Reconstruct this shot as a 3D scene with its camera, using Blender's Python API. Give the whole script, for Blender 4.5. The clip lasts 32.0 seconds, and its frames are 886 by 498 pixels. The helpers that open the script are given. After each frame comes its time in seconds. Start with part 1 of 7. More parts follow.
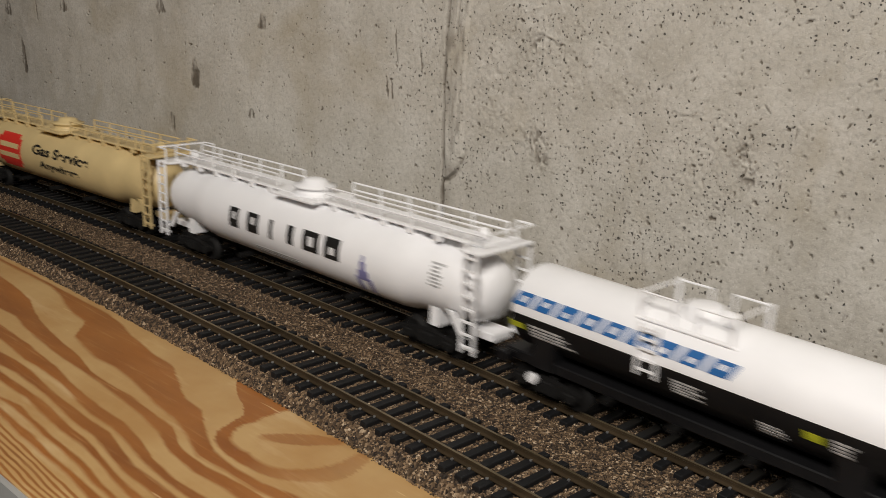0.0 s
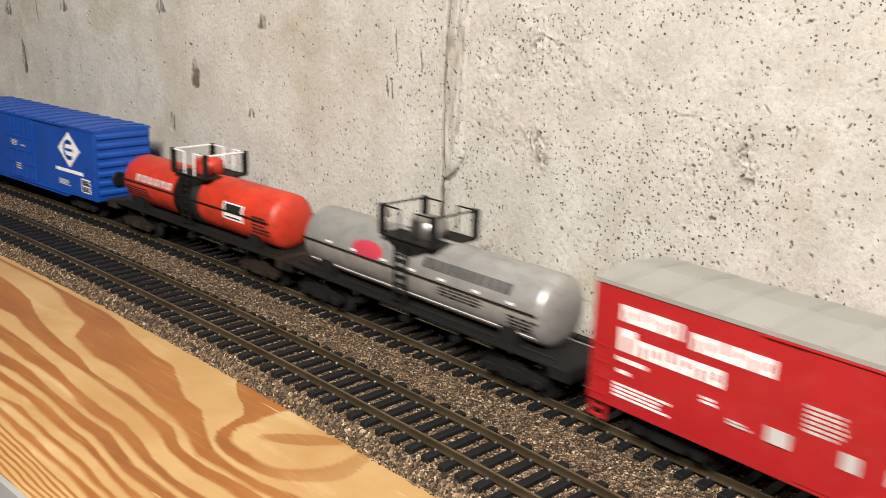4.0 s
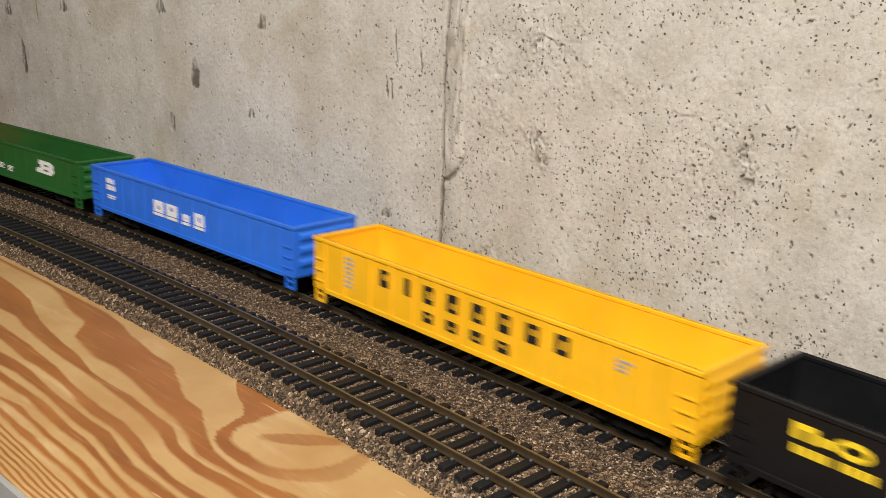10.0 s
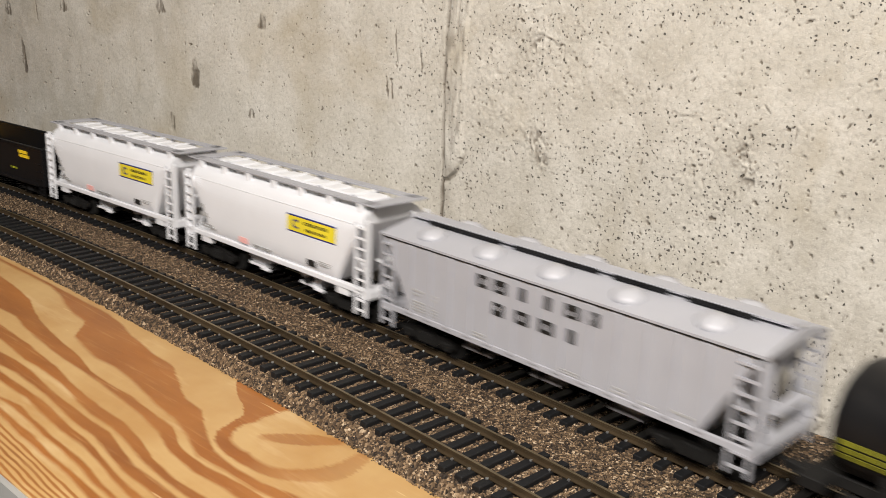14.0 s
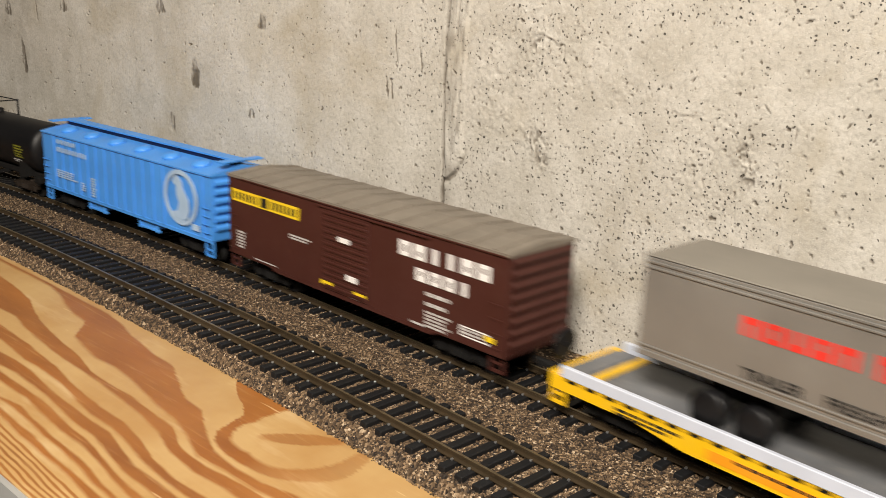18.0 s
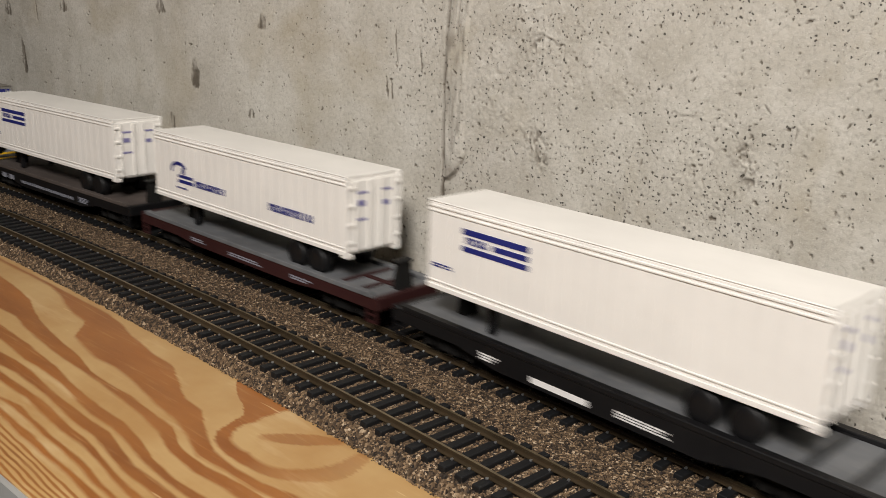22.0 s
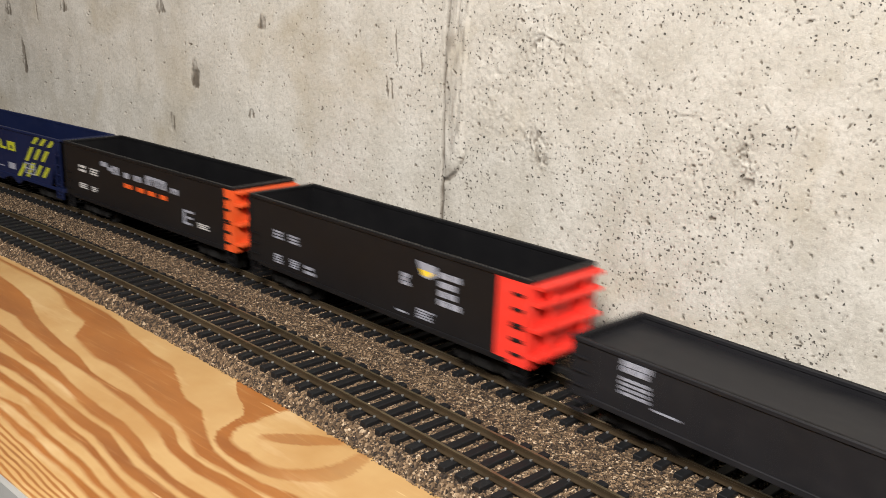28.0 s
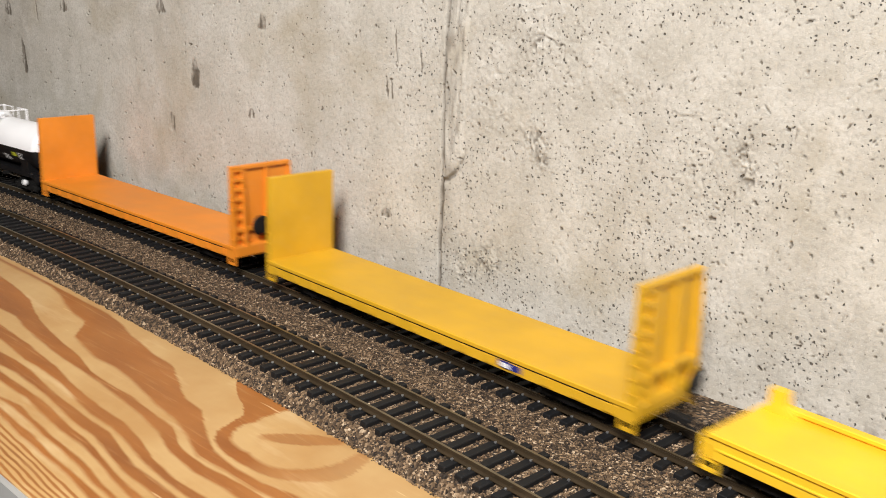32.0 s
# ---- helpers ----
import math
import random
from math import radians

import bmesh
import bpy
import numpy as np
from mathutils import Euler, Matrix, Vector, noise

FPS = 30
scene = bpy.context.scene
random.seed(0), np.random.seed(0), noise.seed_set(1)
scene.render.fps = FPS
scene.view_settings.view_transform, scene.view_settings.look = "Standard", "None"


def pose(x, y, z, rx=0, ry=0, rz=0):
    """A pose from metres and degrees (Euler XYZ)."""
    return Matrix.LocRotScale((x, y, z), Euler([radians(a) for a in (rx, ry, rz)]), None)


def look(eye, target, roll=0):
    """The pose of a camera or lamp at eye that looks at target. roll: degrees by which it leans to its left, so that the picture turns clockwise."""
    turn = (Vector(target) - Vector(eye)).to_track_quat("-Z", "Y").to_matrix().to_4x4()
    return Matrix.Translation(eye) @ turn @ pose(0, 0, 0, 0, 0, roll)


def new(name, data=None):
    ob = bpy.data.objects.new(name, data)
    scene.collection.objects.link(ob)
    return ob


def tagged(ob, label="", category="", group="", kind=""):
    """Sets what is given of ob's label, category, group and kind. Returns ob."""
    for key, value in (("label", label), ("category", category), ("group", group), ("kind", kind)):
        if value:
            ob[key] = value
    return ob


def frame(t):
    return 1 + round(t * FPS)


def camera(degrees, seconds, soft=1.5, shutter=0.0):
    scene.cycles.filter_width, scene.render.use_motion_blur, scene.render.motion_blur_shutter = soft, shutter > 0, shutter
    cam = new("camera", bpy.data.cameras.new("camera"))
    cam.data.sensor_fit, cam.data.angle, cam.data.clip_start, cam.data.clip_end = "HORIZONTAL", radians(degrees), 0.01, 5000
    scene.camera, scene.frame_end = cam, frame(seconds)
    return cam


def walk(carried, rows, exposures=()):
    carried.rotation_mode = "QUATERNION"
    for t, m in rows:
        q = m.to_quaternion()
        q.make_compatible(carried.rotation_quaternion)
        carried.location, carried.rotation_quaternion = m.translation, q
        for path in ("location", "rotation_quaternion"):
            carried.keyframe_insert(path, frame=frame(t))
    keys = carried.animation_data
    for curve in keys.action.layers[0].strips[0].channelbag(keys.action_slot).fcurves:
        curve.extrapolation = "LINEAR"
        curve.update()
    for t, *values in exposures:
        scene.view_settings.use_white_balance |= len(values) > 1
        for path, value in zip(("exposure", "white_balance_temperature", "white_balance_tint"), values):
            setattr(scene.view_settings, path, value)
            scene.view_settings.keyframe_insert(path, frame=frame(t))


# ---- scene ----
cam = camera(52.31, 32.0, soft=0.6, shutter=0.75)
EYE = Vector((0.0, -0.2858, 0.1372))
PITCH, YAW, ROLL = radians(15.674), radians(41.599), 2.1766
AIM = EYE + Vector((-math.sin(YAW) * math.cos(PITCH), math.cos(YAW) * math.cos(PITCH), -math.sin(PITCH)))
walk(cam, [(0.0, look(EYE, AIM, ROLL)), (32.0, look(EYE, AIM, ROLL))],
     exposures=[(0.0, -1.00, 6500, 8), (1.0, -0.20, 6600, 8), (2.0, -0.06, 6400, 8), (3.0, 0.07, 6400, 8), (6.0, 0.15, 6300, 8), (8.0, 0.12, 6500, 8), (9.0, 0.05, 6500, 8), (10.0, -0.26, 6500, 8), (11.0, 0.02, 6500, 8), (12.0, -0.26, 6500, 8), (13.0, -0.28, 6500, 8), (14.0, -0.11, 6500, 8), (15.8, -0.05, 6700, 8), (17.0, -0.04, 8100, 8), (18.0, -0.06, 6900, 8), (19.0, -0.30, 6500, 8), (19.5, -0.90, 6500, 8), (20.0, -0.75, 6500, 8), (21.0, -0.68, 6400, 8), (22.0, -0.64, 6400, 8), (23.0, -0.62, 6400, 8), (24.0, -0.53, 6500, 8), (25.0, 0.10, 6500, 8), (28.0, 0.10, 6300, 8), (29.0, -0.30, 6500, 8), (30.0, -0.30, 6500, 8), (31.0, -0.12, 6250, 8), (32.0, 0.02, 6250, 8)])

# ---- light ----
world = bpy.data.worlds.new("room_air")
scene.world = world
world.use_nodes = True
world.node_tree.nodes["Background"].inputs[0].default_value = (1.0, 0.93, 0.82, 1)
world.node_tree.nodes["Background"].inputs[1].default_value = 0.004


def area_lamp(name, eye, target, size, watts, colour):
    data = bpy.data.lights.new(name, "AREA")
    data.shape, data.size, data.energy, data.color = "DISK", size, watts, colour
    ob = new(name, data)
    ob.matrix_world = look(eye, target)
    return ob


area_lamp("hanging_lamp", (0.18, -0.70, 0.69), (-0.2, -0.05, 0.0), 0.28, 20.0, (1.0, 0.925, 0.86))

# ---- materials ----
MATS = {}


def nodes_of(name):
    m = bpy.data.materials.new(name)
    m.use_nodes = True
    nt = m.node_tree
    return m, nt, nt.nodes["Principled BSDF"]


def add(nt, kind, **kw):
    n = nt.nodes.new(kind)
    for key, value in kw.items():
        if key in n.inputs:
            n.inputs[key].default_value = value
        else:
            setattr(n, key, value)
    return n


def link(nt, a, b):
    nt.links.new(a, b)


def calc(nt, op, a, b=None, c=None):
    n = nt.nodes.new("ShaderNodeMath")
    n.operation = op
    for i, v in enumerate((a, b, c)):
        if v is None:
            continue
        if isinstance(v, (int, float)):
            n.inputs[i].default_value = v
        else:
            nt.links.new(v, n.inputs[i])
    return n.outputs[0]


def noise_tex(nt, vec, scale, detail=3.0, rough=0.55, dist=0.0):
    n = nt.nodes.new("ShaderNodeTexNoise")
    n.inputs["Scale"].default_value = scale
    n.inputs["Detail"].default_value = detail
    n.inputs["Roughness"].default_value = rough
    n.inputs["Distortion"].default_value = dist
    if vec is not None:
        nt.links.new(vec, n.inputs["Vector"])
    return n.outputs["Fac"]


def ramp(nt, fac, stops):
    n = nt.nodes.new("ShaderNodeValToRGB")
    el = n.color_ramp.elements
    while len(el) < len(stops):
        el.new(0.5)
    for e, (p, c) in zip(el, stops):
        e.position = p
        e.color = (*c, 1) if len(c) == 3 else c
    nt.links.new(fac, n.inputs[0])
    return n.outputs[0]


def mix(nt, fac, a, b, blend="MIX"):
    n = nt.nodes.new("ShaderNodeMix")
    n.data_type, n.blend_type = "RGBA", blend
    for i, v in ((0, fac), (6, a), (7, b)):
        if isinstance(v, (int, float)):
            n.inputs[i].default_value = v
        elif isinstance(v, tuple):
            n.inputs[i].default_value = (*v, 1)
        else:
            nt.links.new(v, n.inputs[i])
    return n.outputs[2]


def bump(nt, height, strength, distance, normal=None):
    n = nt.nodes.new("ShaderNodeBump")
    n.inputs["Strength"].default_value = strength
    n.inputs["Distance"].default_value = distance
    nt.links.new(height, n.inputs["Height"])
    if normal is not None:
        nt.links.new(normal, n.inputs["Normal"])
    return n.outputs[0]


def coords(nt):
    return nt.nodes.new("ShaderNodeTexCoord").outputs["Object"]


def paint(name, colour, rough=0.45, metal=0.0, vary=0.10, dust=0.06, grain=0.00004, dust_colour=(0.45, 0.41, 0.35)):
    """Moulded, painted plastic: faint mottling, a film of dust and a fine tooth."""
    if name in MATS:
        return MATS[name]
    m, nt, b = nodes_of(name)
    vec = coords(nt)
    big = noise_tex(nt, vec, 45.0, 4.0)
    fine = noise_tex(nt, vec, 900.0, 3.0)
    dark = tuple(c * (1 - vary) for c in colour)
    light = tuple(min(1.0, c * (1 + vary) + 0.001) for c in colour)
    col = mix(nt, ramp(nt, big, [(0.3, (0, 0, 0)), (0.7, (1, 1, 1))]), dark, light)
    dust *= min(1.0, 0.12 + 5.0 * sum(colour) / 3)
    speck = ramp(nt, noise_tex(nt, vec, 220.0, 6.0, 0.65), [(0.5, (0, 0, 0)), (0.78, (1, 1, 1))])
    col = mix(nt, calc(nt, "MULTIPLY", speck, dust), col, dust_colour)
    link(nt, col, b.inputs["Base Color"])
    link(nt, calc(nt, "ADD", calc(nt, "MULTIPLY", big, 0.22), rough - 0.11), b.inputs["Roughness"])
    b.inputs["Metallic"].default_value = metal
    b.inputs["Specular IOR Level"].default_value = 0.5 if sum(colour) > 0.12 else 0.28
    link(nt, bump(nt, fine, 0.35, grain), b.inputs["Normal"])
    MATS[name] = m
    return m


def concrete(name="concrete"):
    m, nt, b = nodes_of(name)
    vec = coords(nt)
    big = noise_tex(nt, vec, 7.0, 5.0, 0.6)
    mid = noise_tex(nt, vec, 45.0, 6.0, 0.65)
    fine = noise_tex(nt, vec, 520.0, 5.0, 0.75)
    col = mix(nt, ramp(nt, big, [(0.33, (0, 0, 0)), (0.68, (1, 1, 1))]), (0.40, 0.375, 0.325), (0.50, 0.475, 0.42))
    col = mix(nt, calc(nt, "MULTIPLY", ramp(nt, mid, [(0.40, (0, 0, 0)), (0.68, (1, 1, 1))]), 0.65), col, (0.60, 0.58, 0.535))
    col = mix(nt, calc(nt, "MULTIPLY", ramp(nt, fine, [(0.30, (1, 1, 1)), (0.52, (0, 0, 0))]), 0.60), col, (0.27, 0.25, 0.22))
    speck = noise_tex(nt, vec, 1100.0, 2.0, 0.6)
    col = mix(nt, calc(nt, "MULTIPLY", ramp(nt, speck, [(0.60, (0, 0, 0)), (0.70, (1, 1, 1))]), 0.28), col, (0.70, 0.68, 0.64))
    stain = ramp(nt, noise_tex(nt, vec, 16.0, 5.0, 0.6, 0.6), [(0.52, (0, 0, 0)), (0.72, (1, 1, 1))])
    col = mix(nt, calc(nt, "MULTIPLY", stain, 0.48), col, (0.34, 0.285, 0.190))
    # fine air pits, each with its own size, ragged and thicker where the surface is coarse
    coarse = add(nt, "ShaderNodeAttribute", attribute_name="coarse").outputs["Fac"]
    jag = nt.nodes.new("ShaderNodeTexNoise")
    jag.inputs["Scale"].default_value, jag.inputs["Detail"].default_value = 700.0, 3.0
    link(nt, vec, jag.inputs["Vector"])
    moved = nt.nodes.new("ShaderNodeVectorMath")
    moved.operation = "MULTIPLY_ADD"
    link(nt, jag.outputs["Color"], moved.inputs[0])
    moved.inputs[1].default_value = (0.0016, 0.0016, 0.0016)
    link(nt, vec, moved.inputs[2])
    pits = None
    for scale, size in ((270.0, 0.17), (430.0, 0.20), (650.0, 0.22)):
        v = nt.nodes.new("ShaderNodeTexVoronoi")
        v.inputs["Scale"].default_value = scale
        link(nt, moved.outputs[0], v.inputs["Vector"])
        sep = nt.nodes.new("ShaderNodeSeparateColor")
        link(nt, v.outputs["Color"], sep.inputs[0])
        reach = calc(nt, "MULTIPLY", calc(nt, "SUBTRACT", calc(nt, "MULTIPLY", coarse, 1.0), sep.outputs[0]), size * 4.0)
        reach = calc(nt, "MINIMUM", reach, size)
        hole = calc(nt, "MULTIPLY", calc(nt, "SUBTRACT", reach, v.outputs["Distance"]), 14.0)
        hole = calc(nt, "MINIMUM", calc(nt, "MAXIMUM", hole, 0.0), 1.0)
        pits = hole if pits is None else calc(nt, "MAXIMUM", pits, hole)
    # pits are coloured near black, painting in the shade of a hollow
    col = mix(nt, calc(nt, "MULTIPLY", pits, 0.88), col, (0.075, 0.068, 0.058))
    # wall stains, together with the shade painted into larger pits
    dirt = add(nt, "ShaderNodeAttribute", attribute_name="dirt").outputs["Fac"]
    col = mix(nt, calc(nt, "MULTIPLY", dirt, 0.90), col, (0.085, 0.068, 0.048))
    link(nt, col, b.inputs["Base Color"])
    b.inputs["Roughness"].default_value = 0.88
    n1 = bump(nt, mid, 0.35, 0.0012)
    n2 = bump(nt, fine, 0.6, 0.0005, n1)
    n2 = bump(nt, calc(nt, "SUBTRACT", 1.0, pits), 0.9, 0.0006, n2)
    link(nt, n2, b.inputs["Normal"])
    return m


def plywood(name="plywood"):
    """Flat-sawn veneer: late-wood bands that sweep past an eye, fine close rings towards the front, ragged fibre edges."""
    m, nt, b = nodes_of(name)
    vec = coords(nt)
    sep = nt.nodes.new("ShaderNodeSeparateXYZ")
    link(nt, vec, sep.inputs[0])

    def stretched(sx, sy, scale, detail, rough):
        n = add(nt, "ShaderNodeMapping")
        n.inputs["Scale"].default_value = (sx, sy, 1.0)
        link(nt, vec, n.inputs[0])
        return noise_tex(nt, n.outputs[0], scale, detail, rough)

    def signed(v, amount):
        return calc(nt, "MULTIPLY", calc(nt, "SUBTRACT", v, 0.5), amount)

    def edge(v, soft):
        return calc(nt, "MINIMUM", calc(nt, "MAXIMUM", calc(nt, "ADD", calc(nt, "DIVIDE", v, soft), 0.5), 0.0), 1.0)

    # fibres run along the board: edges are pulled out along x, and wander a little across it
    x = calc(nt, "ADD", calc(nt, "MULTIPLY", sep.outputs[0], 1000.0), signed(stretched(0.12, 1.0, 900.0, 3.0, 0.65), 5.0))
    y = calc(nt, "ADD", calc(nt, "MULTIPLY", sep.outputs[1], 1000.0), signed(stretched(0.4, 1.0, 110.0, 3.0, 0.55), 2.2))

    def band(rows, soft=0.9):
        """A late-wood band between two edges, given as (x, lower, upper) along the board."""
        x0, x1 = rows[0][0], rows[-1][0]
        c = ramp(nt, calc(nt, "DIVIDE", calc(nt, "SUBTRACT", x, x0), x1 - x0),
                 [((X - x0) / (x1 - x0), ((lo + 210) / 120, (hi + 210) / 120, 0)) for X, lo, hi in rows])
        rgb = nt.nodes.new("ShaderNodeSeparateColor")
        link(nt, c, rgb.inputs[0])
        lo = calc(nt, "SUBTRACT", y, calc(nt, "SUBTRACT", calc(nt, "MULTIPLY", rgb.outputs[0], 120.0), 210.0))
        hi = calc(nt, "SUBTRACT", calc(nt, "SUBTRACT", calc(nt, "MULTIPLY", rgb.outputs[1], 120.0), 210.0), y)
        return calc(nt, "MULTIPLY", edge(lo, soft * 1.5), edge(hi, soft))

    late = band([(-399, -108.6, -106.7), (-386, -111.3, -107.0), (-373, -115.1, -107.2), (-360, -118.2, -107.5), (-347, -119.4, -107.7), (-334, -130.3, -110.1), (-321, -133.1, -113.3), (-308, -134.9, -115.0), (-295, -134.2, -117.3), (-282, -135.4, -118.1), (-269, -137.7, -123.5), (-256, -140.0, -130.0), (-243, -141.7, -131.4), (-230, -145.1, -138.4), (-217, -149.7, -144.0), (-204, -149.1, -145.7), (-191, -149.5, -145.5), (-178, -147.9, -142.2)], 1.2)
    for rows in (
            [(-432, -138.1, -118.8), (-417, -138.1, -119.8), (-402, -138.1, -122.2), (-387, -138.1, -124.2), (-372, -136.9, -129.0), (-358, -140.0, -132.6), (-343, -141.7, -134.9), (-328, -143.0, -137.0), (-313, -144.1, -138.5), (-298, -144.3, -141.8), (-284, -145.0, -142.9), (-269, -146.1, -142.6), (-254, -147.7, -143.8), (-239, -149.9, -144.9), (-225, -154.4, -150.5), (-210, -156.0, -151.5), (-195, -154.7, -150.0)],
            [(-367, -152.9, -145.8), (-352, -152.9, -146.4), (-338, -153.3, -147.2), (-324, -154.5, -148.2), (-309, -154.1, -149.2), (-295, -154.9, -151.7), (-281, -156.7, -153.2), (-267, -158.6, -154.2), (-252, -158.7, -154.1), (-238, -160.9, -156.7), (-224, -163.5, -160.6), (-209, -164.7, -162.0), (-195, -164.6, -160.9)],
            [(-338, -163.3, -157.9), (-325, -163.3, -157.3), (-313, -161.8, -157.2), (-300, -162.5, -158.8), (-288, -163.3, -160.3), (-275, -164.5, -160.2), (-263, -165.6, -160.8), (-250, -165.8, -160.6), (-238, -168.0, -163.6), (-225, -169.8, -165.8), (-213, -170.4, -166.3), (-200, -171.2, -166.9)],
            [(-319, -168.4, -165.6), (-305, -168.9, -165.3), (-291, -168.9, -165.5), (-277, -170.2, -166.5), (-263, -171.3, -167.9), (-249, -171.1, -168.5), (-235, -172.7, -170.5), (-221, -174.8, -172.5), (-207, -176.1, -173.5)],
            [(-299, -175.1, -174.2), (-286, -174.8, -172.4), (-274, -175.6, -173.9), (-261, -176.6, -174.6), (-249, -176.9, -175.0), (-236, -178.0, -176.2), (-224, -179.5, -177.5), (-212, -180.0, -178.4)],
            [(-290, -180.0, -177.9), (-277, -180.9, -178.4), (-265, -181.7, -178.7), (-253, -182.3, -180.2), (-241, -182.0, -180.5), (-229, -183.0, -180.9), (-217, -184.2, -181.5)]):
        late = calc(nt, "MAXIMUM", late, band(rows))
    # close rings along the front edge
    t = calc(nt, "ADD", y, calc(nt, "MULTIPLY", calc(nt, "ADD", x, 276.0), 0.052))
    wave = calc(nt, "SINE", calc(nt, "MULTIPLY", t, 2 * math.pi / 1.75))
    rings = calc(nt, "MULTIPLY", edge(calc(nt, "SUBTRACT", wave, 0.15), 0.8), edge(calc(nt, "SUBTRACT", -182.6, t), 0.5))
    late = calc(nt, "MAXIMUM", late, calc(nt, "MULTIPLY", rings, 0.9))
    # the ring round the eye: its inner and outer reach by direction
    dx, dy = calc(nt, "ADD", x, 205.0), calc(nt, "ADD", y, 122.0)
    reach = calc(nt, "SQRT", calc(nt, "ADD", calc(nt, "MULTIPLY", dx, dx), calc(nt, "MULTIPLY", dy, dy)))
    turn = calc(nt, "DIVIDE", calc(nt, "ADD", calc(nt, "ARCTAN2", dx, calc(nt, "MULTIPLY", dy, -1.0)), math.pi), 2 * math.pi)
    way = [(90, 24, 24), (150, 21, 60), (165, 20, 52), (174, 19.2, 32), (182, 18.6, 25), (200, 20.5, 25), (212, 20.8, 26), (227, 20, 25), (239, 18, 23), (259, 15.6, 21.2),
           (281, 16.4, 21), (306, 18.2, 23.6), (322, 18.8, 25.4), (339, 19.2, 28), (350, 20, 29), (375, 21, 27), (400, 24, 24)]
    c = ramp(nt, turn, sorted((((a - 90) % 360) / 360, (i / 80, o / 80, 0)) for a, i, o in way))
    rgb = nt.nodes.new("ShaderNodeSeparateColor")
    link(nt, c, rgb.inputs[0])
    eye = calc(nt, "MULTIPLY", edge(calc(nt, "SUBTRACT", reach, calc(nt, "MULTIPLY", rgb.outputs[0], 80.0)), 1.8),
               edge(calc(nt, "SUBTRACT", calc(nt, "MULTIPLY", rgb.outputs[1], 80.0), reach), 1.2))
    eye = calc(nt, "MULTIPLY", eye, ramp(nt, calc(nt, "DIVIDE", calc(nt, "ADD", x, 240.0), 80.0), [(0.45, (1, 1, 1)), (0.72, (0.55, 0.55, 0.55)), (0.86, (0.32, 0.32, 0.32))]))
    late = calc(nt, "MAXIMUM", late, eye)
    # the brown heart of the eye, aslant
    hx, hy = calc(nt, "ADD", x, 203.5), calc(nt, "ADD", y, 120.2)
    p = calc(nt, "DIVIDE", calc(nt, "ADD", calc(nt, "MULTIPLY", hx, 0.80), calc(nt, "MULTIPLY", hy, 0.60)), 14.0)
    q = calc(nt, "DIVIDE", calc(nt, "SUBTRACT", calc(nt, "MULTIPLY", hy, 0.80), calc(nt, "MULTIPLY", hx, 0.60)), 3.6)
    heart = edge(calc(nt, "SUBTRACT", 1.0, calc(nt, "ADD", calc(nt, "MULTIPLY", p, p), calc(nt, "MULTIPLY", q, q))), 0.5)
    late = calc(nt, "MAXIMUM", late, calc(nt, "MULTIPLY", heart, 0.72))
    fibre = stretched(30.0, 520.0, 1.0, 5.0, 0.65)
    blotch = noise_tex(nt, vec, 24.0, 4.0, 0.6)
    tone = stretched(0.22, 1.0, 70.0, 4.0, 0.6)
    early = mix(nt, ramp(nt, blotch, [(0.35, (0, 0, 0)), (0.65, (1, 1, 1))]), (0.41, 0.233, 0.082), (0.485, 0.312, 0.130))
    early = mix(nt, calc(nt, "MULTIPLY", ramp(nt, tone, [(0.56, (0, 0, 0)), (0.70, (1, 1, 1))]), 0.45), early, (0.66, 0.50, 0.29))
    dark = mix(nt, ramp(nt, tone, [(0.32, (0, 0, 0)), (0.66, (1, 1, 1))]), (0.215, 0.066, 0.009), (0.315, 0.108, 0.016))
    dark = mix(nt, calc(nt, "MULTIPLY", ramp(nt, fibre, [(0.58, (0, 0, 0)), (0.70, (1, 1, 1))]), 0.35), dark, (0.42, 0.20, 0.055))
    col = mix(nt, calc(nt, "MULTIPLY", late, calc(nt, "ADD", 0.93, signed(blotch, 0.4))), early, dark)
    col = mix(nt, calc(nt, "MULTIPLY", ramp(nt, fibre, [(0.55, (0, 0, 0)), (0.75, (1, 1, 1))]), 0.16), col, (0.56, 0.40, 0.20))
    # short dark scratches and pale nicks along the fibre
    nick = stretched(0.10, 1.0, 420.0, 2.0, 0.5)
    col = mix(nt, calc(nt, "MULTIPLY", ramp(nt, nick, [(0.725, (0, 0, 0)), (0.76, (1, 1, 1))]), 0.55), col, (0.66, 0.48, 0.26))
    link(nt, col, b.inputs["Base Color"])
    b.inputs["Roughness"].default_value = 0.42
    b.inputs["Coat Weight"].default_value = 0.12
    b.inputs["Coat Roughness"].default_value = 0.25
    link(nt, bump(nt, fibre, 0.15, 0.0003), b.inputs["Normal"])
    return m


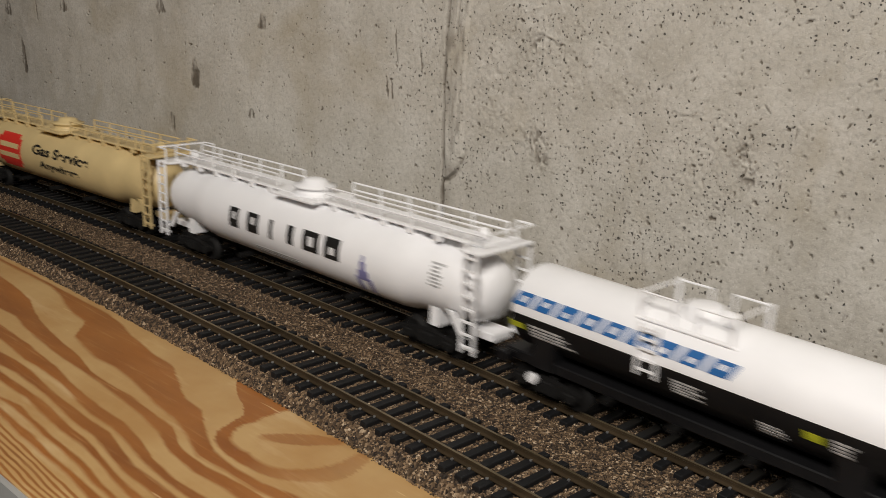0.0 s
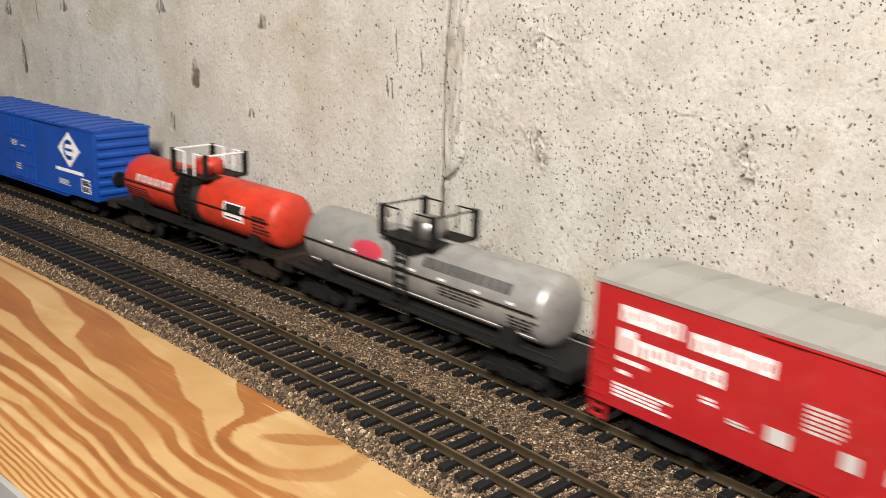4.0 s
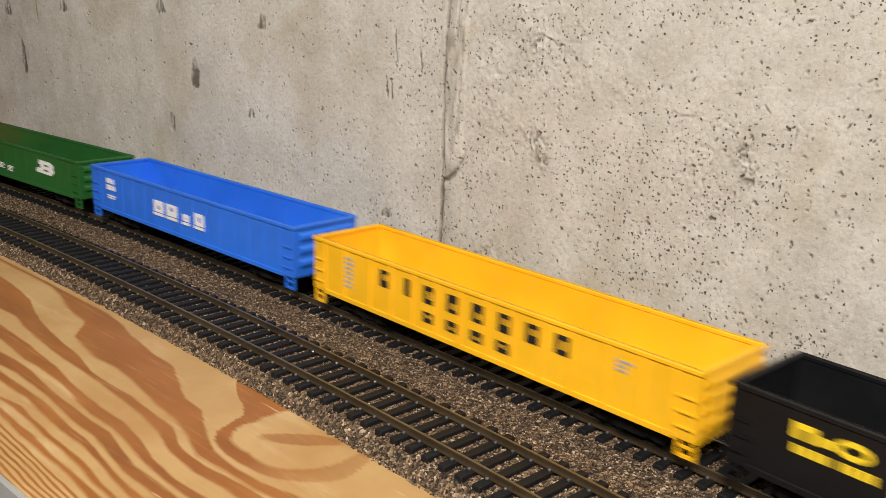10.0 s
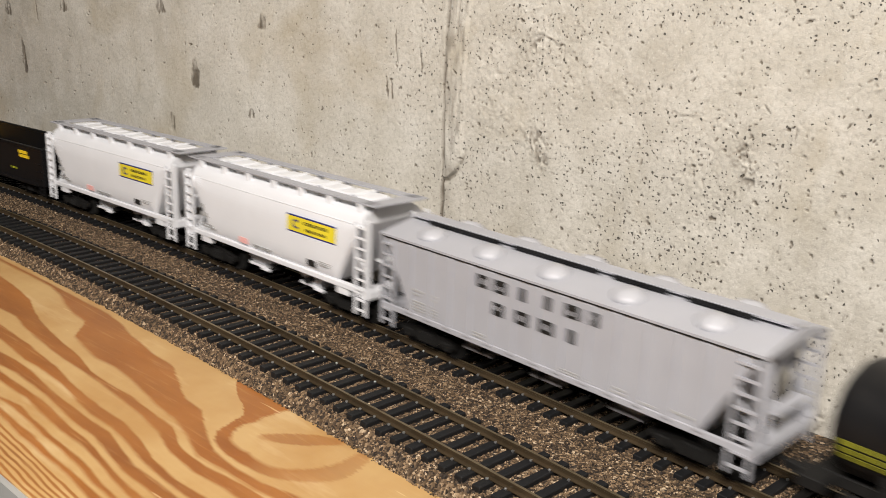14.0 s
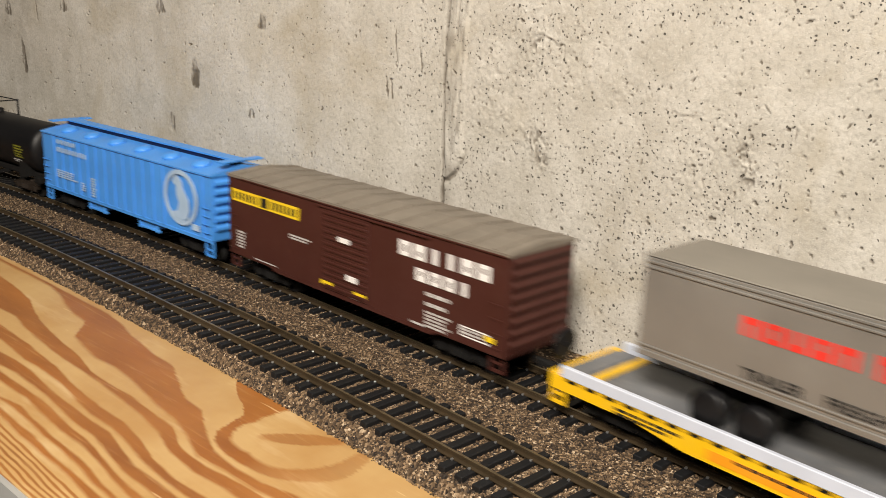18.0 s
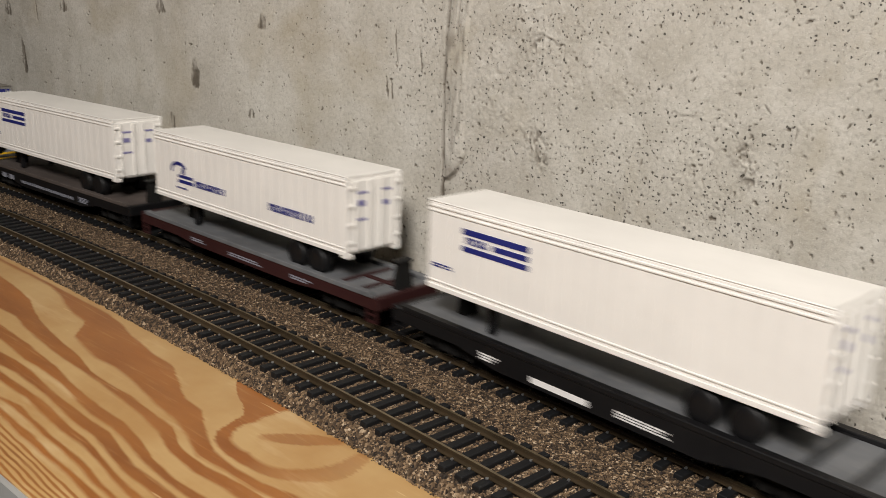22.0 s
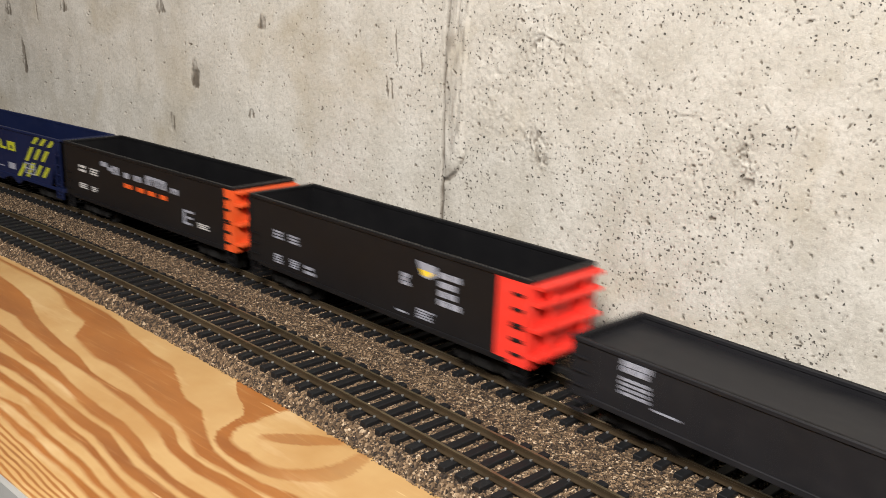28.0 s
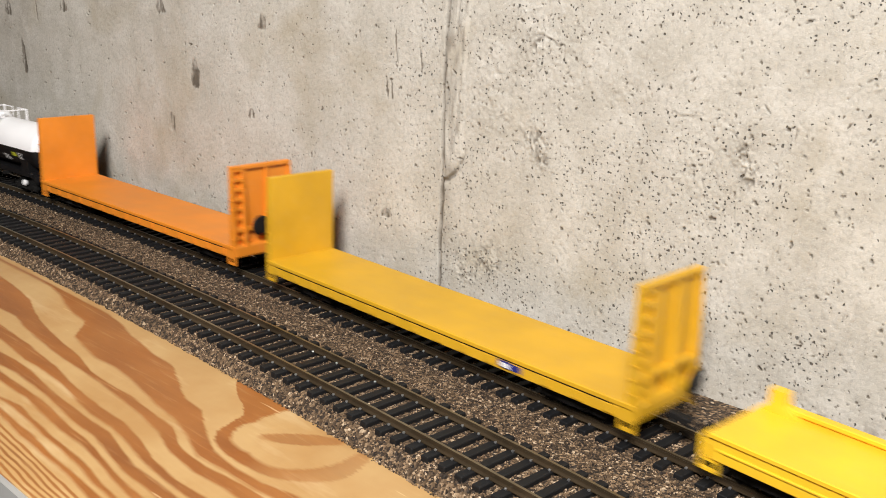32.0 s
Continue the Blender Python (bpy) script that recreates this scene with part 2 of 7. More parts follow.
def ballast_mat(name, island=True):
    m, nt, b = nodes_of(name)
    if island:
        r = nt.nodes.new("ShaderNodeNewGeometry").outputs["Random Per Island"]
    else:
        v = nt.nodes.new("ShaderNodeTexVoronoi")
        v.inputs["Scale"].default_value = 900.0
        link(nt, coords(nt), v.inputs["Vector"])
        sep = nt.nodes.new("ShaderNodeSeparateColor")
        link(nt, v.outputs["Color"], sep.inputs[0])
        r = sep.outputs[0]
        link(nt, bump(nt, v.outputs["Distance"], 1.0, 0.0008), b.inputs["Normal"])
    col = ramp(nt, r, [(0.0, (0.010, 0.006, 0.004)), (0.28, (0.036, 0.022, 0.012)), (0.52, (0.088, 0.055, 0.029)),
                       (0.76, (0.165, 0.107, 0.059)), (0.92, (0.275, 0.187, 0.109)), (1.0, (0.50, 0.39, 0.27))])
    link(nt, col, b.inputs["Base Color"])
    b.inputs["Roughness"].default_value = 0.75
    return m


# ---- building helpers; lengths in millimetres ----
MM = 0.001


def part(name, bm, material, parent=None, label=""):
    data = bpy.data.meshes.new(name)
    if isinstance(bm, bmesh.types.BMesh):
        bmesh.ops.scale(bm, vec=(MM, MM, MM), verts=bm.verts)
        bm.to_mesh(data)
        bm.free()
    else:
        verts, faces = bm
        data.from_pydata([(x * MM, y * MM, z * MM) for x, y, z in verts], [], faces)
    if material is not None:
        data.materials.append(material)
    ob = new(name, data)
    ob.parent = parent
    if label:
        ob["label"] = label
    return ob


def again(ob, parent, m=None, label=""):
    """Another object on the same mesh."""
    o = new(ob.name.split(".")[0], ob.data)
    o.parent = parent
    if m is not None:
        o.matrix_basis = m
    if label:
        o["label"] = label
    return o


def at(x, y, z, rx=0, ry=0, rz=0):
    return pose(x * MM, y * MM, z * MM, rx, ry, rz)


def box(bm, x0, x1, y0, y1, z0, z1, bevel=0.0, taper=0.0):
    x0, x1 = min(x0, x1), max(x0, x1)
    y0, y1 = min(y0, y1), max(y0, y1)
    z0, z1 = min(z0, z1), max(z0, z1)
    v = [bm.verts.new((x, y * (1 - taper * (z == z1)), z)) for z in (z0, z1) for x, y in ((x0, y0), (x1, y0), (x1, y1), (x0, y1))]
    f = [bm.faces.new([v[i] for i in q]) for q in ((3, 2, 1, 0), (4, 5, 6, 7), (0, 1, 5, 4), (1, 2, 6, 5), (2, 3, 7, 6), (3, 0, 4, 7))]
    if bevel:
        edges = {e for q in f for e in q.edges}
        bmesh.ops.bevel(bm, geom=list(edges), offset=bevel, segments=1, profile=0.5, affect="EDGES")
    return bm


def prism(bm, profile, x0, x1, axis="x", caps=True):
    """A closed outline of (y, z), or of (x, z) along y, drawn out between two places."""
    rings = []
    for s in (x0, x1):
        rings.append([bm.verts.new((s, a, b) if axis == "x" else (a, s, b)) for a, b in profile])
    n = len(profile)
    for i in range(n):
        j = (i + 1) % n
        bm.faces.new((rings[0][i], rings[0][j], rings[1][j], rings[1][i]))
    if caps:
        bm.faces.new(rings[0][::-1])
        bm.faces.new(rings[1])
    bmesh.ops.recalc_face_normals(bm, faces=bm.faces[:])
    return bm


def rod(bm, a, b, r, seg=6):
    a, b = Vector(a), Vector(b)
    d = (b - a).normalized()
    u = d.orthogonal().normalized()
    w = d.cross(u)
    rings = []
    for p in (a, b):
        rings.append([bm.verts.new(p + (u * math.cos(2 * math.pi * i / seg) + w * math.sin(2 * math.pi * i / seg)) * r) for i in range(seg)])
    for i in range(seg):
        j = (i + 1) % seg
        bm.faces.new((rings[0][i], rings[0][j], rings[1][j], rings[1][i]))
    bm.faces.new(rings[0][::-1])
    bm.faces.new(rings[1])
    return bm


def lathe(bm, outline, centre, axis="x", seg=32):
    """Turn an outline of (along, radius) round an axis through centre."""
    cx, cy, cz = centre
    rings = []
    for s, r in outline:
        ring = []
        for i in range(seg):
            a = 2 * math.pi * (i + 0.5) / seg
            p, q = r * math.cos(a), r * math.sin(a)
            ring.append(bm.verts.new({"x": (cx + s, cy + p, cz + q), "y": (cx + p, cy + s, cz + q), "z": (cx + p, cy + q, cz + s)}[axis]))
        rings.append(ring)
    for a, b in zip(rings, rings[1:]):
        for i in range(seg):
            j = (i + 1) % seg
            f = bm.faces.new((a[i], a[j], b[j], b[i]))
            f.smooth = True
    bm.faces.new(rings[0][::-1])
    bm.faces.new(rings[-1])
    bmesh.ops.recalc_face_normals(bm, faces=bm.faces[:])
    return bm


def thing(name, label, category, group="", kind=""):
    return tagged(new(name), label, category, group, kind)


# ---- the railway line: a gentle curve along the wall ----
CURVE, WALL_ANGLE = -0.30113, 0.13     # per metre; radians
NEAR_TRACK, FAR_TRACK, TRAIN_LINE = 0.17490, 0.22490, 0.22353
RAIL_TOP = 0.0082
_STEP = 0.005
_SIG = np.arange(-6.0, 7.0001, _STEP)


def _bend(s):
    if -0.60 <= s <= 0.0:
        return CURVE
    if -0.7688 < s < -0.60 or 0.0 < s < 0.4317:
        return -CURVE
    return 0.0


_i0 = int(round(6.0 / _STEP))
_head = np.zeros(len(_SIG))
_px, _py = np.zeros(len(_SIG)), np.zeros(len(_SIG))
_head[_i0] = -WALL_ANGLE
_py[_i0] = EYE.y
for _i in range(_i0, len(_SIG) - 1):
    _k = _bend(_SIG[_i] + _STEP / 2)
    _head[_i + 1] = _head[_i] + _k * _STEP
    _m = (_head[_i] + _head[_i + 1]) / 2
    _px[_i + 1], _py[_i + 1] = _px[_i] + math.cos(_m) * _STEP, _py[_i] + math.sin(_m) * _STEP
for _i in range(_i0, 0, -1):
    _k = _bend(_SIG[_i] - _STEP / 2)
    _head[_i - 1] = _head[_i] - _k * _STEP
    _m = (_head[_i] + _head[_i - 1]) / 2
    _px[_i - 1], _py[_i - 1] = _px[_i] - math.cos(_m) * _STEP, _py[_i] - math.sin(_m) * _STEP


def along(s, d):
    """Place and heading at s metres along the line and d metres to the wall's side of its base curve."""
    x, y, h = (float(np.interp(s, _SIG, a)) for a in (_px, _py, _head))
    return x - math.sin(h) * d, y + math.cos(h) * d, h


RUN = np.array((0.0, -139.3, -279.8, -422.3, -565.0, -707.4, -849.4, -991.4, -1134.8, -1279.6, -1425.4, -1571.9, -1718.7, -1865.0, -2011.6, -2159.9, -2310.0, -2461.8, -2615.3, -2768.7, -2919.9, -3070.6, -3223.5, -3378.1, -3534.0, -3693.4, -3855.9, -4019.1, -4182.8, -4348.1, -4515.1, -4677.6, -4837.5)) * MM     # once a second
RUN_RATE = np.gradient(RUN)


def run(t):
    """How far the train has come at t seconds, in metres (negative: away from the eye)."""
    i = min(max(int(t), 0), 31)
    u = t - i
    return float(RUN[i] * (1 + 2 * u) * (1 - u) ** 2 + RUN[i + 1] * u * u * (3 - 2 * u)
                 + RUN_RATE[i] * u * (1 - u) ** 2 - RUN_RATE[i + 1] * u * u * (1 - u))


TRAIN = []


def couple(ob, centre, half_wheelbase):
    TRAIN.append((ob, centre * MM, half_wheelbase * MM))


def motions():
    for ob, c, b in TRAIN:
        rows = []
        for i in range(65):
            t = i * 0.5
            s = c + run(t)
            if i % 8 and not -1.1 < s < 0.7:
                continue
            x0, y0, _ = along(s - b, TRAIN_LINE)
            x1, y1, _ = along(s + b, TRAIN_LINE)
            rows.append((t, Matrix.Translation(((x0 + x1) / 2, (y0 + y1) / 2, RAIL_TOP)) @ Matrix.Rotation(math.atan2(y1 - y0, x1 - x0), 4, "Z")))
        walk(ob, rows)


# ---- structure ----
def slab(name, x0, x1, y0, y1, z0, z1, material, label, category):
    bm = box(bmesh.new(), x0, x1, y0, y1, z0, z1)
    return tagged(part(name, bm, material, None), label, category, kind="structure")


M_CONCRETE = concrete()
M_PLY = plywood()
M_STONES = ballast_mat("ballast_stones")
M_BED = ballast_mat("ballast_bed", False)
M_TIE = paint("black_plastic_tie", (0.0065, 0.0068, 0.0078), 0.58, dust=0.03)
# bright metal colour paints the glints on moulded black spike heads
M_SPIKE_GLINT = paint("bright_spike", (0.45, 0.45, 0.46), 0.30, 0.85)
M_RAIL = paint("browned_rail", (0.052, 0.037, 0.021), 0.50, 0.25, vary=0.30, dust=0.55, dust_colour=(0.17, 0.10, 0.05))
M_RAIL_HEAD = paint("worn_rail_head", (0.20, 0.160, 0.095), 0.36, 0.7, vary=0.22, dust=0.35, dust_colour=(0.16, 0.10, 0.055))
M_PLAIN_WALL = paint("plain_room_wall", (0.52, 0.49, 0.44), 0.9)
M_FLOOR = paint("grey_floor", (0.17, 0.17, 0.165), 0.7)
def bilinear_noise(u, v, cell, seed):
    """Smooth random field over arrays of places, in cells of that size."""
    rng = np.random.default_rng(seed)
    g = rng.random((256, 256))
    a, b = u / cell, v / cell
    i, j = np.floor(a).astype(int), np.floor(b).astype(int)
    p, q = a - i, b - j
    p, q = p * p * (3 - 2 * p), q * q * (3 - 2 * q)
    i0, i1, j0, j1 = i % 256, (i + 1) % 256, j % 256, (j + 1) % 256
    return (g[i0, j0] * (1 - p) + g[i1, j0] * p) * (1 - q) + (g[i0, j1] * (1 - p) + g[i1, j1] * p) * q - 0.5


def grid_faces(nx, nz):
    i, j = np.meshgrid(np.arange(nx - 1), np.arange(nz - 1), indexing="ij")
    a = (i * nz + j).ravel()
    return np.stack([a, a + nz, a + nz + 1, a + 1], 1)


def raw_mesh(name, verts, faces, material, smooth=False):
    me = bpy.data.meshes.new(name)
    faces = np.asarray(faces, dtype=np.int32)
    k = faces.shape[1]
    me.vertices.add(len(verts))
    me.vertices.foreach_set("co", np.asarray(verts, dtype=np.float32).ravel())
    me.loops.add(faces.size)
    me.loops.foreach_set("vertex_index", faces.ravel())
    me.polygons.add(len(faces))
    me.polygons.foreach_set("loop_start", np.arange(0, faces.size, k, dtype=np.int32))
    me.polygons.foreach_set("use_smooth", np.full(len(faces), smooth))
    me.update(calc_edges=True)
    me.materials.append(material)
    return me


def build_wall():
    """Poured concrete: a form seam, air pits, scaled patches and smears in the surface itself, hollows darkened in
    colour too.
    """
    xs = np.concatenate([np.arange(-770, -430, 0.85), np.arange(-430, -262, 0.5), np.arange(-262, -40.1, 0.34)])
    zs = np.arange(-4, 152.1, 0.34)
    nx, nz = len(xs), len(zs)
    X, Z = np.meshgrid(xs, zs, indexing="ij")
    right = 1 / (1 + np.exp(-(X + 262) / 6.0))
    dep = 1.1 * bilinear_noise(X, Z, 42.0, 1) + 0.26 * bilinear_noise(X, Z, 13.0, 2) + 0.16 * bilinear_noise(X, Z, 4.2, 3) + 0.10 * bilinear_noise(X, Z, 1.6, 4)
    scaly = 0.25 * np.clip((bilinear_noise(X, Z, 34.0, 5) - 0.05) * 4.0, 0, 1) * right
    for x, z, w, h in SCALED:
        scaly = np.maximum(scaly, np.clip(1.5 * np.exp(-((X - x) / w) ** 2 - ((Z - z) / h) ** 2) + 1.3 * bilinear_noise(X, Z, 7.0, 51), 0, 1) * np.exp(-(((X - x) / w) ** 2 + ((Z - z) / h) ** 2) / 3))
    dep += scaly * (0.34 * bilinear_noise(X, Z, 3.0, 6) + 0.34 * bilinear_noise(X, Z, 1.3, 7))
    # smear stains, dark tone in cleft, cracks and gouges, and painted pit shade
    dirt = np.zeros_like(X)
    # the seam between two forms: a narrow cleft and a smooth fin to its right that ends in a chip
    cx = -256.0 + 1.2 * bilinear_noise(Z * 0 + 3.3, Z, 17.0, 8) + 2.0 * np.clip((Z - 118) / 20, 0, 1)
    cleft = np.exp(-((X - cx) / (0.75 + 0.8 * bilinear_noise(X * 0, Z, 9.0, 24))) ** 2)
    dep += -1.5 * cleft * (0.55 + 0.45 * np.clip(bilinear_noise(X * 0, Z, 6.0, 9) + 0.6, 0, 1))
    fin = np.clip((X - cx) / 0.8, 0, 1) * np.clip((cx + 12.0 - X) / 2.0, 0, 1) * np.clip((Z - 61 - 0.085 * (X - cx) ** 2) / 1.2, 0, 1)
    dep += fin * (0.6 - 0.5 * bilinear_noise(X, Z * 0.25, 1.6, 10))
    chip = np.exp(-(((Z - 60.5 - 0.088 * (X - cx) ** 2) / (0.9 + 0.07 * np.clip(X - cx, 0, 12))) ** 2)) * np.clip((X - cx) / 0.6, 0, 1) * np.clip((cx + 13 - X) / 2, 0, 1)
    dep += -0.8 * chip * np.clip(0.8 + 1.6 * bilinear_noise(X, Z, 2.2, 58), 0, 1)
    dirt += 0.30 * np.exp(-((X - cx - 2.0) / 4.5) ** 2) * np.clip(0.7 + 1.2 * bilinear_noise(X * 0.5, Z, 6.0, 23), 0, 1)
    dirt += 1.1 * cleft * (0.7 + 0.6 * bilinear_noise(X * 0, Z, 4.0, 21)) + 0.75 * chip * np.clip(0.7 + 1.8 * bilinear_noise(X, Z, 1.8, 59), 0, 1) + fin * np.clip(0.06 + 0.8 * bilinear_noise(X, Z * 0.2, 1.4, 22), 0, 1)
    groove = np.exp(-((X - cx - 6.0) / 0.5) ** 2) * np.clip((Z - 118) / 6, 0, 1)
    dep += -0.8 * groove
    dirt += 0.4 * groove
    # smears and long air pockets: x, z, half width, half height
    for x, z, w, h in SMEARS:
        wide = w > 0.8
        w, h = w * (1.9 if wide else 1.0) * (1 - 0.35 * np.clip((Z - z) / h, -1, 1)), h * 1.1
        e = ((X - x + 0.10 * (Z - z) - 0.8 * bilinear_noise(X * 0, Z, 3.0, 52)) / w) ** 2 + ((Z - z) / h) ** 4
        e = e + 1.5 * bilinear_noise(X, Z * 0.5, 1.7, 57) * np.clip(e, 0, 1)
        m = np.exp(-np.clip(e, 0, 9) ** 4)
        rim = m * np.clip((X - x) / w + 0.1, 0, 1) if wide else m
        dep += -0.45 * m * (0.6 + bilinear_noise(X, Z, 1.5, 11))
        dirt += m * np.clip(0.60 + 1.4 * bilinear_noise(X, Z * 0.2, 1.5, 12), 0.1, 1) * (1.0 - 0.3 * np.clip((Z - z) / h, -1, 1)) + 0.40 * rim * np.clip(0.6 + bilinear_noise(X, Z * 0.4, 2.0, 56), 0, 1)
    # hair cracks and broken lips: ends, then half width
    for x0, z0, x1, z1, w in CRACKS:
        t = np.clip(((X - x0) * (x1 - x0) + (Z - z0) * (z1 - z0)) / ((x1 - x0) ** 2 + (z1 - z0) ** 2), 0, 1)
        far = np.hypot(X - x0 - t * (x1 - x0) - 2.2 * bilinear_noise(X * 0.3, Z, 2.2, 53), Z - z0 - t * (z1 - z0) - 2.2 * bilinear_noise(X, Z * 0.3, 2.2, 54))
        m = np.exp(-(far / (0.7 * w)) ** 2) * np.clip(0.6 + 1.2 * bilinear_noise(X, Z, 2.0, 55), 0, 1)
        dep -= 0.55 * m
        dep += 0.14 * np.exp(-((far - 2.2 * w) / w) ** 2) * (X - x0 > t * (x1 - x0))
        dirt += 0.8 * m
    # rough gouges: x, z, size
    for x, z, r in GOUGES:
        e = ((X - x) / r) ** 2 + ((Z - z) / (r * 1.15)) ** 2
        m = np.exp(-e)
        rag = bilinear_noise(X, Z, 2.4, 13) + 0.7 * bilinear_noise(X, Z, 1.0, 14)
        dep += m * (1.0 * rag - 0.2)
        dirt += np.clip(-rag * 2.2, 0, 1) * m * 0.9
    # air pits, their shade also painted in as a dark tone
    rng = np.random.default_rng(77)
    n = 3600
    px_ = rng.uniform(-765, -45, n)
    pz_ = rng.uniform(-2, 150, n)
    keep = rng.random(n) < np.where(px_ > -262, 1.0, np.where(px_ > -430, 0.55, 0.10)) * (0.35 + 1.3 * (bilinear_noise(px_, pz_, 26.0, 15) + 0.5))
    for x, z in zip(px_[keep], pz_[keep]):
        big = rng.random() < 0.10
        r = rng.uniform(0.38, 0.56) if big else rng.uniform(0.24, 0.38)
        if x < -430:
            r = max(r, 0.55)
        long_, turn = rng.uniform(1.0, 2.0), rng.normal(0.75, 0.75)
        i0, i1 = np.searchsorted(xs, (x - 4 * r, x + 4 * r))
        j0, j1 = np.searchsorted(zs, (z - 4 * r, z + 4 * r))
        if i1 - i0 < 2 or j1 - j0 < 2:
            continue
        u, v = X[i0:i1, j0:j1] - x, Z[i0:i1, j0:j1] - z
        c, s = math.cos(turn), math.sin(turn)
        p, q = (u * c + v * s) / r, (-u * s + v * c) / (r * long_)
        q = q - 0.35 * p * p
        w = 1 + 1.1 * bilinear_noise(X[i0:i1, j0:j1], Z[i0:i1, j0:j1], 0.7, 31)
        p, q = p * w, q * w
        m = np.exp(-(p * p + q * q) ** 2)
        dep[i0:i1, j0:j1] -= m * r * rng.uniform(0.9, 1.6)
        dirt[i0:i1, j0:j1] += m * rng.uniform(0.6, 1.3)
        lip = np.exp(-((np.sqrt(p * p + q * q) - 1.5) / 0.4) ** 2) * (u - v > 0)
        dep[i0:i1, j0:j1] += lip * r * 0.22
    edge = np.minimum(np.minimum(X - xs[0], xs[-1] - X), np.minimum(Z - zs[0], zs[-1] - Z))
    fade = np.clip(edge / 8.0, 0, 1)
    dep *= fade
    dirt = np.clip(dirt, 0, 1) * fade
    verts = np.stack([X.ravel(), -dep.ravel(), Z.ravel()], 1) * MM
    faces = grid_faces(nx, nz)
    outer = np.array([(x, y, z) for y in (0.0, 0.2) for x, z in ((-7.0, -0.9), (8.0, -0.9), (8.0, 1.4), (-7.0, 1.4))])
    b = len(verts)
    c0, c1, c2, c3 = 0, (nx - 1) * nz, nx * nz - 1, nz - 1
    extra = [(b, b + 1, c1, c0), (b + 1, b + 2, c2, c1), (b + 2, b + 3, c3, c2), (b + 3, b, c0, c3),
             (b + 5, b + 4, b + 7, b + 6), (b + 1, b, b + 4, b + 5), (b + 2, b + 1, b + 5, b + 6), (b + 3, b + 2, b + 6, b + 7), (b, b + 3, b + 7, b + 4)]
    me = raw_mesh("wall_north", np.concatenate([verts, outer]), np.concatenate([faces, np.array(extra)]), M_CONCRETE, True)
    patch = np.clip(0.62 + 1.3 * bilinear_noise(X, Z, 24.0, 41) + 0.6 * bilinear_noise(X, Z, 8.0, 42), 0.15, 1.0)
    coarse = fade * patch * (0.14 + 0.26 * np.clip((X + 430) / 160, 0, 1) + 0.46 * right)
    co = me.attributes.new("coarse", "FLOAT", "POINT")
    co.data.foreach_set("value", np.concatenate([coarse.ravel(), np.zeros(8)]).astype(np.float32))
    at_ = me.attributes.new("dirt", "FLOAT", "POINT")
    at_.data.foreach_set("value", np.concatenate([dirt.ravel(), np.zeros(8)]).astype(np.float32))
    return tagged(new("wall_north", me), "poured concrete basement wall with air pits and a form seam", "wall", kind="structure")


SMEARS = ((-381, 121, 1.6, 3.4), (-443, 91, 1.9, 7.5), (-468.5, 61, 1.7, 4.8), (-391, 74, 1.3, 2.4), (-593, 122, 2.2, 3.6), (-677, 118, 2.2, 5.0), (-658, 86, 1.5, 12.0), (-476, 126, 2.0, 4.0),
          (-285, 115, 0.5, 6.5), (-290.5, 97, 0.5, 4.2), (-287.5, 96, 0.5, 4.0), (-290, 40, 1.6, 2.0), (-270, 111, 0.35, 6.0), (-632, 118, 0.7, 7.0))
SCALED = ((-203, 116, 26, 15), (-137, 82, 13, 24), (-208, 84, 8, 10), (-232, 104, 12, 24), (-172, 104, 12, 8))
CRACKS = ((-211.6, 126.2, -203.4, 122.5, 0.50), (-203.4, 122.5, -196.8, 120.8, 0.50), (-196.8, 120.8, -195.7, 113.4, 0.50), (-222.4, 123.9, -217.5, 132.6, 0.45), (-217.5, 132.6, -208.4, 135.4, 0.45), (-150.2, 100.6, -135.0, 99.8, 0.50), (-135.0, 99.8, -127.2, 95.3, 0.50), (-126.2, 90.4, -123.8, 93.4, 0.60), (-123.8, 93.4, -120.4, 87.8, 0.60), (-120.4, 87.8, -122.9, 83.3, 0.60), (-122.9, 83.3, -127.5, 79.1, 0.60), (-124.4, 79.6, -123.0, 66.3, 0.45), (-230.8, 90.9, -223.9, 93.5, 0.50))
CRACKS += ((-216.1, 88.3, -210.1, 83.0, 0.70), (-210.1, 83.0, -208.6, 77.8, 0.70), (-208.6, 77.8, -201.3, 75.3, 0.70), (-286.1, 120.0, -284.0, 108.1, 0.35), (-269.7, 115.5, -268.6, 106.8, 0.30), (-136.3, 73.7, -129.7, 70.9, 0.50), (-106.9, 100.7, -108.2, 94.7, 0.50), (-120.4, 105.4, -117.3, 107.4, 0.45), (-117.3, 107.4, -116.2, 104.9, 0.45), (-87.9, 116.8, -85.1, 119.6, 0.50), (-85.1, 119.6, -85.3, 116.7, 0.50), (-85.3, 116.7, -88.0, 115.4, 0.50), (-93.6, 75.7, -90.9, 75.7, 0.50), (-131.5, 21.0, -129.5, 11.8, 1.20))
GOUGES = ((-208, 85, 4.5), (-204, 77, 3.5), (-124, 90, 4.0), (-120, 83, 3.5), (-228, 30, 6.0), (-241, 24, 7.0), (-131, 14, 3.6), (-70, 4, 5.0), (-88, 7, 4.0), (-209, 121, 4.0))
build_wall()
slab("shelf_board", -7000, 8000, -195.5, -0.5, -18, 0, M_PLY, "varnished plywood shelf board fixed along the wall", "shelf")
M_EDGE = paint("grey_edging", (0.30, 0.30, 0.29), 0.75, vary=0.08)
slab("shelf_edging", -7000, 8000, -197.3, -195.5, -60, -0.4, M_EDGE, "grey painted edging along the front of the shelf", "trim")
slab("floor", -7000, 8000, -4000, 0, -1000, -900, M_FLOOR, "grey basement floor", "floor")
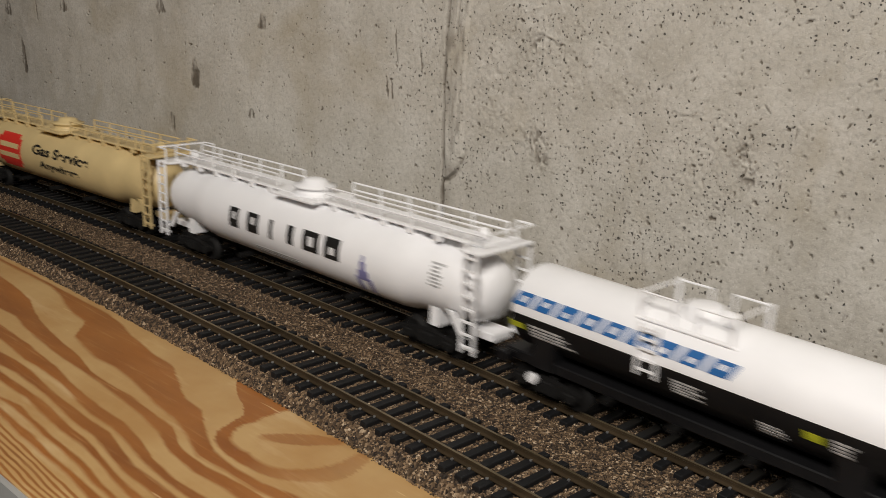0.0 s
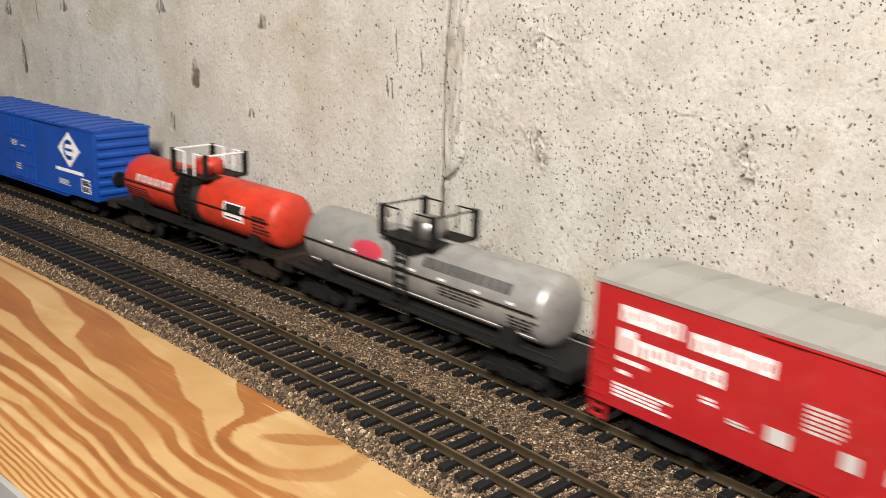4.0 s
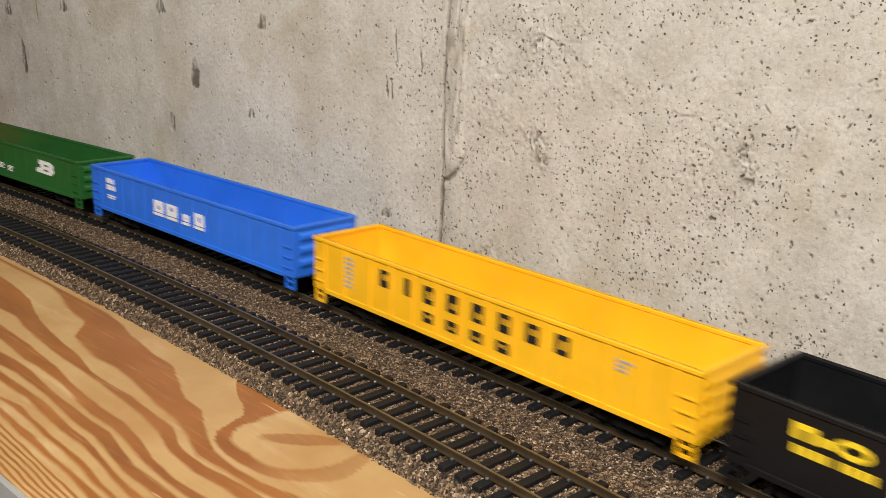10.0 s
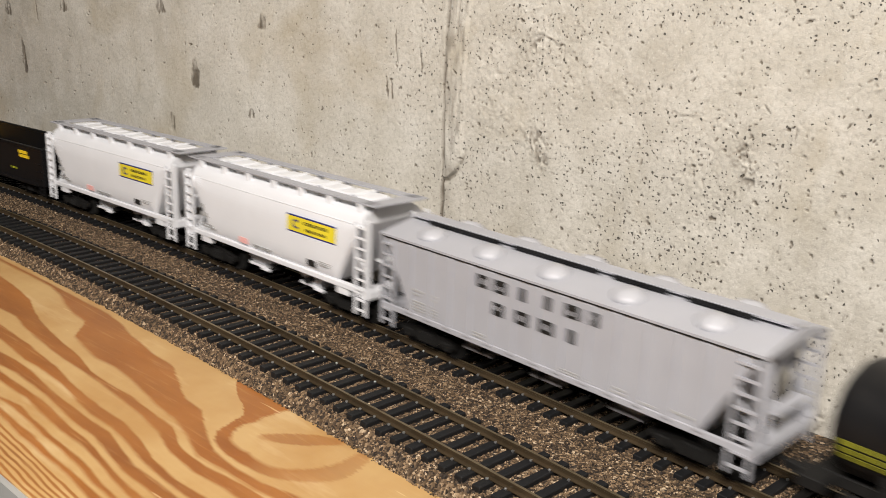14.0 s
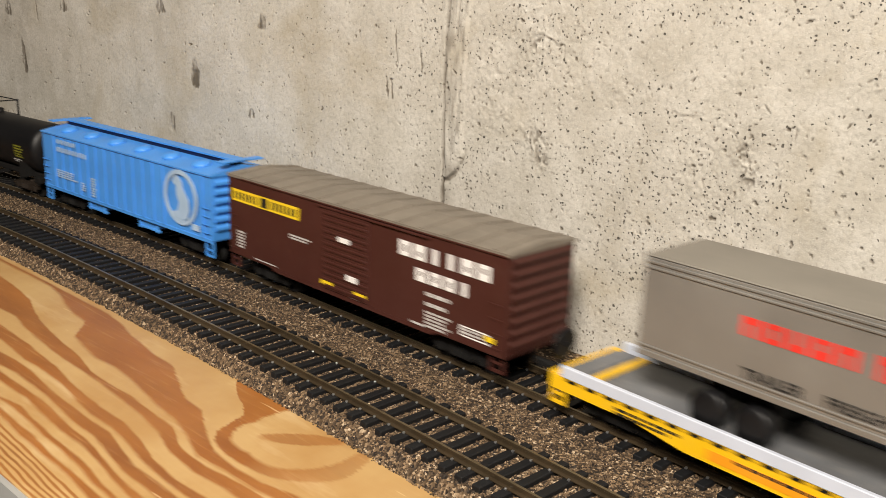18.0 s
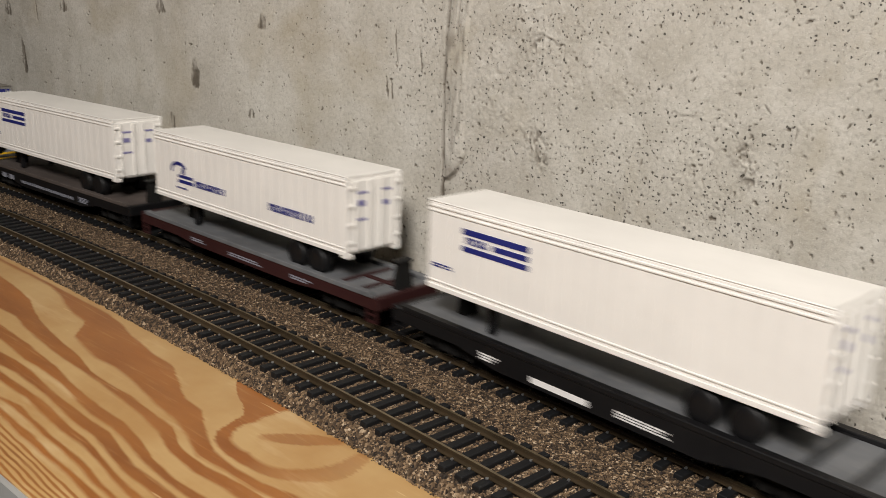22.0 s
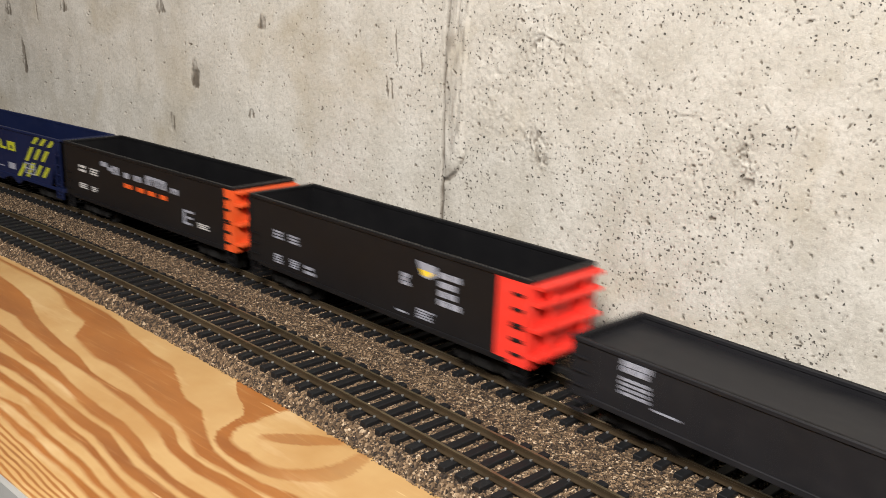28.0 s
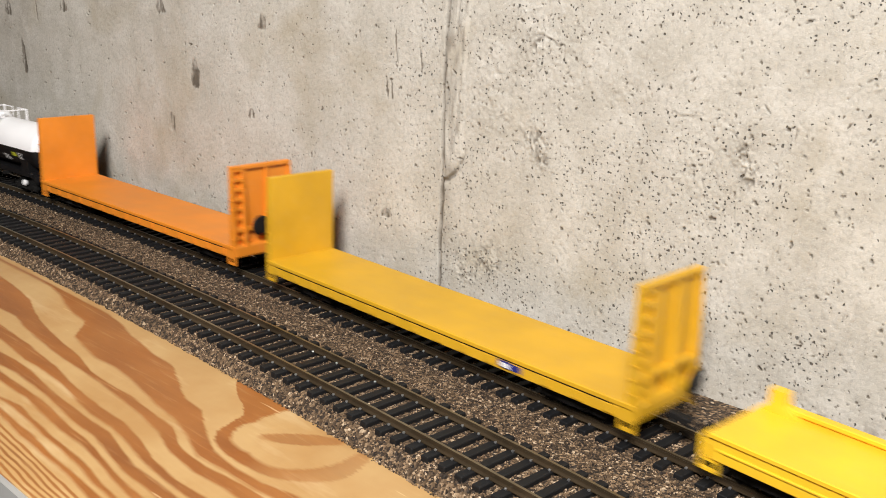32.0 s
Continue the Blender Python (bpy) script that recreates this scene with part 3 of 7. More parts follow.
slab("ceiling", -7000, 8000, -4000, 200, 1400, 1500, M_PLAIN_WALL, "plain basement ceiling", "ceiling")
slab("wall_south", -7000, 8000, -4200, -4000, -900, 1400, M_PLAIN_WALL, "plain basement wall", "wall")
slab("wall_west", -7200, -7000, -4000, 0, -900, 1400, M_PLAIN_WALL, "plain basement wall", "wall")
slab("wall_east", 8000, 8200, -4000, 0, -900, 1400, M_PLAIN_WALL, "plain basement wall", "wall")


# ---- track bed, track ----
def strip(outline, s0, s1, step=0.02):
    """Draw a closed outline of (metres across, millimetres up) out along the line."""
    verts, faces = [], []
    n = max(1, int(round((s1 - s0) / step)))
    k = len(outline)
    for i in range(n + 1):
        s = s0 + (s1 - s0) * i / n
        for d, z in outline:
            x, y, _ = along(s, d)
            verts.append((x / MM, min(y, -0.0006) / MM, z))
        if i:
            a = (i - 1) * k
            for q in range(k):
                r = (q + 1) % k
                faces.append((a + q, a + k + q, a + k + r, a + r))
    faces.append(tuple(range(k))[::-1])
    faces.append(tuple(range(n * k, n * k + k)))
    return verts, faces


N, F = NEAR_TRACK, FAR_TRACK
BED = [(0.1548, 0.05), (0.1568, 2.2), (0.1592, 4.0), (N - 0.012, 4.4), (N + 0.012, 4.4), ((N + F) / 2, 4.5), (F - 0.012, 4.4), (F + 0.012, 4.4), (F + 0.020, 4.0), (0.2900, 3.0), (0.2900, 0.05)]


def bed_height(d):
    return np.interp(d, [p[0] for p in BED[:-1]], [p[1] for p in BED[:-1]])


tagged(part("ballast_bed", strip(BED, -5.6, 6.6), M_BED), "brown ballast bed under the model tracks", "ballast", kind="stuff")


def stones():
    """Loose ballast, each stone a small rough lump."""
    rng = np.random.default_rng(5)
    n = 150000
    s = rng.uniform(-0.68, -0.09, n)
    d = rng.uniform(0.1535, 0.2480, n)
    d[:2600] = 0.1543 + rng.normal(0, 0.0004, 2600)
    x0, y0, h = (np.interp(s, _SIG, a) for a in (_px, _py, _head))
    x, y = x0 - np.sin(h) * d, y0 + np.cos(h) * d
    r = rng.gamma(9.0, 0.037, n) * MM
    z = bed_height(d) * MM + rng.uniform(-0.25, 0.35, n) * MM
    z = np.where(d < 0.1548, r * 0.5, z)
    ok = y < -0.001
    x, y, z, r = x[ok], y[ok], z[ok], r[ok]
    n = len(x)
    base = np.array([(1, 0, 0), (-1, 0, 0), (0, 1, 0), (0, -1, 0), (0, 0, 1), (0, 0, -1)], float)
    q = rng.normal(size=(n, 4))
    q /= np.linalg.norm(q, axis=1)[:, None]
    w, i, j, k = q.T
    rot = np.stack([1 - 2 * (j * j + k * k), 2 * (i * j - k * w), 2 * (i * k + j * w), 2 * (i * j + k * w), 1 - 2 * (i * i + k * k), 2 * (j * k - i * w), 2 * (i * k - j * w), 2 * (j * k + i * w), 1 - 2 * (i * i + j * j)], 1).reshape(n, 3, 3)
    pts = base[None] * rng.uniform(0.6, 1.3, (n, 6, 1)) * r[:, None, None]
    pts = np.einsum("nab,npb->npa", rot, pts)
    pts[:, :, 2] *= 0.8
    pts += np.stack([x, y, z], 1)[:, None]
    f = np.array([(0, 2, 4), (2, 1, 4), (1, 3, 4), (3, 0, 4), (2, 0, 5), (1, 2, 5), (3, 1, 5), (0, 3, 5)])
    faces = (np.arange(n)[:, None, None] * 6 + f[None]).reshape(-1, 3)
    me = raw_mesh("ballast_stones", pts.reshape(-1, 3), faces, M_STONES)
    tagged(new("ballast_stones", me), "loose tan and brown ballast stones along the tracks", "ballast", kind="stuff")


stones()


def make_tie():
    bm = box(bmesh.new(), -1.55, 1.55, -15.2, 15.2, 3.2, 6.0, 0.22)
    bm.faces.ensure_lookup_table()
    plain = len(bm.faces)
    for y in (-10.15, -7.35, 7.35, 10.15):
        box(bm, -0.9 if y < 0 else 0.1, -0.1 if y < 0 else 0.9, y - 0.42, y + 0.42, 5.9, 6.55, 0.12)
    bm.faces.ensure_lookup_table()
    # spike heads take the painted glint instead of the tie's black
    for f in bm.faces[plain:]:
        f.material_index = 1
    return bm


RAIL = [(-1.2, 6.0), (-1.2, 6.3), (-0.32, 6.6), (-0.32, 7.5), (-0.52, 7.65), (-0.5, 8.2), (0.5, 8.2), (0.52, 7.65), (0.32, 7.5), (0.32, 6.6), (1.2, 6.3), (1.2, 6.0)]
RAIL_HEAD = [(-0.46, 8.15), (-0.42, 8.24), (0.42, 8.24), (0.46, 8.15)]


def track(d, phase, label):
    t = thing("railway_track", label, "model track", "model railway tracks")
    for e in (-8.77, 8.77):
        rail = part("rail", strip([(d + (e + y) * MM, z) for y, z in RAIL], -5.6, 6.6, 0.02), M_RAIL, t, "browned metal rail")
        part("rail_head", strip([(d + (e + y) * MM, z) for y, z in RAIL_HEAD], -5.6, 6.6, 0.02), M_RAIL_HEAD, rail, "worn bare head of the rail")
    step = 0.0072
    i0, i1 = int((-5.5 - phase) / step), int((6.5 - phase) / step)
    tie = None
    far_v, far_f = [], []
    for i in range(i0, i1):
        s = phase + i * step / (1 - CURVE * d)
        x, y, h = along(s, d)
        if -0.70 < s < -0.02:
            m = pose(x, y, 0, 0, 0, math.degrees(h))
            if tie is None:
                tie = part("tie", make_tie(), M_TIE, t)
                tie.data.materials.append(M_SPIKE_GLINT)
                tie.matrix_basis = m
            else:
                again(tie, t, m)
        else:
            b = len(far_v)
            c, q = math.cos(h), math.sin(h)
            for u in (-1.5, 1.5):
                for v in (-15, 15):
                    for z in (3.2, 6.0):
                        far_v.append((x / MM + u * c - v * q, y / MM + u * q + v * c, z))
            far_f += [(b + 1, b + 5, b + 7, b + 3), (b, b + 2, b + 6, b + 4), (b, b + 1, b + 3, b + 2), (b + 4, b + 6, b + 7, b + 5), (b, b + 4, b + 5, b + 1), (b + 2, b + 3, b + 7, b + 6)]
    tagged(part("further_ties", (far_v, far_f), M_TIE, t), kind="stuff")


track(N, -0.44871, "empty model railway track with black ties and browned rails")
track(F, -0.35946, "model railway track under the train, with black ties")


# ---- rolling stock; x along the car, -y the side towards the room, z up from the rail's top ----
WHITE = paint("white_paint", (0.84, 0.845, 0.865), 0.42, vary=0.03, dust=0.05)
CREAM = paint("cream_paint", (0.62, 0.48, 0.24), 0.45)
BLACK = paint("black_paint", (0.006, 0.006, 0.0068), 0.45, dust=0.06)
UNDER = paint("black_running_gear", (0.005, 0.0047, 0.0045), 0.75, dust=0.05)
RUSTY = paint("rusty_truck", (0.020, 0.014, 0.010), 0.65, vary=0.4, dust=0.5, dust_colour=(0.10, 0.06, 0.035))
STEEL = paint("worn_steel", (0.35, 0.34, 0.33), 0.35, 0.9, vary=0.15)
SILVER = paint("silver_paint", (0.34, 0.335, 0.32), 0.38, 0.40, vary=0.14, dust=0.7, dust_colour=(0.17, 0.14, 0.10))
GREY = paint("light_grey_paint", (0.345, 0.35, 0.385), 0.5, vary=0.05)
ROOF_GREY = paint("galvanised_roof", (0.33, 0.325, 0.30), 0.5, 0.25)
NAVY_INK = paint("dark_blue_ink", (0.012, 0.018, 0.16), 0.5)
BLUE_INK = paint("mid_blue_ink", (0.02, 0.12, 0.34), 0.5)
BLACK_INK = paint("black_ink", (0.014, 0.014, 0.014), 0.5)
RED_INK = paint("red_ink", (0.62, 0.03, 0.02), 0.5)
CRIMSON_INK = paint("worn_crimson_ink", (0.42, 0.035, 0.06), 0.55, vary=0.2)
YELLOW_INK = paint("yellow_ink", (0.80, 0.56, 0.02), 0.5)
LEMON_INK = paint("lemon_yellow_ink", (0.72, 0.60, 0.03), 0.5)
LILAC_INK = paint("lilac_ink", (0.20, 0.19, 0.38), 0.5)
OLIVE_INK = paint("faded_lime_ink", (0.17, 0.17, 0.014), 0.5)
FADED_INK = paint("faded_white_ink", (0.27, 0.28, 0.33), 0.5)
LIME_INK = paint("lime_yellow_ink", (0.40, 0.42, 0.02), 0.5)
WHITE_INK = paint("white_ink", (0.78, 0.77, 0.76), 0.5, vary=0.02)
POWDER_INK = paint("powder_blue_ink", (0.36, 0.50, 0.68), 0.5, vary=0.15)
PALE_INK = paint("thin_white_ink", (0.48, 0.47, 0.46), 0.5)
ORANGE_INK = paint("orange_ink", (0.70, 0.10, 0.015), 0.5)
PINK_INK = paint("pink_ink", (0.75, 0.40, 0.38), 0.5)
GREY_INK = paint("grey_ink", (0.34, 0.34, 0.34), 0.5)

SHARED = {}


def shared(key, name, make, material, parent, m, label=""):
    """Repeated pieces of the train are objects on one mesh."""
    if key not in SHARED:
        ob = part(name, make(), material, parent, label)
        ob.matrix_basis = m
        SHARED[key] = ob
        return ob
    return again(SHARED[key], parent, m, label)


def make_wheelset():
    bm = bmesh.new()
    for s in (-1, 1):
        lathe(bm, [(s * 6.6, 1.2), (s * 6.9, 4.2), (s * 7.2, 5.7), (s * 7.9, 5.75), (s * 8.1, 5.2), (s * 9.9, 5.05), (s * 9.9, 4.2), (s * 9.2, 3.6), (s * 9.4, 1.2)], (0, 0, 0), "y", 18)
    rod(bm, (0, -11.6, 0), (0, 11.6, 0), 1.1, 8)
    return bm


def make_side_frame():
    bm = bmesh.new()
    prism(bm, [(-14.5, 5.4), (-14.5, 7.2), (-9, 8.2), (-4, 8.9), (4, 8.9), (9, 8.2), (14.5, 7.2), (14.5, 5.4), (11, 4.0), (8.5, 5.6), (5, 3.4), (-5, 3.4), (-8.5, 5.6), (-11, 4.0)], -1.0, 1.0, "y")
    for x in (-10.5, 10.5):
        box(bm, x - 2.0, x + 2.0, -1.6, 1.4, 3.6, 7.0, 0.4)
    box(bm, -3.4, 3.4, -1.7, 1.0, 4.2, 8.0, 0.3)
    for x in (-2.2, 0, 2.2):
        rod(bm, (x, -1.9, 4.4), (x, -1.9, 7.6), 0.8, 6)
    return bm


def make_bolster():
    bm = box(bmesh.new(), -2.6, 2.6, -11, 11, 6.4, 9.4, 0.5)
    return box(bm, -4.5, 4.5, -3.5, 3.5, 8.4, 10.6, 0.4)


def make_coupler():
    bm = box(bmesh.new(), 0, 7.0, -1.1, 1.1, 6.6, 9.0, 0.3)
    box(bm, 5.4, 9.4, -2.2, 0.6, 6.4, 9.2, 0.5)
    box(bm, 7.4, 9.6, 0.4, 2.0, 6.4, 9.2, 0.4)
    rod(bm, (8.6, 0.6, 2.2), (8.2, 0.6, 6.6), 0.3, 5)
    return bm


def running_gear(car, hl, base, frame_mat=None, sill=True, inset=0.0, couplers=True):
    """Two trucks with their wheels, a centre sill and a coupler at each end."""
    mat = frame_mat or UNDER
    for s in (-1, 1):
        truck = shared(("bolster", mat.name), "truck", make_bolster, mat, car, at(s * base, 1.37, 0))
        for y in (-1, 1):
            shared(("frame", mat.name), "side_frame", make_side_frame, mat, truck, at(0, y * 12.4, 0, 0, 0, 0 if y < 0 else 180))
        for x in (-10.5, 10.5):
            shared("wheelset", "wheelset", make_wheelset, STEEL if mat is RUSTY else UNDER, truck, at(x, 0, 5.1))
        if couplers:
            shared("coupler", "coupler", make_coupler, UNDER, car, at(s * (hl - inset), 0, 0, 0, 0, 0 if s > 0 else 180))
    if sill:
        bm = box(bmesh.new(), -hl + 3, hl - 3, -3.2, 3.2, 8.8, 12.0, 0.4)
        for x in (-0.35, 0.0, 0.35):
            box(bm, x * hl - 1, x * hl + 1, -14, 14, 9.6, 11.4)
        part("centre_sill", bm, UNDER, car)


def decal(car, name, mat, rects, y=-17.5, depth=0.14, label=""):
    """Painted bars (x0, z0, x1, z1) on a side, a hair proud of it."""
    bm = bmesh.new()
    for x0, z0, x1, z1 in rects:
        box(bm, x0, x1, y - depth, y + 0.25, z0, z1)
    return part(name, bm, mat, car, label)


def lines(x0, z0, x1, z1, n, seed=0, fill=0.55):
    """Rows of unreadable small print as broken bars."""
    rnd = random.Random(seed * 7 + n)
    z0, z1 = min(z0, z1), max(z0, z1)
    step = (z1 - z0) / n
    out = []
    for i in range(n):
        z = z1 - (i + 0.5) * step
        x = x0
        stop = x0 + (x1 - x0) * rnd.uniform(0.72, 1.0)
        while x < stop - 0.4:
            w = min(rnd.uniform(2.2, 5.5), stop - x)
            out.append((x, z - step * fill / 2, x + w, z + step * fill / 2))
            x += w + rnd.uniform(0.5, 1.0)
    return out


def blocks(x0, z0, x1, z1, n, gap=0.30, hollow=0.30, code="ndupndiu"):
    """A painted name as plain chunky shapes, one for each letter, most with a slit; hollow 0: plain bars."""
    z0, z1 = min(z0, z1), max(z0, z1)
    w = (x1 - x0) / n
    # how far the slit reaches from the foot to the head
    slits = {"n": (0.0, 0.66), "u": (0.34, 1.0), "d": (0.26, 0.74), "p": (0.42, 0.78), "q": (0.20, 0.56)}
    out = []
    for i in range(n):
        a, b = x0 + i * w + w * gap / 2, x0 + (i + 1) * w - w * gap / 2
        k = code[i % len(code)]
        if not hollow:
            out.append((a, z0, b, z1))
        elif k == "i":
            out.append((a + (b - a) * 0.28, z0, a + (b - a) * 0.72, z1))
        else:
            t, (u, v) = (b - a) * 0.34, slits[k]
            u, v = z0 + (z1 - z0) * u, z0 + (z1 - z0) * v
            out += [(a, z0, a + t, z1), (b - t, z0, b, z1)]
            out += [(a + t, p, b - t, q) for p, q in ((z0, u), (v, z1)) if q - p > 0.05]
    return out


def words(car, text, mat, x0, x1, z0, z1, y):
    """Readable print, drawn out to its width and height on a side."""
    curve = bpy.data.curves.new("print", "FONT")
    curve.body = text
    curve.offset = 0.03
    tmp = bpy.data.objects.new("print", curve)
    scene.collection.objects.link(tmp)
    me = bpy.data.meshes.new_from_object(tmp)
    bpy.data.objects.remove(tmp)
    bm = bmesh.new()
    bm.from_mesh(me)
    bpy.data.meshes.remove(me)
    xs, ys = [v.co.x for v in bm.verts], [v.co.y for v in bm.verts]
    for v in bm.verts:
        v.co = Vector((x0 + (x1 - x0) * (v.co.x - min(xs)) / (max(xs) - min(xs)), y, z0 + (z1 - z0) * (v.co.y - min(ys)) / (max(ys) - min(ys))))
    return part("lettering", bm, mat, car)


def bent_words(car, text, mat, x0, x1, z0, z1, r, zc, off=0.3):
    """Readable print on a tank's round side."""
    ob = words(car, text, mat, x0, x1, z0, z1, 0)
    for v in ob.data.vertices:
        v.co.y = -math.sqrt((r * MM) ** 2 - (v.co.z - zc * MM) ** 2) - off * MM
    return ob


def ring(car, name, mat, x, z, rx, rz, width, a0=0, a1=360, y=-17.5, depth=0.14, label="", n=40):
    """A flat painted ring, or a part of one."""
    bm = bmesh.new()
    full = a1 - a0 >= 360
    m = n if full else n + 1
    loops = []
    for k in range(m):
        a = radians(a0 + (a1 - a0) * k / n)
        c, s = math.cos(a), math.sin(a)
        loops.append([bm.verts.new((x + (rx - i * width) * c, yy, z + (rz - i * width) * s)) for i, yy in ((0, y + 0.25), (0, y - depth), (1, y - depth), (1, y + 0.25))])
    for k in range(m if full else m - 1):
        p, q = loops[k], loops[(k + 1) % m]
        for i in range(3):
            bm.faces.new((p[i], p[i + 1], q[i + 1], q[i]))
    bmesh.ops.recalc_face_normals(bm, faces=bm.faces[:])
    return part(name, bm, mat, car, label)


def shape(car, name, mat, pts, y=-17.5, depth=0.14, label=""):
    """A flat painted outline of (x, z)."""
    bm = prism(bmesh.new(), pts, y - depth, y + 0.25, "y")
    return part(name, bm, mat, car, label)


def grabs(car, mat, xs, zs, w=6.0, y=17.4, r=0.28, name="grab_iron"):
    """Rungs moulded on both sides, each an object on one mesh."""
    def make():
        bm = bmesh.new()
        rod(bm, (-w / 2, -0.75, 0), (w / 2, -0.75, 0), r, 5)
        for s in (-1, 1):
            rod(bm, (s * w / 2, -0.75, 0), (s * w / 2, 0.2, 0), r, 5)
        return bm
    for x in xs:
        for z in zs:
            for s in (-1, 1):
                shared(("grab", mat.name, w), name, make, mat, car, at(x, s * y, z, 0, 0, 0 if s < 0 else 180))


def ladder(car, mat, x, z0, z1, n, w=6.0, y=-17.2, face=0, name="ladder"):
    """Two rails and n rungs; face: degrees by which it is turned about z."""
    def make():
        bm = bmesh.new()
        for s in (-1, 1):
            box(bm, s * w / 2 - 0.4, s * w / 2 + 0.4, -0.9, 0.3, z0, z1)
        for i in range(n):
            z = z0 + (z1 - z0) * (i + 0.5) / n
            box(bm, -w / 2, w / 2, -0.8, 0.1, z - 0.35, z + 0.35)
        return bm
    return shared(("ladder", mat.name, z0, z1, n, w), name, make, mat, car, at(x, y, 0, 0, 0, face))


def steps(car, mat, hl, z0=4.5, z1=11.0, y=17.0, w=5.5):
    def make():
        bm = bmesh.new()
        for s in (-1, 1):
            box(bm, s * w / 2 - 0.45, s * w / 2 + 0.45, -0.5, 0.5, z0, z1)
        box(bm, -w / 2, w / 2, -0.6, 0.6, z0, z0 + 0.8)
        box(bm, -w / 2, w / 2, -0.5, 0.5, z0 + 3, z0 + 3.6)
        return bm
    for sx in (-1, 1):
        for sy in (-1, 1):
            shared(("step", mat.name, z0, z1, w), "step", make, mat, car, at(sx * (hl - w / 2 - 0.8), sy * (y - 0.6), 0))


def end_ribs(car, mat, hl, z0, z1, n, wide=15.5, out=0.9):
    """Pressed ribs across both ends of a car."""
    step = (z1 - z0) / n

    def make():
        return prism(bmesh.new(), [(0, -step * 0.36), (out, -step * 0.14), (out, step * 0.14), (0, step * 0.36)], -wide, wide, "y")
    for s in (-1, 1):
        for i in range(n):
            shared(("end_rib", mat.name, round(step, 2), wide), "end_rib", make, mat, car, at(s * hl, 0, z0 + (i + 0.5) * step, 0, 0, 0 if s > 0 else 180))


def side_posts(car, mat, xs, z0, z1, w=1.4, out=0.7, y=17.4):
    def make():
        return box(bmesh.new(), -w / 2, w / 2, -out, 0.2, z0, z1, 0.18)
    for x in xs:
        for s in (-1, 1):
            shared(("post", mat.name, z0, z1, w), "side_post", make, mat, car, at(x, s * y, 0, 0, 0, 0 if s < 0 else 180))


def brake_wheel(car, x, z, side=1, y=4.0, r=4.2):
    def make():
        bm = lathe(bmesh.new(), [(0, r - 0.9), (0, r), (0.7, r), (0.7, r - 0.9)], (0, 0, 0), "x", 20)
        for k in range(4):
            a = math.pi * k / 2 + 0.4
            rod(bm, (0.35, 0, 0), (0.35, (r - 0.5) * math.cos(a), (r - 0.5) * math.sin(a)), 0.4, 5)
        rod(bm, (-1.2, 0, 0), (0.6, 0, 0), 0.9, 8)
        return bm
    shared(("brake", r), "brake_wheel", make, BLACK, car, at(x, y, z, 0, 0, 0 if side > 0 else 180))


def box_car(label, centre, hl, z_eave, mat, roof_mat=None, end_mat=None, sill_drop=None, roof_rise=1.8, roof_ribs=13, ribs=7, z0=11.0, posts=(), skirt=0.0, gear=None, step_z=6.2):
    car = thing("box_car", label, "model train car", "cars of the model train")
    roof_mat, end_mat = roof_mat or mat, end_mat or mat
    bm = box(bmesh.new(), -hl, hl, -17.4, 17.4, z0, z_eave, 0.35)
    part("body", bm, mat, car)
    if sill_drop:
        a, b, d = sill_drop
        for s in (-1, 1):
            bm = prism(bmesh.new(), [(a - 4, z0 + 0.3), (a, z0 - d), (b, z0 - d), (b + 4, z0 + 0.3)], s * 16.9, s * 17.5, "y")
            part("side_sill", bm, mat, car)
    prof = [(-17.8, z_eave - 1.2), (-17.8, z_eave + 0.1), (0, z_eave + roof_rise), (17.8, z_eave + 0.1), (17.8, z_eave - 1.2)]
    roof = part("roof", prism(bmesh.new(), prof, -hl - 0.3, hl + 0.3), roof_mat, car)
    if roof_ribs:
        def make():
            return prism(bmesh.new(), [(-17.4, z_eave - 0.1), (0, z_eave + roof_rise - 0.1), (17.4, z_eave - 0.1), (17.4, z_eave + 0.6), (0, z_eave + roof_rise + 0.5), (-17.4, z_eave + 0.6)], -1.0, 1.0)
        for i in range(roof_ribs):
            x = -hl + (i + 0.5) * 2 * hl / roof_ribs
            shared(("roof_rib", roof_mat.name, z_eave, roof_rise), "roof_rib", make, roof_mat, roof, at(x, 0, 0))
    if ribs:
        end_ribs(car, end_mat, hl, z0 + 2, z_eave - 1.5, ribs)
    if end_mat is not mat:
        for s in (-1, 1):
            part("end_sheet", box(bmesh.new(), s * (hl - 0.1), s * (hl + 0.25), -17.3, 17.3, z0, z_eave - 0.1), end_mat, car)
    for s in (-1, 1):
        for dz in range(4):
            shared(("corner", mat.name), "corner_step", lambda: box(bmesh.new(), -2.6, 2.6, -0.35, 0.2, -0.3, 0.3), mat, car, at(s * (hl - 4.2), -17.4, z0 + 3 + dz * 5.2))
    side_posts(car, mat, posts, z0 + 0.5, z_eave - 1.0)
    if step_z:
        steps(car, mat, hl, step_z)
    running_gear(car, hl, hl * 0.70, gear)
    couple(car, centre, hl * 0.70)
    return car


def tank_body(car, name, mat, outline, zc, half=None, seg=40, label=""):
    """A tank lying along x; half: 'top' or 'bottom' keeps that half alone."""
    bm = lathe(bmesh.new(), outline, (0, 0, zc), "x", seg)
    if half:
        z = zc
        geom = bm.verts[:] + bm.edges[:] + bm.faces[:]
        bmesh.ops.bisect_plane(bm, geom=geom, plane_co=(0, 0, z), plane_no=(0, 0, 1), clear_inner=half == "top", clear_outer=half == "bottom")
    return part(name, bm, mat, car, label)


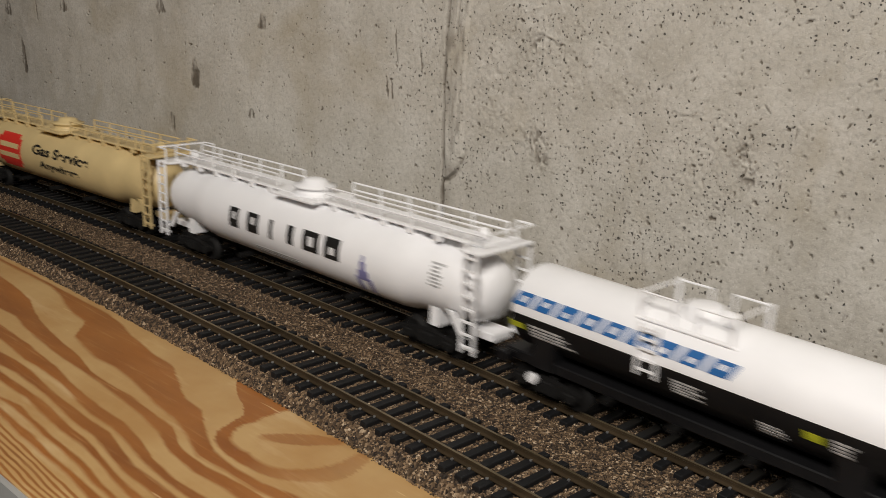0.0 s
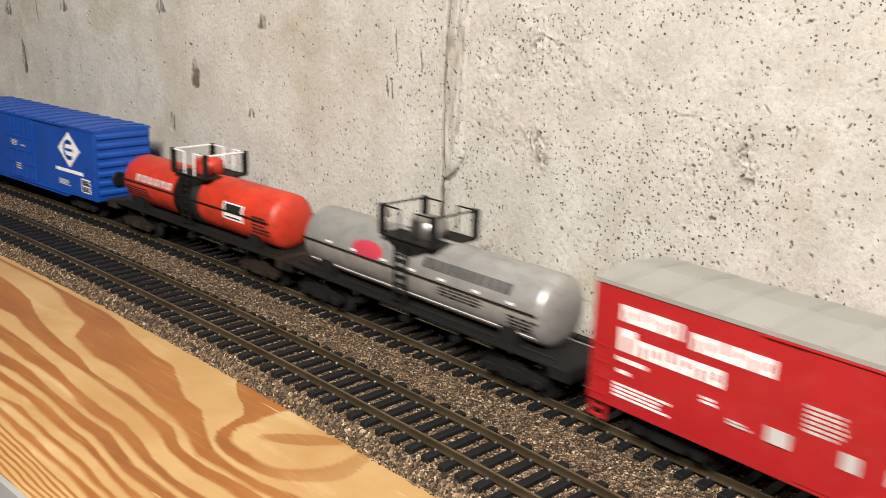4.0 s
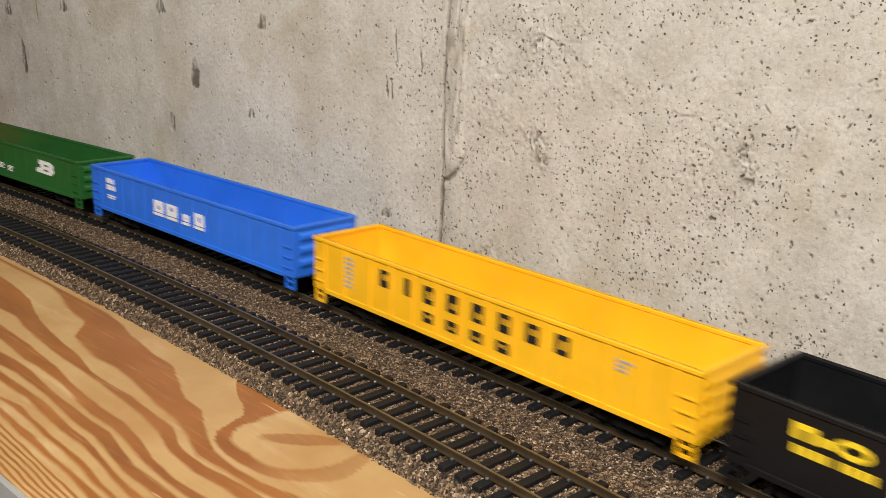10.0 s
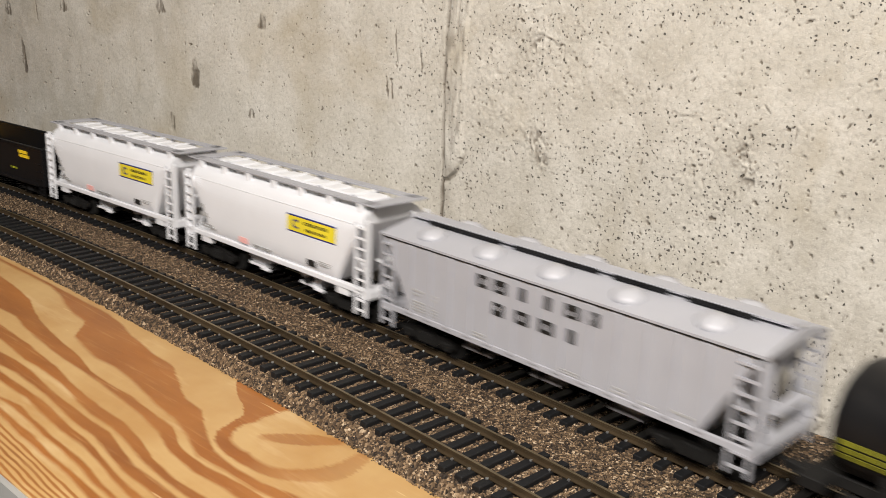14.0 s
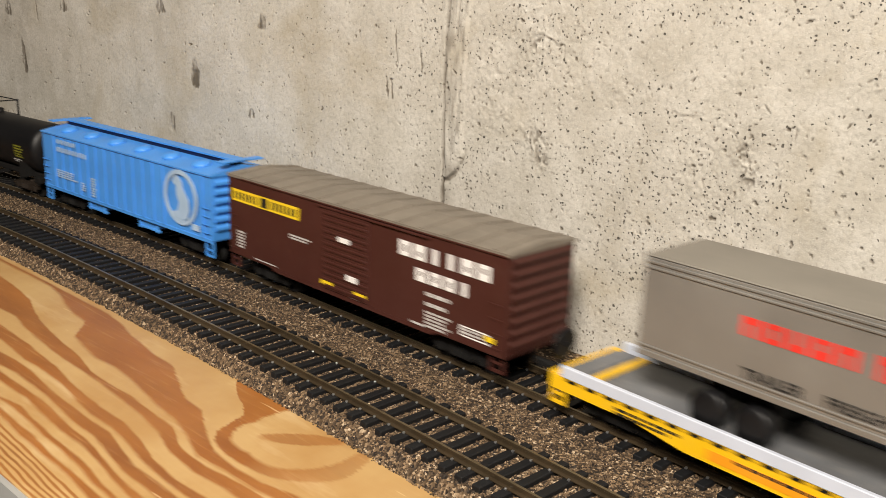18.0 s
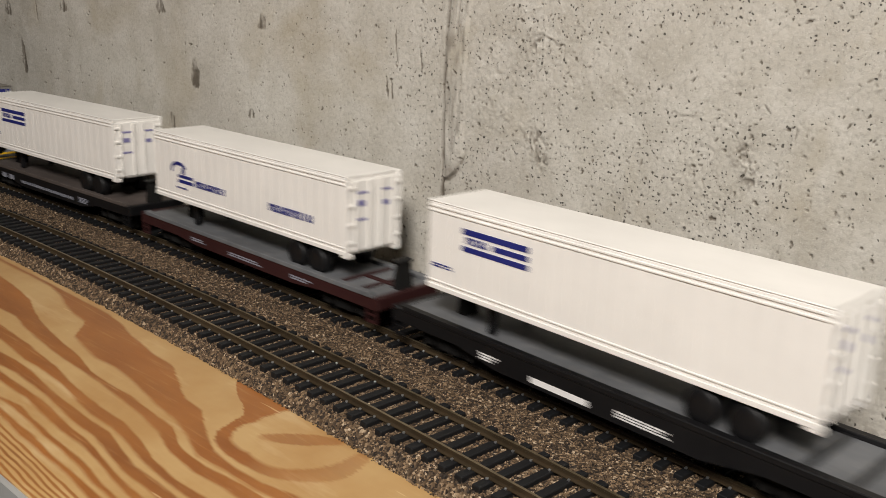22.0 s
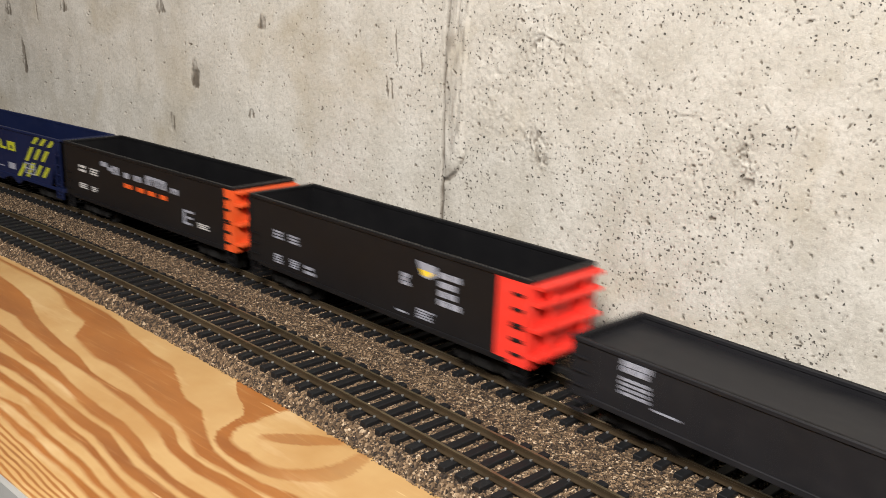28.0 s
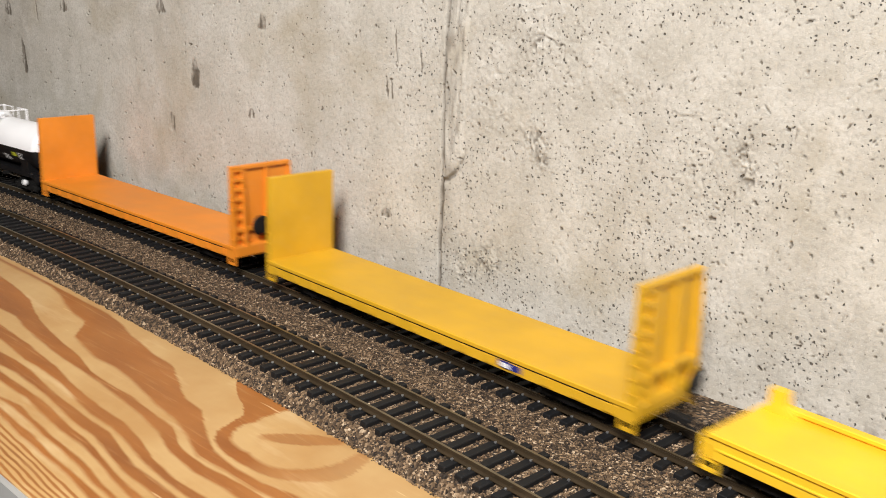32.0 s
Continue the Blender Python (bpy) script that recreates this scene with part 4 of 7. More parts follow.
def dished(hx, r, bulge=4.0):
    """The outline of a tank with dished ends."""
    out = []
    for k in range(7):
        a = math.pi / 2 * k / 6
        out.append((-hx - bulge * math.cos(a) + 0.0, max(0.05, r * math.sin(a) ** 0.72)))
    return out + [(-s, q) for s, q in reversed(out)]


def bent_bars(car, name, mat, rects, r, zc, label="", off=0.12, lean=0.0):
    """Painted bars that follow a tank's round side."""
    bm = bmesh.new()
    for x0, z0, x1, z1 in rects:
        z0, z1 = min(z0, z1), max(z0, z1)
        n = max(1, int((z1 - z0) / 1.2))
        rows = []
        for i in range(n + 1):
            z = z0 + (z1 - z0) * i / n
            q = max(-0.98, min(0.98, (z - zc) / r))
            for rr in (r - 0.4, r + off):
                rows.append((-(rr) * math.sqrt(1 - q * q), zc + rr * q))
        ins, outs = rows[0::2], rows[1::2]
        prism(bm, ins + outs[::-1], x0, x1)
    if lean:
        foot = min(q[1] for q in rects)
        for v in bm.verts:
            v.co.x += lean * (v.co.z - foot)
    return part(name, bm, mat, car, label)


def disc_bars(x, z, rx, rz, n=14):
    """A round emblem as a row of upright strips."""
    out = []
    for i in range(n):
        u = -1 + (2 * i + 1) / n
        h = rz * math.sqrt(1 - u * u)
        out.append((x + (u - 1 / n) * rx, z - h, x + (u + 1 / n) * rx, z + h))
    return out


def rail_run(bm, pts, r=0.35):
    for a, b in zip(pts, pts[1:]):
        rod(bm, a, b, r, 5)
    return bm


def dome_platform(car, mat, rail_mat, zc, x0, x1, zb, zt, yw=12.0, post=0.7, gap=0.0):
    """A small walkway round a tank's dome: deck, corner posts, hand rails."""
    deck = box(bmesh.new(), x0, x1, -yw, yw, zb - 0.8, zb, 0.2)
    p = part("platform", deck, mat, car)
    for x in (x0 + 0.8, x1 - 0.8):
        for y in (-yw + 0.8, yw - 0.8):
            part("post", box(bmesh.new(), x - post, x + post, y - post, y + post, zb - 0.2, zt, 0.15), mat, p)
    xm = (x0 + x1) / 2
    for y in (-yw + 0.8, yw - 0.8):
        for a, b in ((x0 + 0.8, xm - gap), (xm + gap, x1 - 0.8)):
            part("hand_rail", rod(bmesh.new(), (a, y, zt - 0.6), (b, y, zt - 0.6), 0.38, 6), rail_mat, p)
            if gap:
                e = b if b < xm else a
                part("rail_end", rod(bmesh.new(), (e, y, zb - 0.2), (e, y, zt - 0.4), 0.38, 6), rail_mat, p)
    for x in (x0 + 0.8, x1 - 0.8):
        part("hand_rail", rod(bmesh.new(), (x, -yw + 0.8, zt - 0.6), (x, yw - 0.8, zt - 0.6), 0.38, 6), rail_mat, p)
    for y in (-1, 1):
        part("bracket", prism(bmesh.new(), [(x0 + 2, zb - 0.7), (x1 - 2, zb - 0.7), ((x0 + x1) / 2 + 3, zb - 6), ((x0 + x1) / 2 - 3, zb - 6)], y * (yw - 1.2) - 0.4, y * (yw - 1.2) + 0.4, "y"), mat, p)
    return p


# gas tank cars, long, with a walkway on top
def gas_tank_car(label, centre, mat, letter_mat):
    car = thing("tank_car", label, "model train car", "cars of the model train")
    zc = 27.4
    out = [(-102.5, 0.05), (-101.8, 6), (-99.4, 10.2), (-95, 12.6), (-87, 13.6), (-78, 14.0), (-72, 14.4), (-66, 15.8), (-60, 16.4), (60, 16.4), (66, 15.8), (72, 14.4), (78, 14.0), (87, 13.6), (95, 12.6), (99.4, 10.2), (101.8, 6), (102.5, 0.05)]
    tank_body(car, "tank", mat, out, zc)
    deck = part("walkway", box(bmesh.new(), -98, 98, -7.5, 7.5, 44.2, 45.0, 0.2), mat, car)
    for i in range(14):
        shared(("deck_bracket", mat.name), "bracket", lambda: box(bmesh.new(), -1.6, 1.6, -1.2, 1.2, 42.2, 44.7, 0.2), mat, deck, at(-91 + i * 14, -6.6, 0))
    for y in (-7.4, 7.4):
        for a, b in ((-97, -16), (16, 97)):
            for z in (51.4, 48.4):
                part("hand_rail", rod(bmesh.new(), (a, y, z), (b, y, z), 0.42, 6), mat, deck)
            for i in range(6):
                x = a + (b - a) * i / 5
                shared(("rail_post", mat.name), "post", lambda: rod(bmesh.new(), (0, 0, 45), (0, 0, 51.6), 0.45, 6), mat, deck, at(x, y, 0))
    dome = part("dome", lathe(bmesh.new(), [(43.0, 9.5), (45.4, 9.5), (45.8, 8.0), (47.6, 7.8), (48.0, 9.0), (48.8, 9.0), (49.2, 5.6), (51.0, 5.0), (51.6, 3.0), (51.8, 0.05)], (0, 0, 0), "z", 24), mat, car)
    part("valve_box", box(bmesh.new(), -13, 13, -12.5, 12.5, 43.6, 44.8, 0.3), mat, dome)
    for s in (-1, 1):
        part("vent", lathe(bmesh.new(), [(45.2, 2.2), (47, 2.4), (49, 2.0), (50, 0.05)], (s * 92, 0, 0), "z", 12), mat, car)
        for y in (-1, 1):
            ladder(car, mat, s * 99.0, 7, 44.5, 8, 6.0, y * 14.2, 0 if y < 0 else 180)
        bm = box(bmesh.new(), s * 93, s * 103, -14, 14, 43.4, 44.4, 0.2)
        box(bm, s * 96, s * 102, -14.4, -12.6, 8.0, 9.2, 0.2)
        box(bm, s * 96, s * 102, 12.6, 14.4, 8.0, 9.2, 0.2)
        box(bm, s * 92, s * 103, -5, 5, 9.8, 13.0, 0.3)
        part("end_platform", bm, mat, car)
        bm = bmesh.new()
        rail_run(bm, [(s * 96, -13.6, 44), (s * 96, -13.6, 50.8), (s * 103, -13.6, 50.8), (s * 103, 13.6, 50.8), (s * 96, 13.6, 50.8), (s * 96, 13.6, 44)], 0.45)
        part("hand_rail", bm, mat, car)
        part("saddle", prism(bmesh.new(), [(-11, 11), (11, 11), (10.5, 20), (-10.5, 20)], s * 78, s * 82), mat, car)
        part("brace", prism(bmesh.new(), [(s * 88, 20), (s * 91, 20), (s * 97, 11.5), (s * 94, 11.5)], -13.0, -12.0, "y"), mat, car)
    running_gear(car, 104, 78)
    couple(car, centre, 78)
    return car, zc


car, ZC = gas_tank_car("long white gas tank car with railed walkway and black block lettering", -305, WHITE, BLACK_INK)
for x0, z0, x1, z1, shape_ in ((-40, 24.6, -32.6, 33.5, "p"), (-27, 24.8, -18.1, 33.5, "p"), (-12.4, 24.8, -7, 33.2, "i"), (-1.5, 25.4, 8.3, 33.4, "i"), (11, 25.3, 22.1, 33.7, "d"), (24.5, 25.2, 34.6, 33.9, "q")):
    bent_bars(car, "letter_block", BLACK_INK, blocks(x0, z0, x1, z1, 1, 0.1, 0.36, shape_), 16.4, ZC)
bent_bars(car, "drop_emblem", LILAC_INK, [(43.2, 16, 45.4, 22), (49.6, 16, 51.8, 22), (44.6, 21, 50.4, 25), (46, 25, 49, 28.5), (46.9, 28.5, 48.1, 31)], 16.4, ZC, "pale violet flame emblem")
bent_bars(car, "small_print", GREY_INK, lines(-23, 15.6, 8, 18.9, 3, 3), 16.4, ZC)
bent_bars(car, "pin_stripe", GREY_INK, [(-60, 13.6, 60, 13.9)], 16.4, ZC)
bent_bars(car, "data_print", GREY_INK, lines(76, 27, 86, 36, 7, 5), 13.8, ZC)
car, ZC = gas_tank_car("long cream gas tank car with railed walkway and red emblem", -518, CREAM, BLACK_INK)
bent_bars(car, "emblem", RED_INK, [(-56, 20.5, -53, 35.5), (-53, 17.8, -31, 38.0), (-31, 20.5, -28, 35.5)], 16.4, ZC, "round red emblem")
bent_bars(car, "emblem_bars", CREAM, [(-53, 29.5, -31, 32.5), (-54, 23.5, -30, 26.5)], 16.4, ZC, off=0.22)
bent_words(car, "Gas Service", BLACK_INK, -14, 47, 29.8, 35.4, 16.4, ZC)
bent_words(car, "Anywhere", BLACK_INK, -6, 37, 21.2, 27, 16.4, ZC)


# short white and black chemical tank car
def chemical_tank_car(centre):
    car = thing("tank_car", "white over black chemical tank car with blue lettering", "model train car", "cars of the model train")
    zc, r = 28.9, 14.2
    out = dished(59.5, r, 4.0)
    tank_body(car, "upper_tank", WHITE, out, zc, "top", label="white upper half of the tank")
    tank_body(car, "lower_tank", BLACK, out, zc, "bottom", label="black lower half of the tank")
    part("underframe", box(bmesh.new(), -65, 65, -11, 11, 11.0, 14.6, 0.4), BLACK, car)
    for s in (-1, 1):
        part("saddle", prism(bmesh.new(), [(-13, 12), (13, 12), (12, 24), (-12, 24)], s * 44, s * 52), BLACK, car)
        part("end_sill", box(bmesh.new(), s * 61, s * 65.5, -15, 15, 10.6, 14.0, 0.3), BLACK, car)
        for y in (-1, 1):
            part("bearing_cap", lathe(bmesh.new(), [(-0.9, 1.8), (0.9, 1.8)], (s * 50, y * 14.2, 8.6), "y", 10), WHITE, car, "pale bearing cap")
    dome_platform(car, WHITE, WHITE, zc, -16.5, 13.5, 40.0, 48.2, 10.5, 0.55, 3.6)
    dome = part("dome", lathe(bmesh.new(), [(40, 6.6), (43.4, 6.6), (43.8, 5.6), (45.6, 5.4), (46, 4.0), (46.1, 0.05)], (-1.5, 0, 0), "z", 20), WHITE, car)
    part("valve", lathe(bmesh.new(), [(42.5, 1.6), (46.5, 1.6), (47.2, 0.05)], (8, -3, 0), "z", 10), WHITE, dome)
    part("ladder", (lambda b: [box(b, -12.6 + i * 6.2 - 0.4, -12.6 + i * 6.2 + 0.4, -14.9, -14.2, 24, 40) for i in (0, 1)] and [box(b, -12.6, -6.4, -14.8, -14.2, 25.5 + 3.2 * i, 26.2 + 3.2 * i) for i in range(5)] and b)(bmesh.new()), WHITE, car)
    bent_bars(car, "letter_block", BLUE_INK, blocks(-61.5, 31.8, 15.5, 36.2, 9, 0.20, 0.32, "dpqddpqqp"), r, zc, lean=0.5)
    bent_bars(car, "data_print", PALE_INK, lines(-52.7, 21.7, -35.1, 26.6, 4, 2) + lines(-1.3, 21.5, 8, 26.4, 5, 3) + lines(24, 19.2, 31, 23.4, 4, 4) + lines(43, 22, 48.6, 26.4, 4, 6), r, zc)
    bent_bars(car, "yellow_label", LIME_INK, [(-61, 23.8, -55.3, 25.8), (35.9, 23.4, 40.6, 25.8)], r, zc)
    grabs(car, BLACK, (-59, 59), (15.5,), 5.0, 14.0)
    running_gear(car, 65, 47)
    couple(car, centre, 47)
    return car


chemical_tank_car(-127)
chemical_tank_car(4235)


# red and silver single-dome tank cars
def dome_tank_car(label, centre, mat, band, rail_mat, gear):
    car = thing("tank_car", label, "model train car", "cars of the model train")
    zc, r = 28.0, 12.9
    tank_body(car, "tank", mat, dished(58.5, r, 4.5), zc)
    part("hand_rail", rod(bmesh.new(), (-60, -13.4, 29.3), (60, -13.4, 29.3), 0.35, 6), UNDER, car, "dark rail along the tank")
    part("hand_rail", rod(bmesh.new(), (-60, 13.4, 29.3), (60, 13.4, 29.3), 0.35, 6), UNDER, car)
    part("underframe", box(bmesh.new(), -72, 72, -9, 9, 11.5, 15.5, 0.5), UNDER, car)
    for y in (-1, 1):
        part("running_board", box(bmesh.new(), -68, 68, y * 11.5, y * 15, 14.6, 15.8, 0.2), UNDER, car)
    for s in (-1, 1):
        part("end_sill", box(bmesh.new(), s * 67, s * 75, -15, 15, 11.2, 15.8, 0.4), gear, car)
        part("saddle", prism(bmesh.new(), [(-12, 15), (12, 15), (11, 22), (-11, 22)], s * 44, s * 51), UNDER, car)
    if band:
        tank_body(car, "dome_band", UNDER, [(-13.5, r - 1), (-13.5, r + 0.35), (6.5, r + 0.35), (6.5, r - 1)], zc, label="black band under the dome")
    dome_platform(car, UNDER, rail_mat, zc, -15.5, 12.5, 40.8, 52.2, 12.0, 1.1, 4.0)
    part("dome", lathe(bmesh.new(), [(38, 7.0), (46.6, 6.8), (47.6, 5.4), (48.4, 3.0), (48.8, 0.05)], (-1.5, 0, 0), "z", 24), mat if band else STEEL, car)
    part("ladder", (lambda b: [box(b, -5 + i * 6 - 0.4, -5 + i * 6 + 0.4, -14.0, -13.3, 15.5, 40) for i in (0, 1)] and [box(b, -5, 1, -13.9, -13.3, 17 + 3.2 * i, 17.6 + 3.2 * i) for i in range(7)] and b)(bmesh.new()), UNDER, car)
    running_gear(car, 73, 51, gear)
    couple(car, centre, 51)
    return car, zc, r


RED_TANK = paint("red_tank_paint", (0.50, 0.036, 0.016), 0.46, vary=0.22, dust=0.75, dust_colour=(0.10, 0.022, 0.014))
car, ZC, RT = dome_tank_car("orange-red tank car with black dome band and caged platform", 183, RED_TANK, True, WHITE, RUSTY)
bent_bars(car, "letter_block", PALE_INK, blocks(-49, 30.2, -15.5, 33.6, 6, 0.3, 0.36), RT, ZC)
bent_bars(car, "placard", WHITE_INK, [(27.0, 25.4, 41.6, 33.2)], RT, ZC, "white placard with dark bars")
bent_bars(car, "placard_bars", BLACK_INK, [(28.2, 28.6, 40.4, 32.6), (28.4, 26.4, 40.2, 27.0)], RT, ZC, off=0.24)
bent_bars(car, "data_print", BLACK_INK, lines(-58, 22, -30, 27, 4, 9) + lines(48, 22.5, 60, 31, 5, 10), RT, ZC)
car, ZC, RT = dome_tank_car("weathered silver tank car with black platform and red disc", 327, SILVER, False, UNDER, UNDER)
bent_bars(car, "red_disc", CRIMSON_INK, disc_bars(-21.7, 32.2, 8.4, 3.3), RT, ZC, "round crimson emblem")
bent_bars(car, "letter_block", BLACK_INK, blocks(7, 32.9, 48, 36.3, 11, 0.4, 0), RT, ZC)
bent_bars(car, "data_print", BLACK_INK, lines(17, 24.5, 42, 28.2, 3, 12) + lines(48, 21.5, 61, 27, 4, 13), RT, ZC)
bent_bars(car, "sill_stripe", WHITE_INK, [(-58, 19.4, 58, 20.4)], RT, ZC, "pale stripe along the tank's foot")
for x in (-45, -30, -13, 2, 17, 33, 48):
    bent_bars(car, "rail_bracket", WHITE_INK, [(x, 30.2, x + 2.2, 31.0)], RT, ZC, off=0.6)

# black tank car
car = thing("tank_car", "plain black tank car with railed platform and yellow print", "model train car", "cars of the model train")
tank_body(car, "tank", BLACK, dished(70, 15.6, 5.0), 29.4)
part("underframe", box(bmesh.new(), -76, 76, -8, 8, 11, 14.5, 0.4), UNDER, car)
for s in (-1, 1):
    part("end_sill", box(bmesh.new(), s * 72, s * 79, -15, 15, 10.8, 14.2, 0.3), UNDER, car)
    part("saddle", prism(bmesh.new(), [(-14, 12), (14, 12), (13, 24), (-13, 24)], s * 53, s * 60), UNDER, car)
dome_platform(car, BLACK, BLACK, 29.4, -17.5, 14.5, 43.5, 53.6, 9.5, 0.5)
part("dome", lathe(bmesh.new(), [(43, 4.5), (48, 4.4), (48.6, 3), (48.8, 0.05)], (-5, 0, 0), "z", 18), BLACK, car)
part("valve", lathe(bmesh.new(), [(43, 3.0), (47.5, 3.0), (48.2, 0.05)], (6, 0, 0), "z", 14), BLACK, car)
bent_bars(car, "yellow_print", OLIVE_INK, lines(-70, 22.2, -49, 28.4, 3, 21, 0.7), 15.6, 29.4)
bent_bars(car, "white_print", FADED_INK, lines(-37.5, 31, -21, 36.5, 4, 22), 15.6, 29.4)
bent_bars(car, "yellow_print", OLIVE_INK, lines(52, 23.5, 63, 31.8, 5, 23), 15.6, 29.4)
bent_bars(car, "white_print", PALE_INK, lines(15.5, 19.8, 24, 22.3, 2, 24) + lines(47, 19.8, 56, 22.4, 2, 25), 15.6, 29.4)
running_gear(car, 77, 56, RUSTY)
couple(car, 2002, 56)


# ---- box cars ----
BLUE = paint("deep_blue_paint", (0.004, 0.057, 0.31), 0.42)
car = box_car("deep blue box car with white diamond emblem", 21.5, 80, 51.8, BLUE, sill_drop=(-55, 50, 1.8), roof_ribs=14, roof_rise=1.1, z0=12.2, step_z=None)
door = part("door", box(bmesh.new(), -15.5, 16.5, -18.1, -17.3, 13.2, 50.6, 0.2), BLUE, car)
for x in (-10, -4.5, 1, 6.5, 12):
    shared("erie_rib", "door_rib", lambda: box(bmesh.new(), -0.7, 0.7, -18.5, -18.0, 14, 50, 0.15), BLUE, door, at(x, 0, 0))
for z in (22.5, 30.5, 38.5):
    shared("erie_bar", "door_bar", lambda: box(bmesh.new(), -15, 16, -18.7, -18.0, -0.5, 0.5, 0.15), BLUE, door, at(0, 0, z))
part("door_track", box(bmesh.new(), -15, 52, -18.6, -17.3, 50.7, 51.5, 0.2), BLUE, car)
part("door_track", box(bmesh.new(), -15, 52, -18.4, -17.3, 12.2, 13.0, 0.2), BLUE, car)
decal(car, "letter_block", WHITE_INK, blocks(-55, 41.6, -38.2, 46.2, 4, 0.22, 0.3))
decal(car, "letter_block", WHITE_INK, blocks(-63.3, 35.0, -29.4, 39.4, 10, 0.14, 0.33))
decal(car, "data_print", PALE_INK, lines(-61, 26, -55, 28.3, 2, 1) + lines(-63, 22.4, -53, 24.6, 2, 2) + lines(-43.5, 24.8, -39.4, 27, 2, 3) + lines(-63.4, 15.6, -46.1, 18.6, 3, 4))
decal(car, "data_print", PALE_INK, lines(-7.6, 32.6, -0.6, 36.2, 4, 5) + lines(3.3, 33, 8.8, 34.4, 1, 6) + lines(-3.5, 18.5, 1.2, 22.8, 3, 7), -18.7)
D = [(43.6, 38.1), (54.8, 28.0), (65.8, 38.1), (54.8, 47.8)]
shape(car, "diamond_emblem", WHITE_INK, D, label="white diamond emblem")
ring(car, "emblem_ring", BLUE, 54.8, 38.0, 5.8, 5.8, 1.8, 50, 310, depth=0.22)
decal(car, "emblem_bar", BLUE, [(51.5, 37.2, 59.0, 38.8), (52.5, 41.2, 58.0, 42.6), (52.5, 33.4, 58.0, 34.8)], depth=0.22)
decal(car, "letter_block", WHITE_INK, blocks(39.8, 24.9, 68, 26.8, 14, 0.15, 0))
decal(car, "data_print", PALE_INK, lines(42.6, 16.9, 54.7, 20.4, 4, 8))
decal(car, "data_panel", WHITE_INK, [(66.2, 15.8, 74.2, 23.6)])
decal(car, "data_panel_bars", BLACK_INK, [(67, 16.4, 70, 19.2), (70.6, 16.4, 73.5, 19.2), (67, 19.8, 70, 23.0), (70.6, 19.8, 73.5, 23.0)], depth=0.2)
brake_wheel(car, 80.8, 24.0, 1, -4.0)

RED = paint("box_car_red", (0.34, 0.010, 0.013), 0.42)
car = box_car("red box car with white checkered emblem and grey roof", 494, 83, 50.6, RED, ROOF_GREY, roof_ribs=11, z0=11.6)
for x0, x1 in ((-20, 5), (5.4, 30)):
    part("door", box(bmesh.new(), x0, x1, -17.75, -17.3, 13, 48.4, 0.2), RED, car)
part("door_track", box(bmesh.new(), -32, 83, -18.2, -17.3, 48.6, 49.3, 0.15), RED, car)
decal(car, "letter_block", WHITE_INK, blocks(-73.5, 39.6, -53, 44.6, 7, 0.12, 0.3) + blocks(-51, 38.2, -27.5, 43.2, 6, 0.12, 0.3))
decal(car, "letter_block", WHITE_INK, blocks(-73.3, 30.4, -68, 37.4, 1, 0.0, 0.3) + blocks(-67.5, 30.4, -40.5, 35.4, 6, 0.14, 0.3))
decal(car, "data_print", WHITE_INK, lines(-73.3, 26.6, -63.2, 29, 1, 11) + lines(-73, 23, -68, 25, 1, 12) + lines(-73.7, 15.6, -54.2, 20.4, 4, 13) + lines(-46, 24.2, -41.8, 26.6, 2, 14))
decal(car, "data_print", PALE_INK, lines(-37.8, 21.3, -31.5, 23, 2, 15) + lines(-18.4, 27.4, -8.8, 35.2, 6, 16) + [(-27.5, 21, -21.6, 25.2), (-8.9, 21.7, -4.8, 26.2), (1.9, 21.8, 4.9, 25.8)] + lines(7.6, 28, 17.1, 34.4, 6, 17) + lines(17.5, 21.8, 24.5, 25.2, 3, 18) + lines(14.2, 17.4, 23.3, 19, 1, 19), -17.8)
decal(car, "checker_frame", WHITE_INK, [(29.0, 23.4, 30.0, 46.8), (53.0, 23.4, 54.0, 46.8), (30, 23.4, 53, 24.4), (30, 45.8, 53, 46.8)], -17.8, label="white checkered emblem")
CH = [(31.2 + i * 6.95, 25.4 + j * 6.5, 31.2 + (i + 1) * 6.95, 25.4 + (j + 1) * 6.5) for i in range(3) for j in range(3) if (i + j) % 2]
decal(car, "checker", WHITE_INK, CH, -17.8)
decal(car, "data_panel", WHITE_INK, [(43.5, 16.4, 51, 22)])
decal(car, "data_panel_bars", BLACK_INK, [(44.2, 17, 46.9, 21.4), (47.5, 17, 50.3, 21.4)], depth=0.2)
decal(car, "letter_block", WHITE_INK, blocks(55.6, 40.2, 68, 42.6, 5, 0.2, 0) + blocks(63, 42.4, 70, 44.4, 3, 0.2, 0) + blocks(66, 36.8, 79, 39.6, 5, 0.2, 0))
decal(car, "data_print", PALE_INK, lines(67.8, 16.8, 73.5, 23, 6, 20) + lines(50, 12.8, 62, 14.4, 1, 21))

BROWN_ROOF = paint("dusty_brown_grey_roof", (0.185, 0.160, 0.130), 0.6, 0.1, vary=0.16, dust=0.2)
BROWN = paint("oxide_brown_paint", (0.054, 0.0165, 0.0125), 0.48)
car = box_car("oxide brown box car with white block lettering and grey roof", 2349.5, 79, 48.8, BROWN, BROWN_ROOF, sill_drop=(-45, 45, 1.2), roof_ribs=14, z0=11.8, ribs=8)
door = part("door", box(bmesh.new(), -13.5, 13, -18.0, -17.3, 12.8, 46, 0.2), BROWN, car)
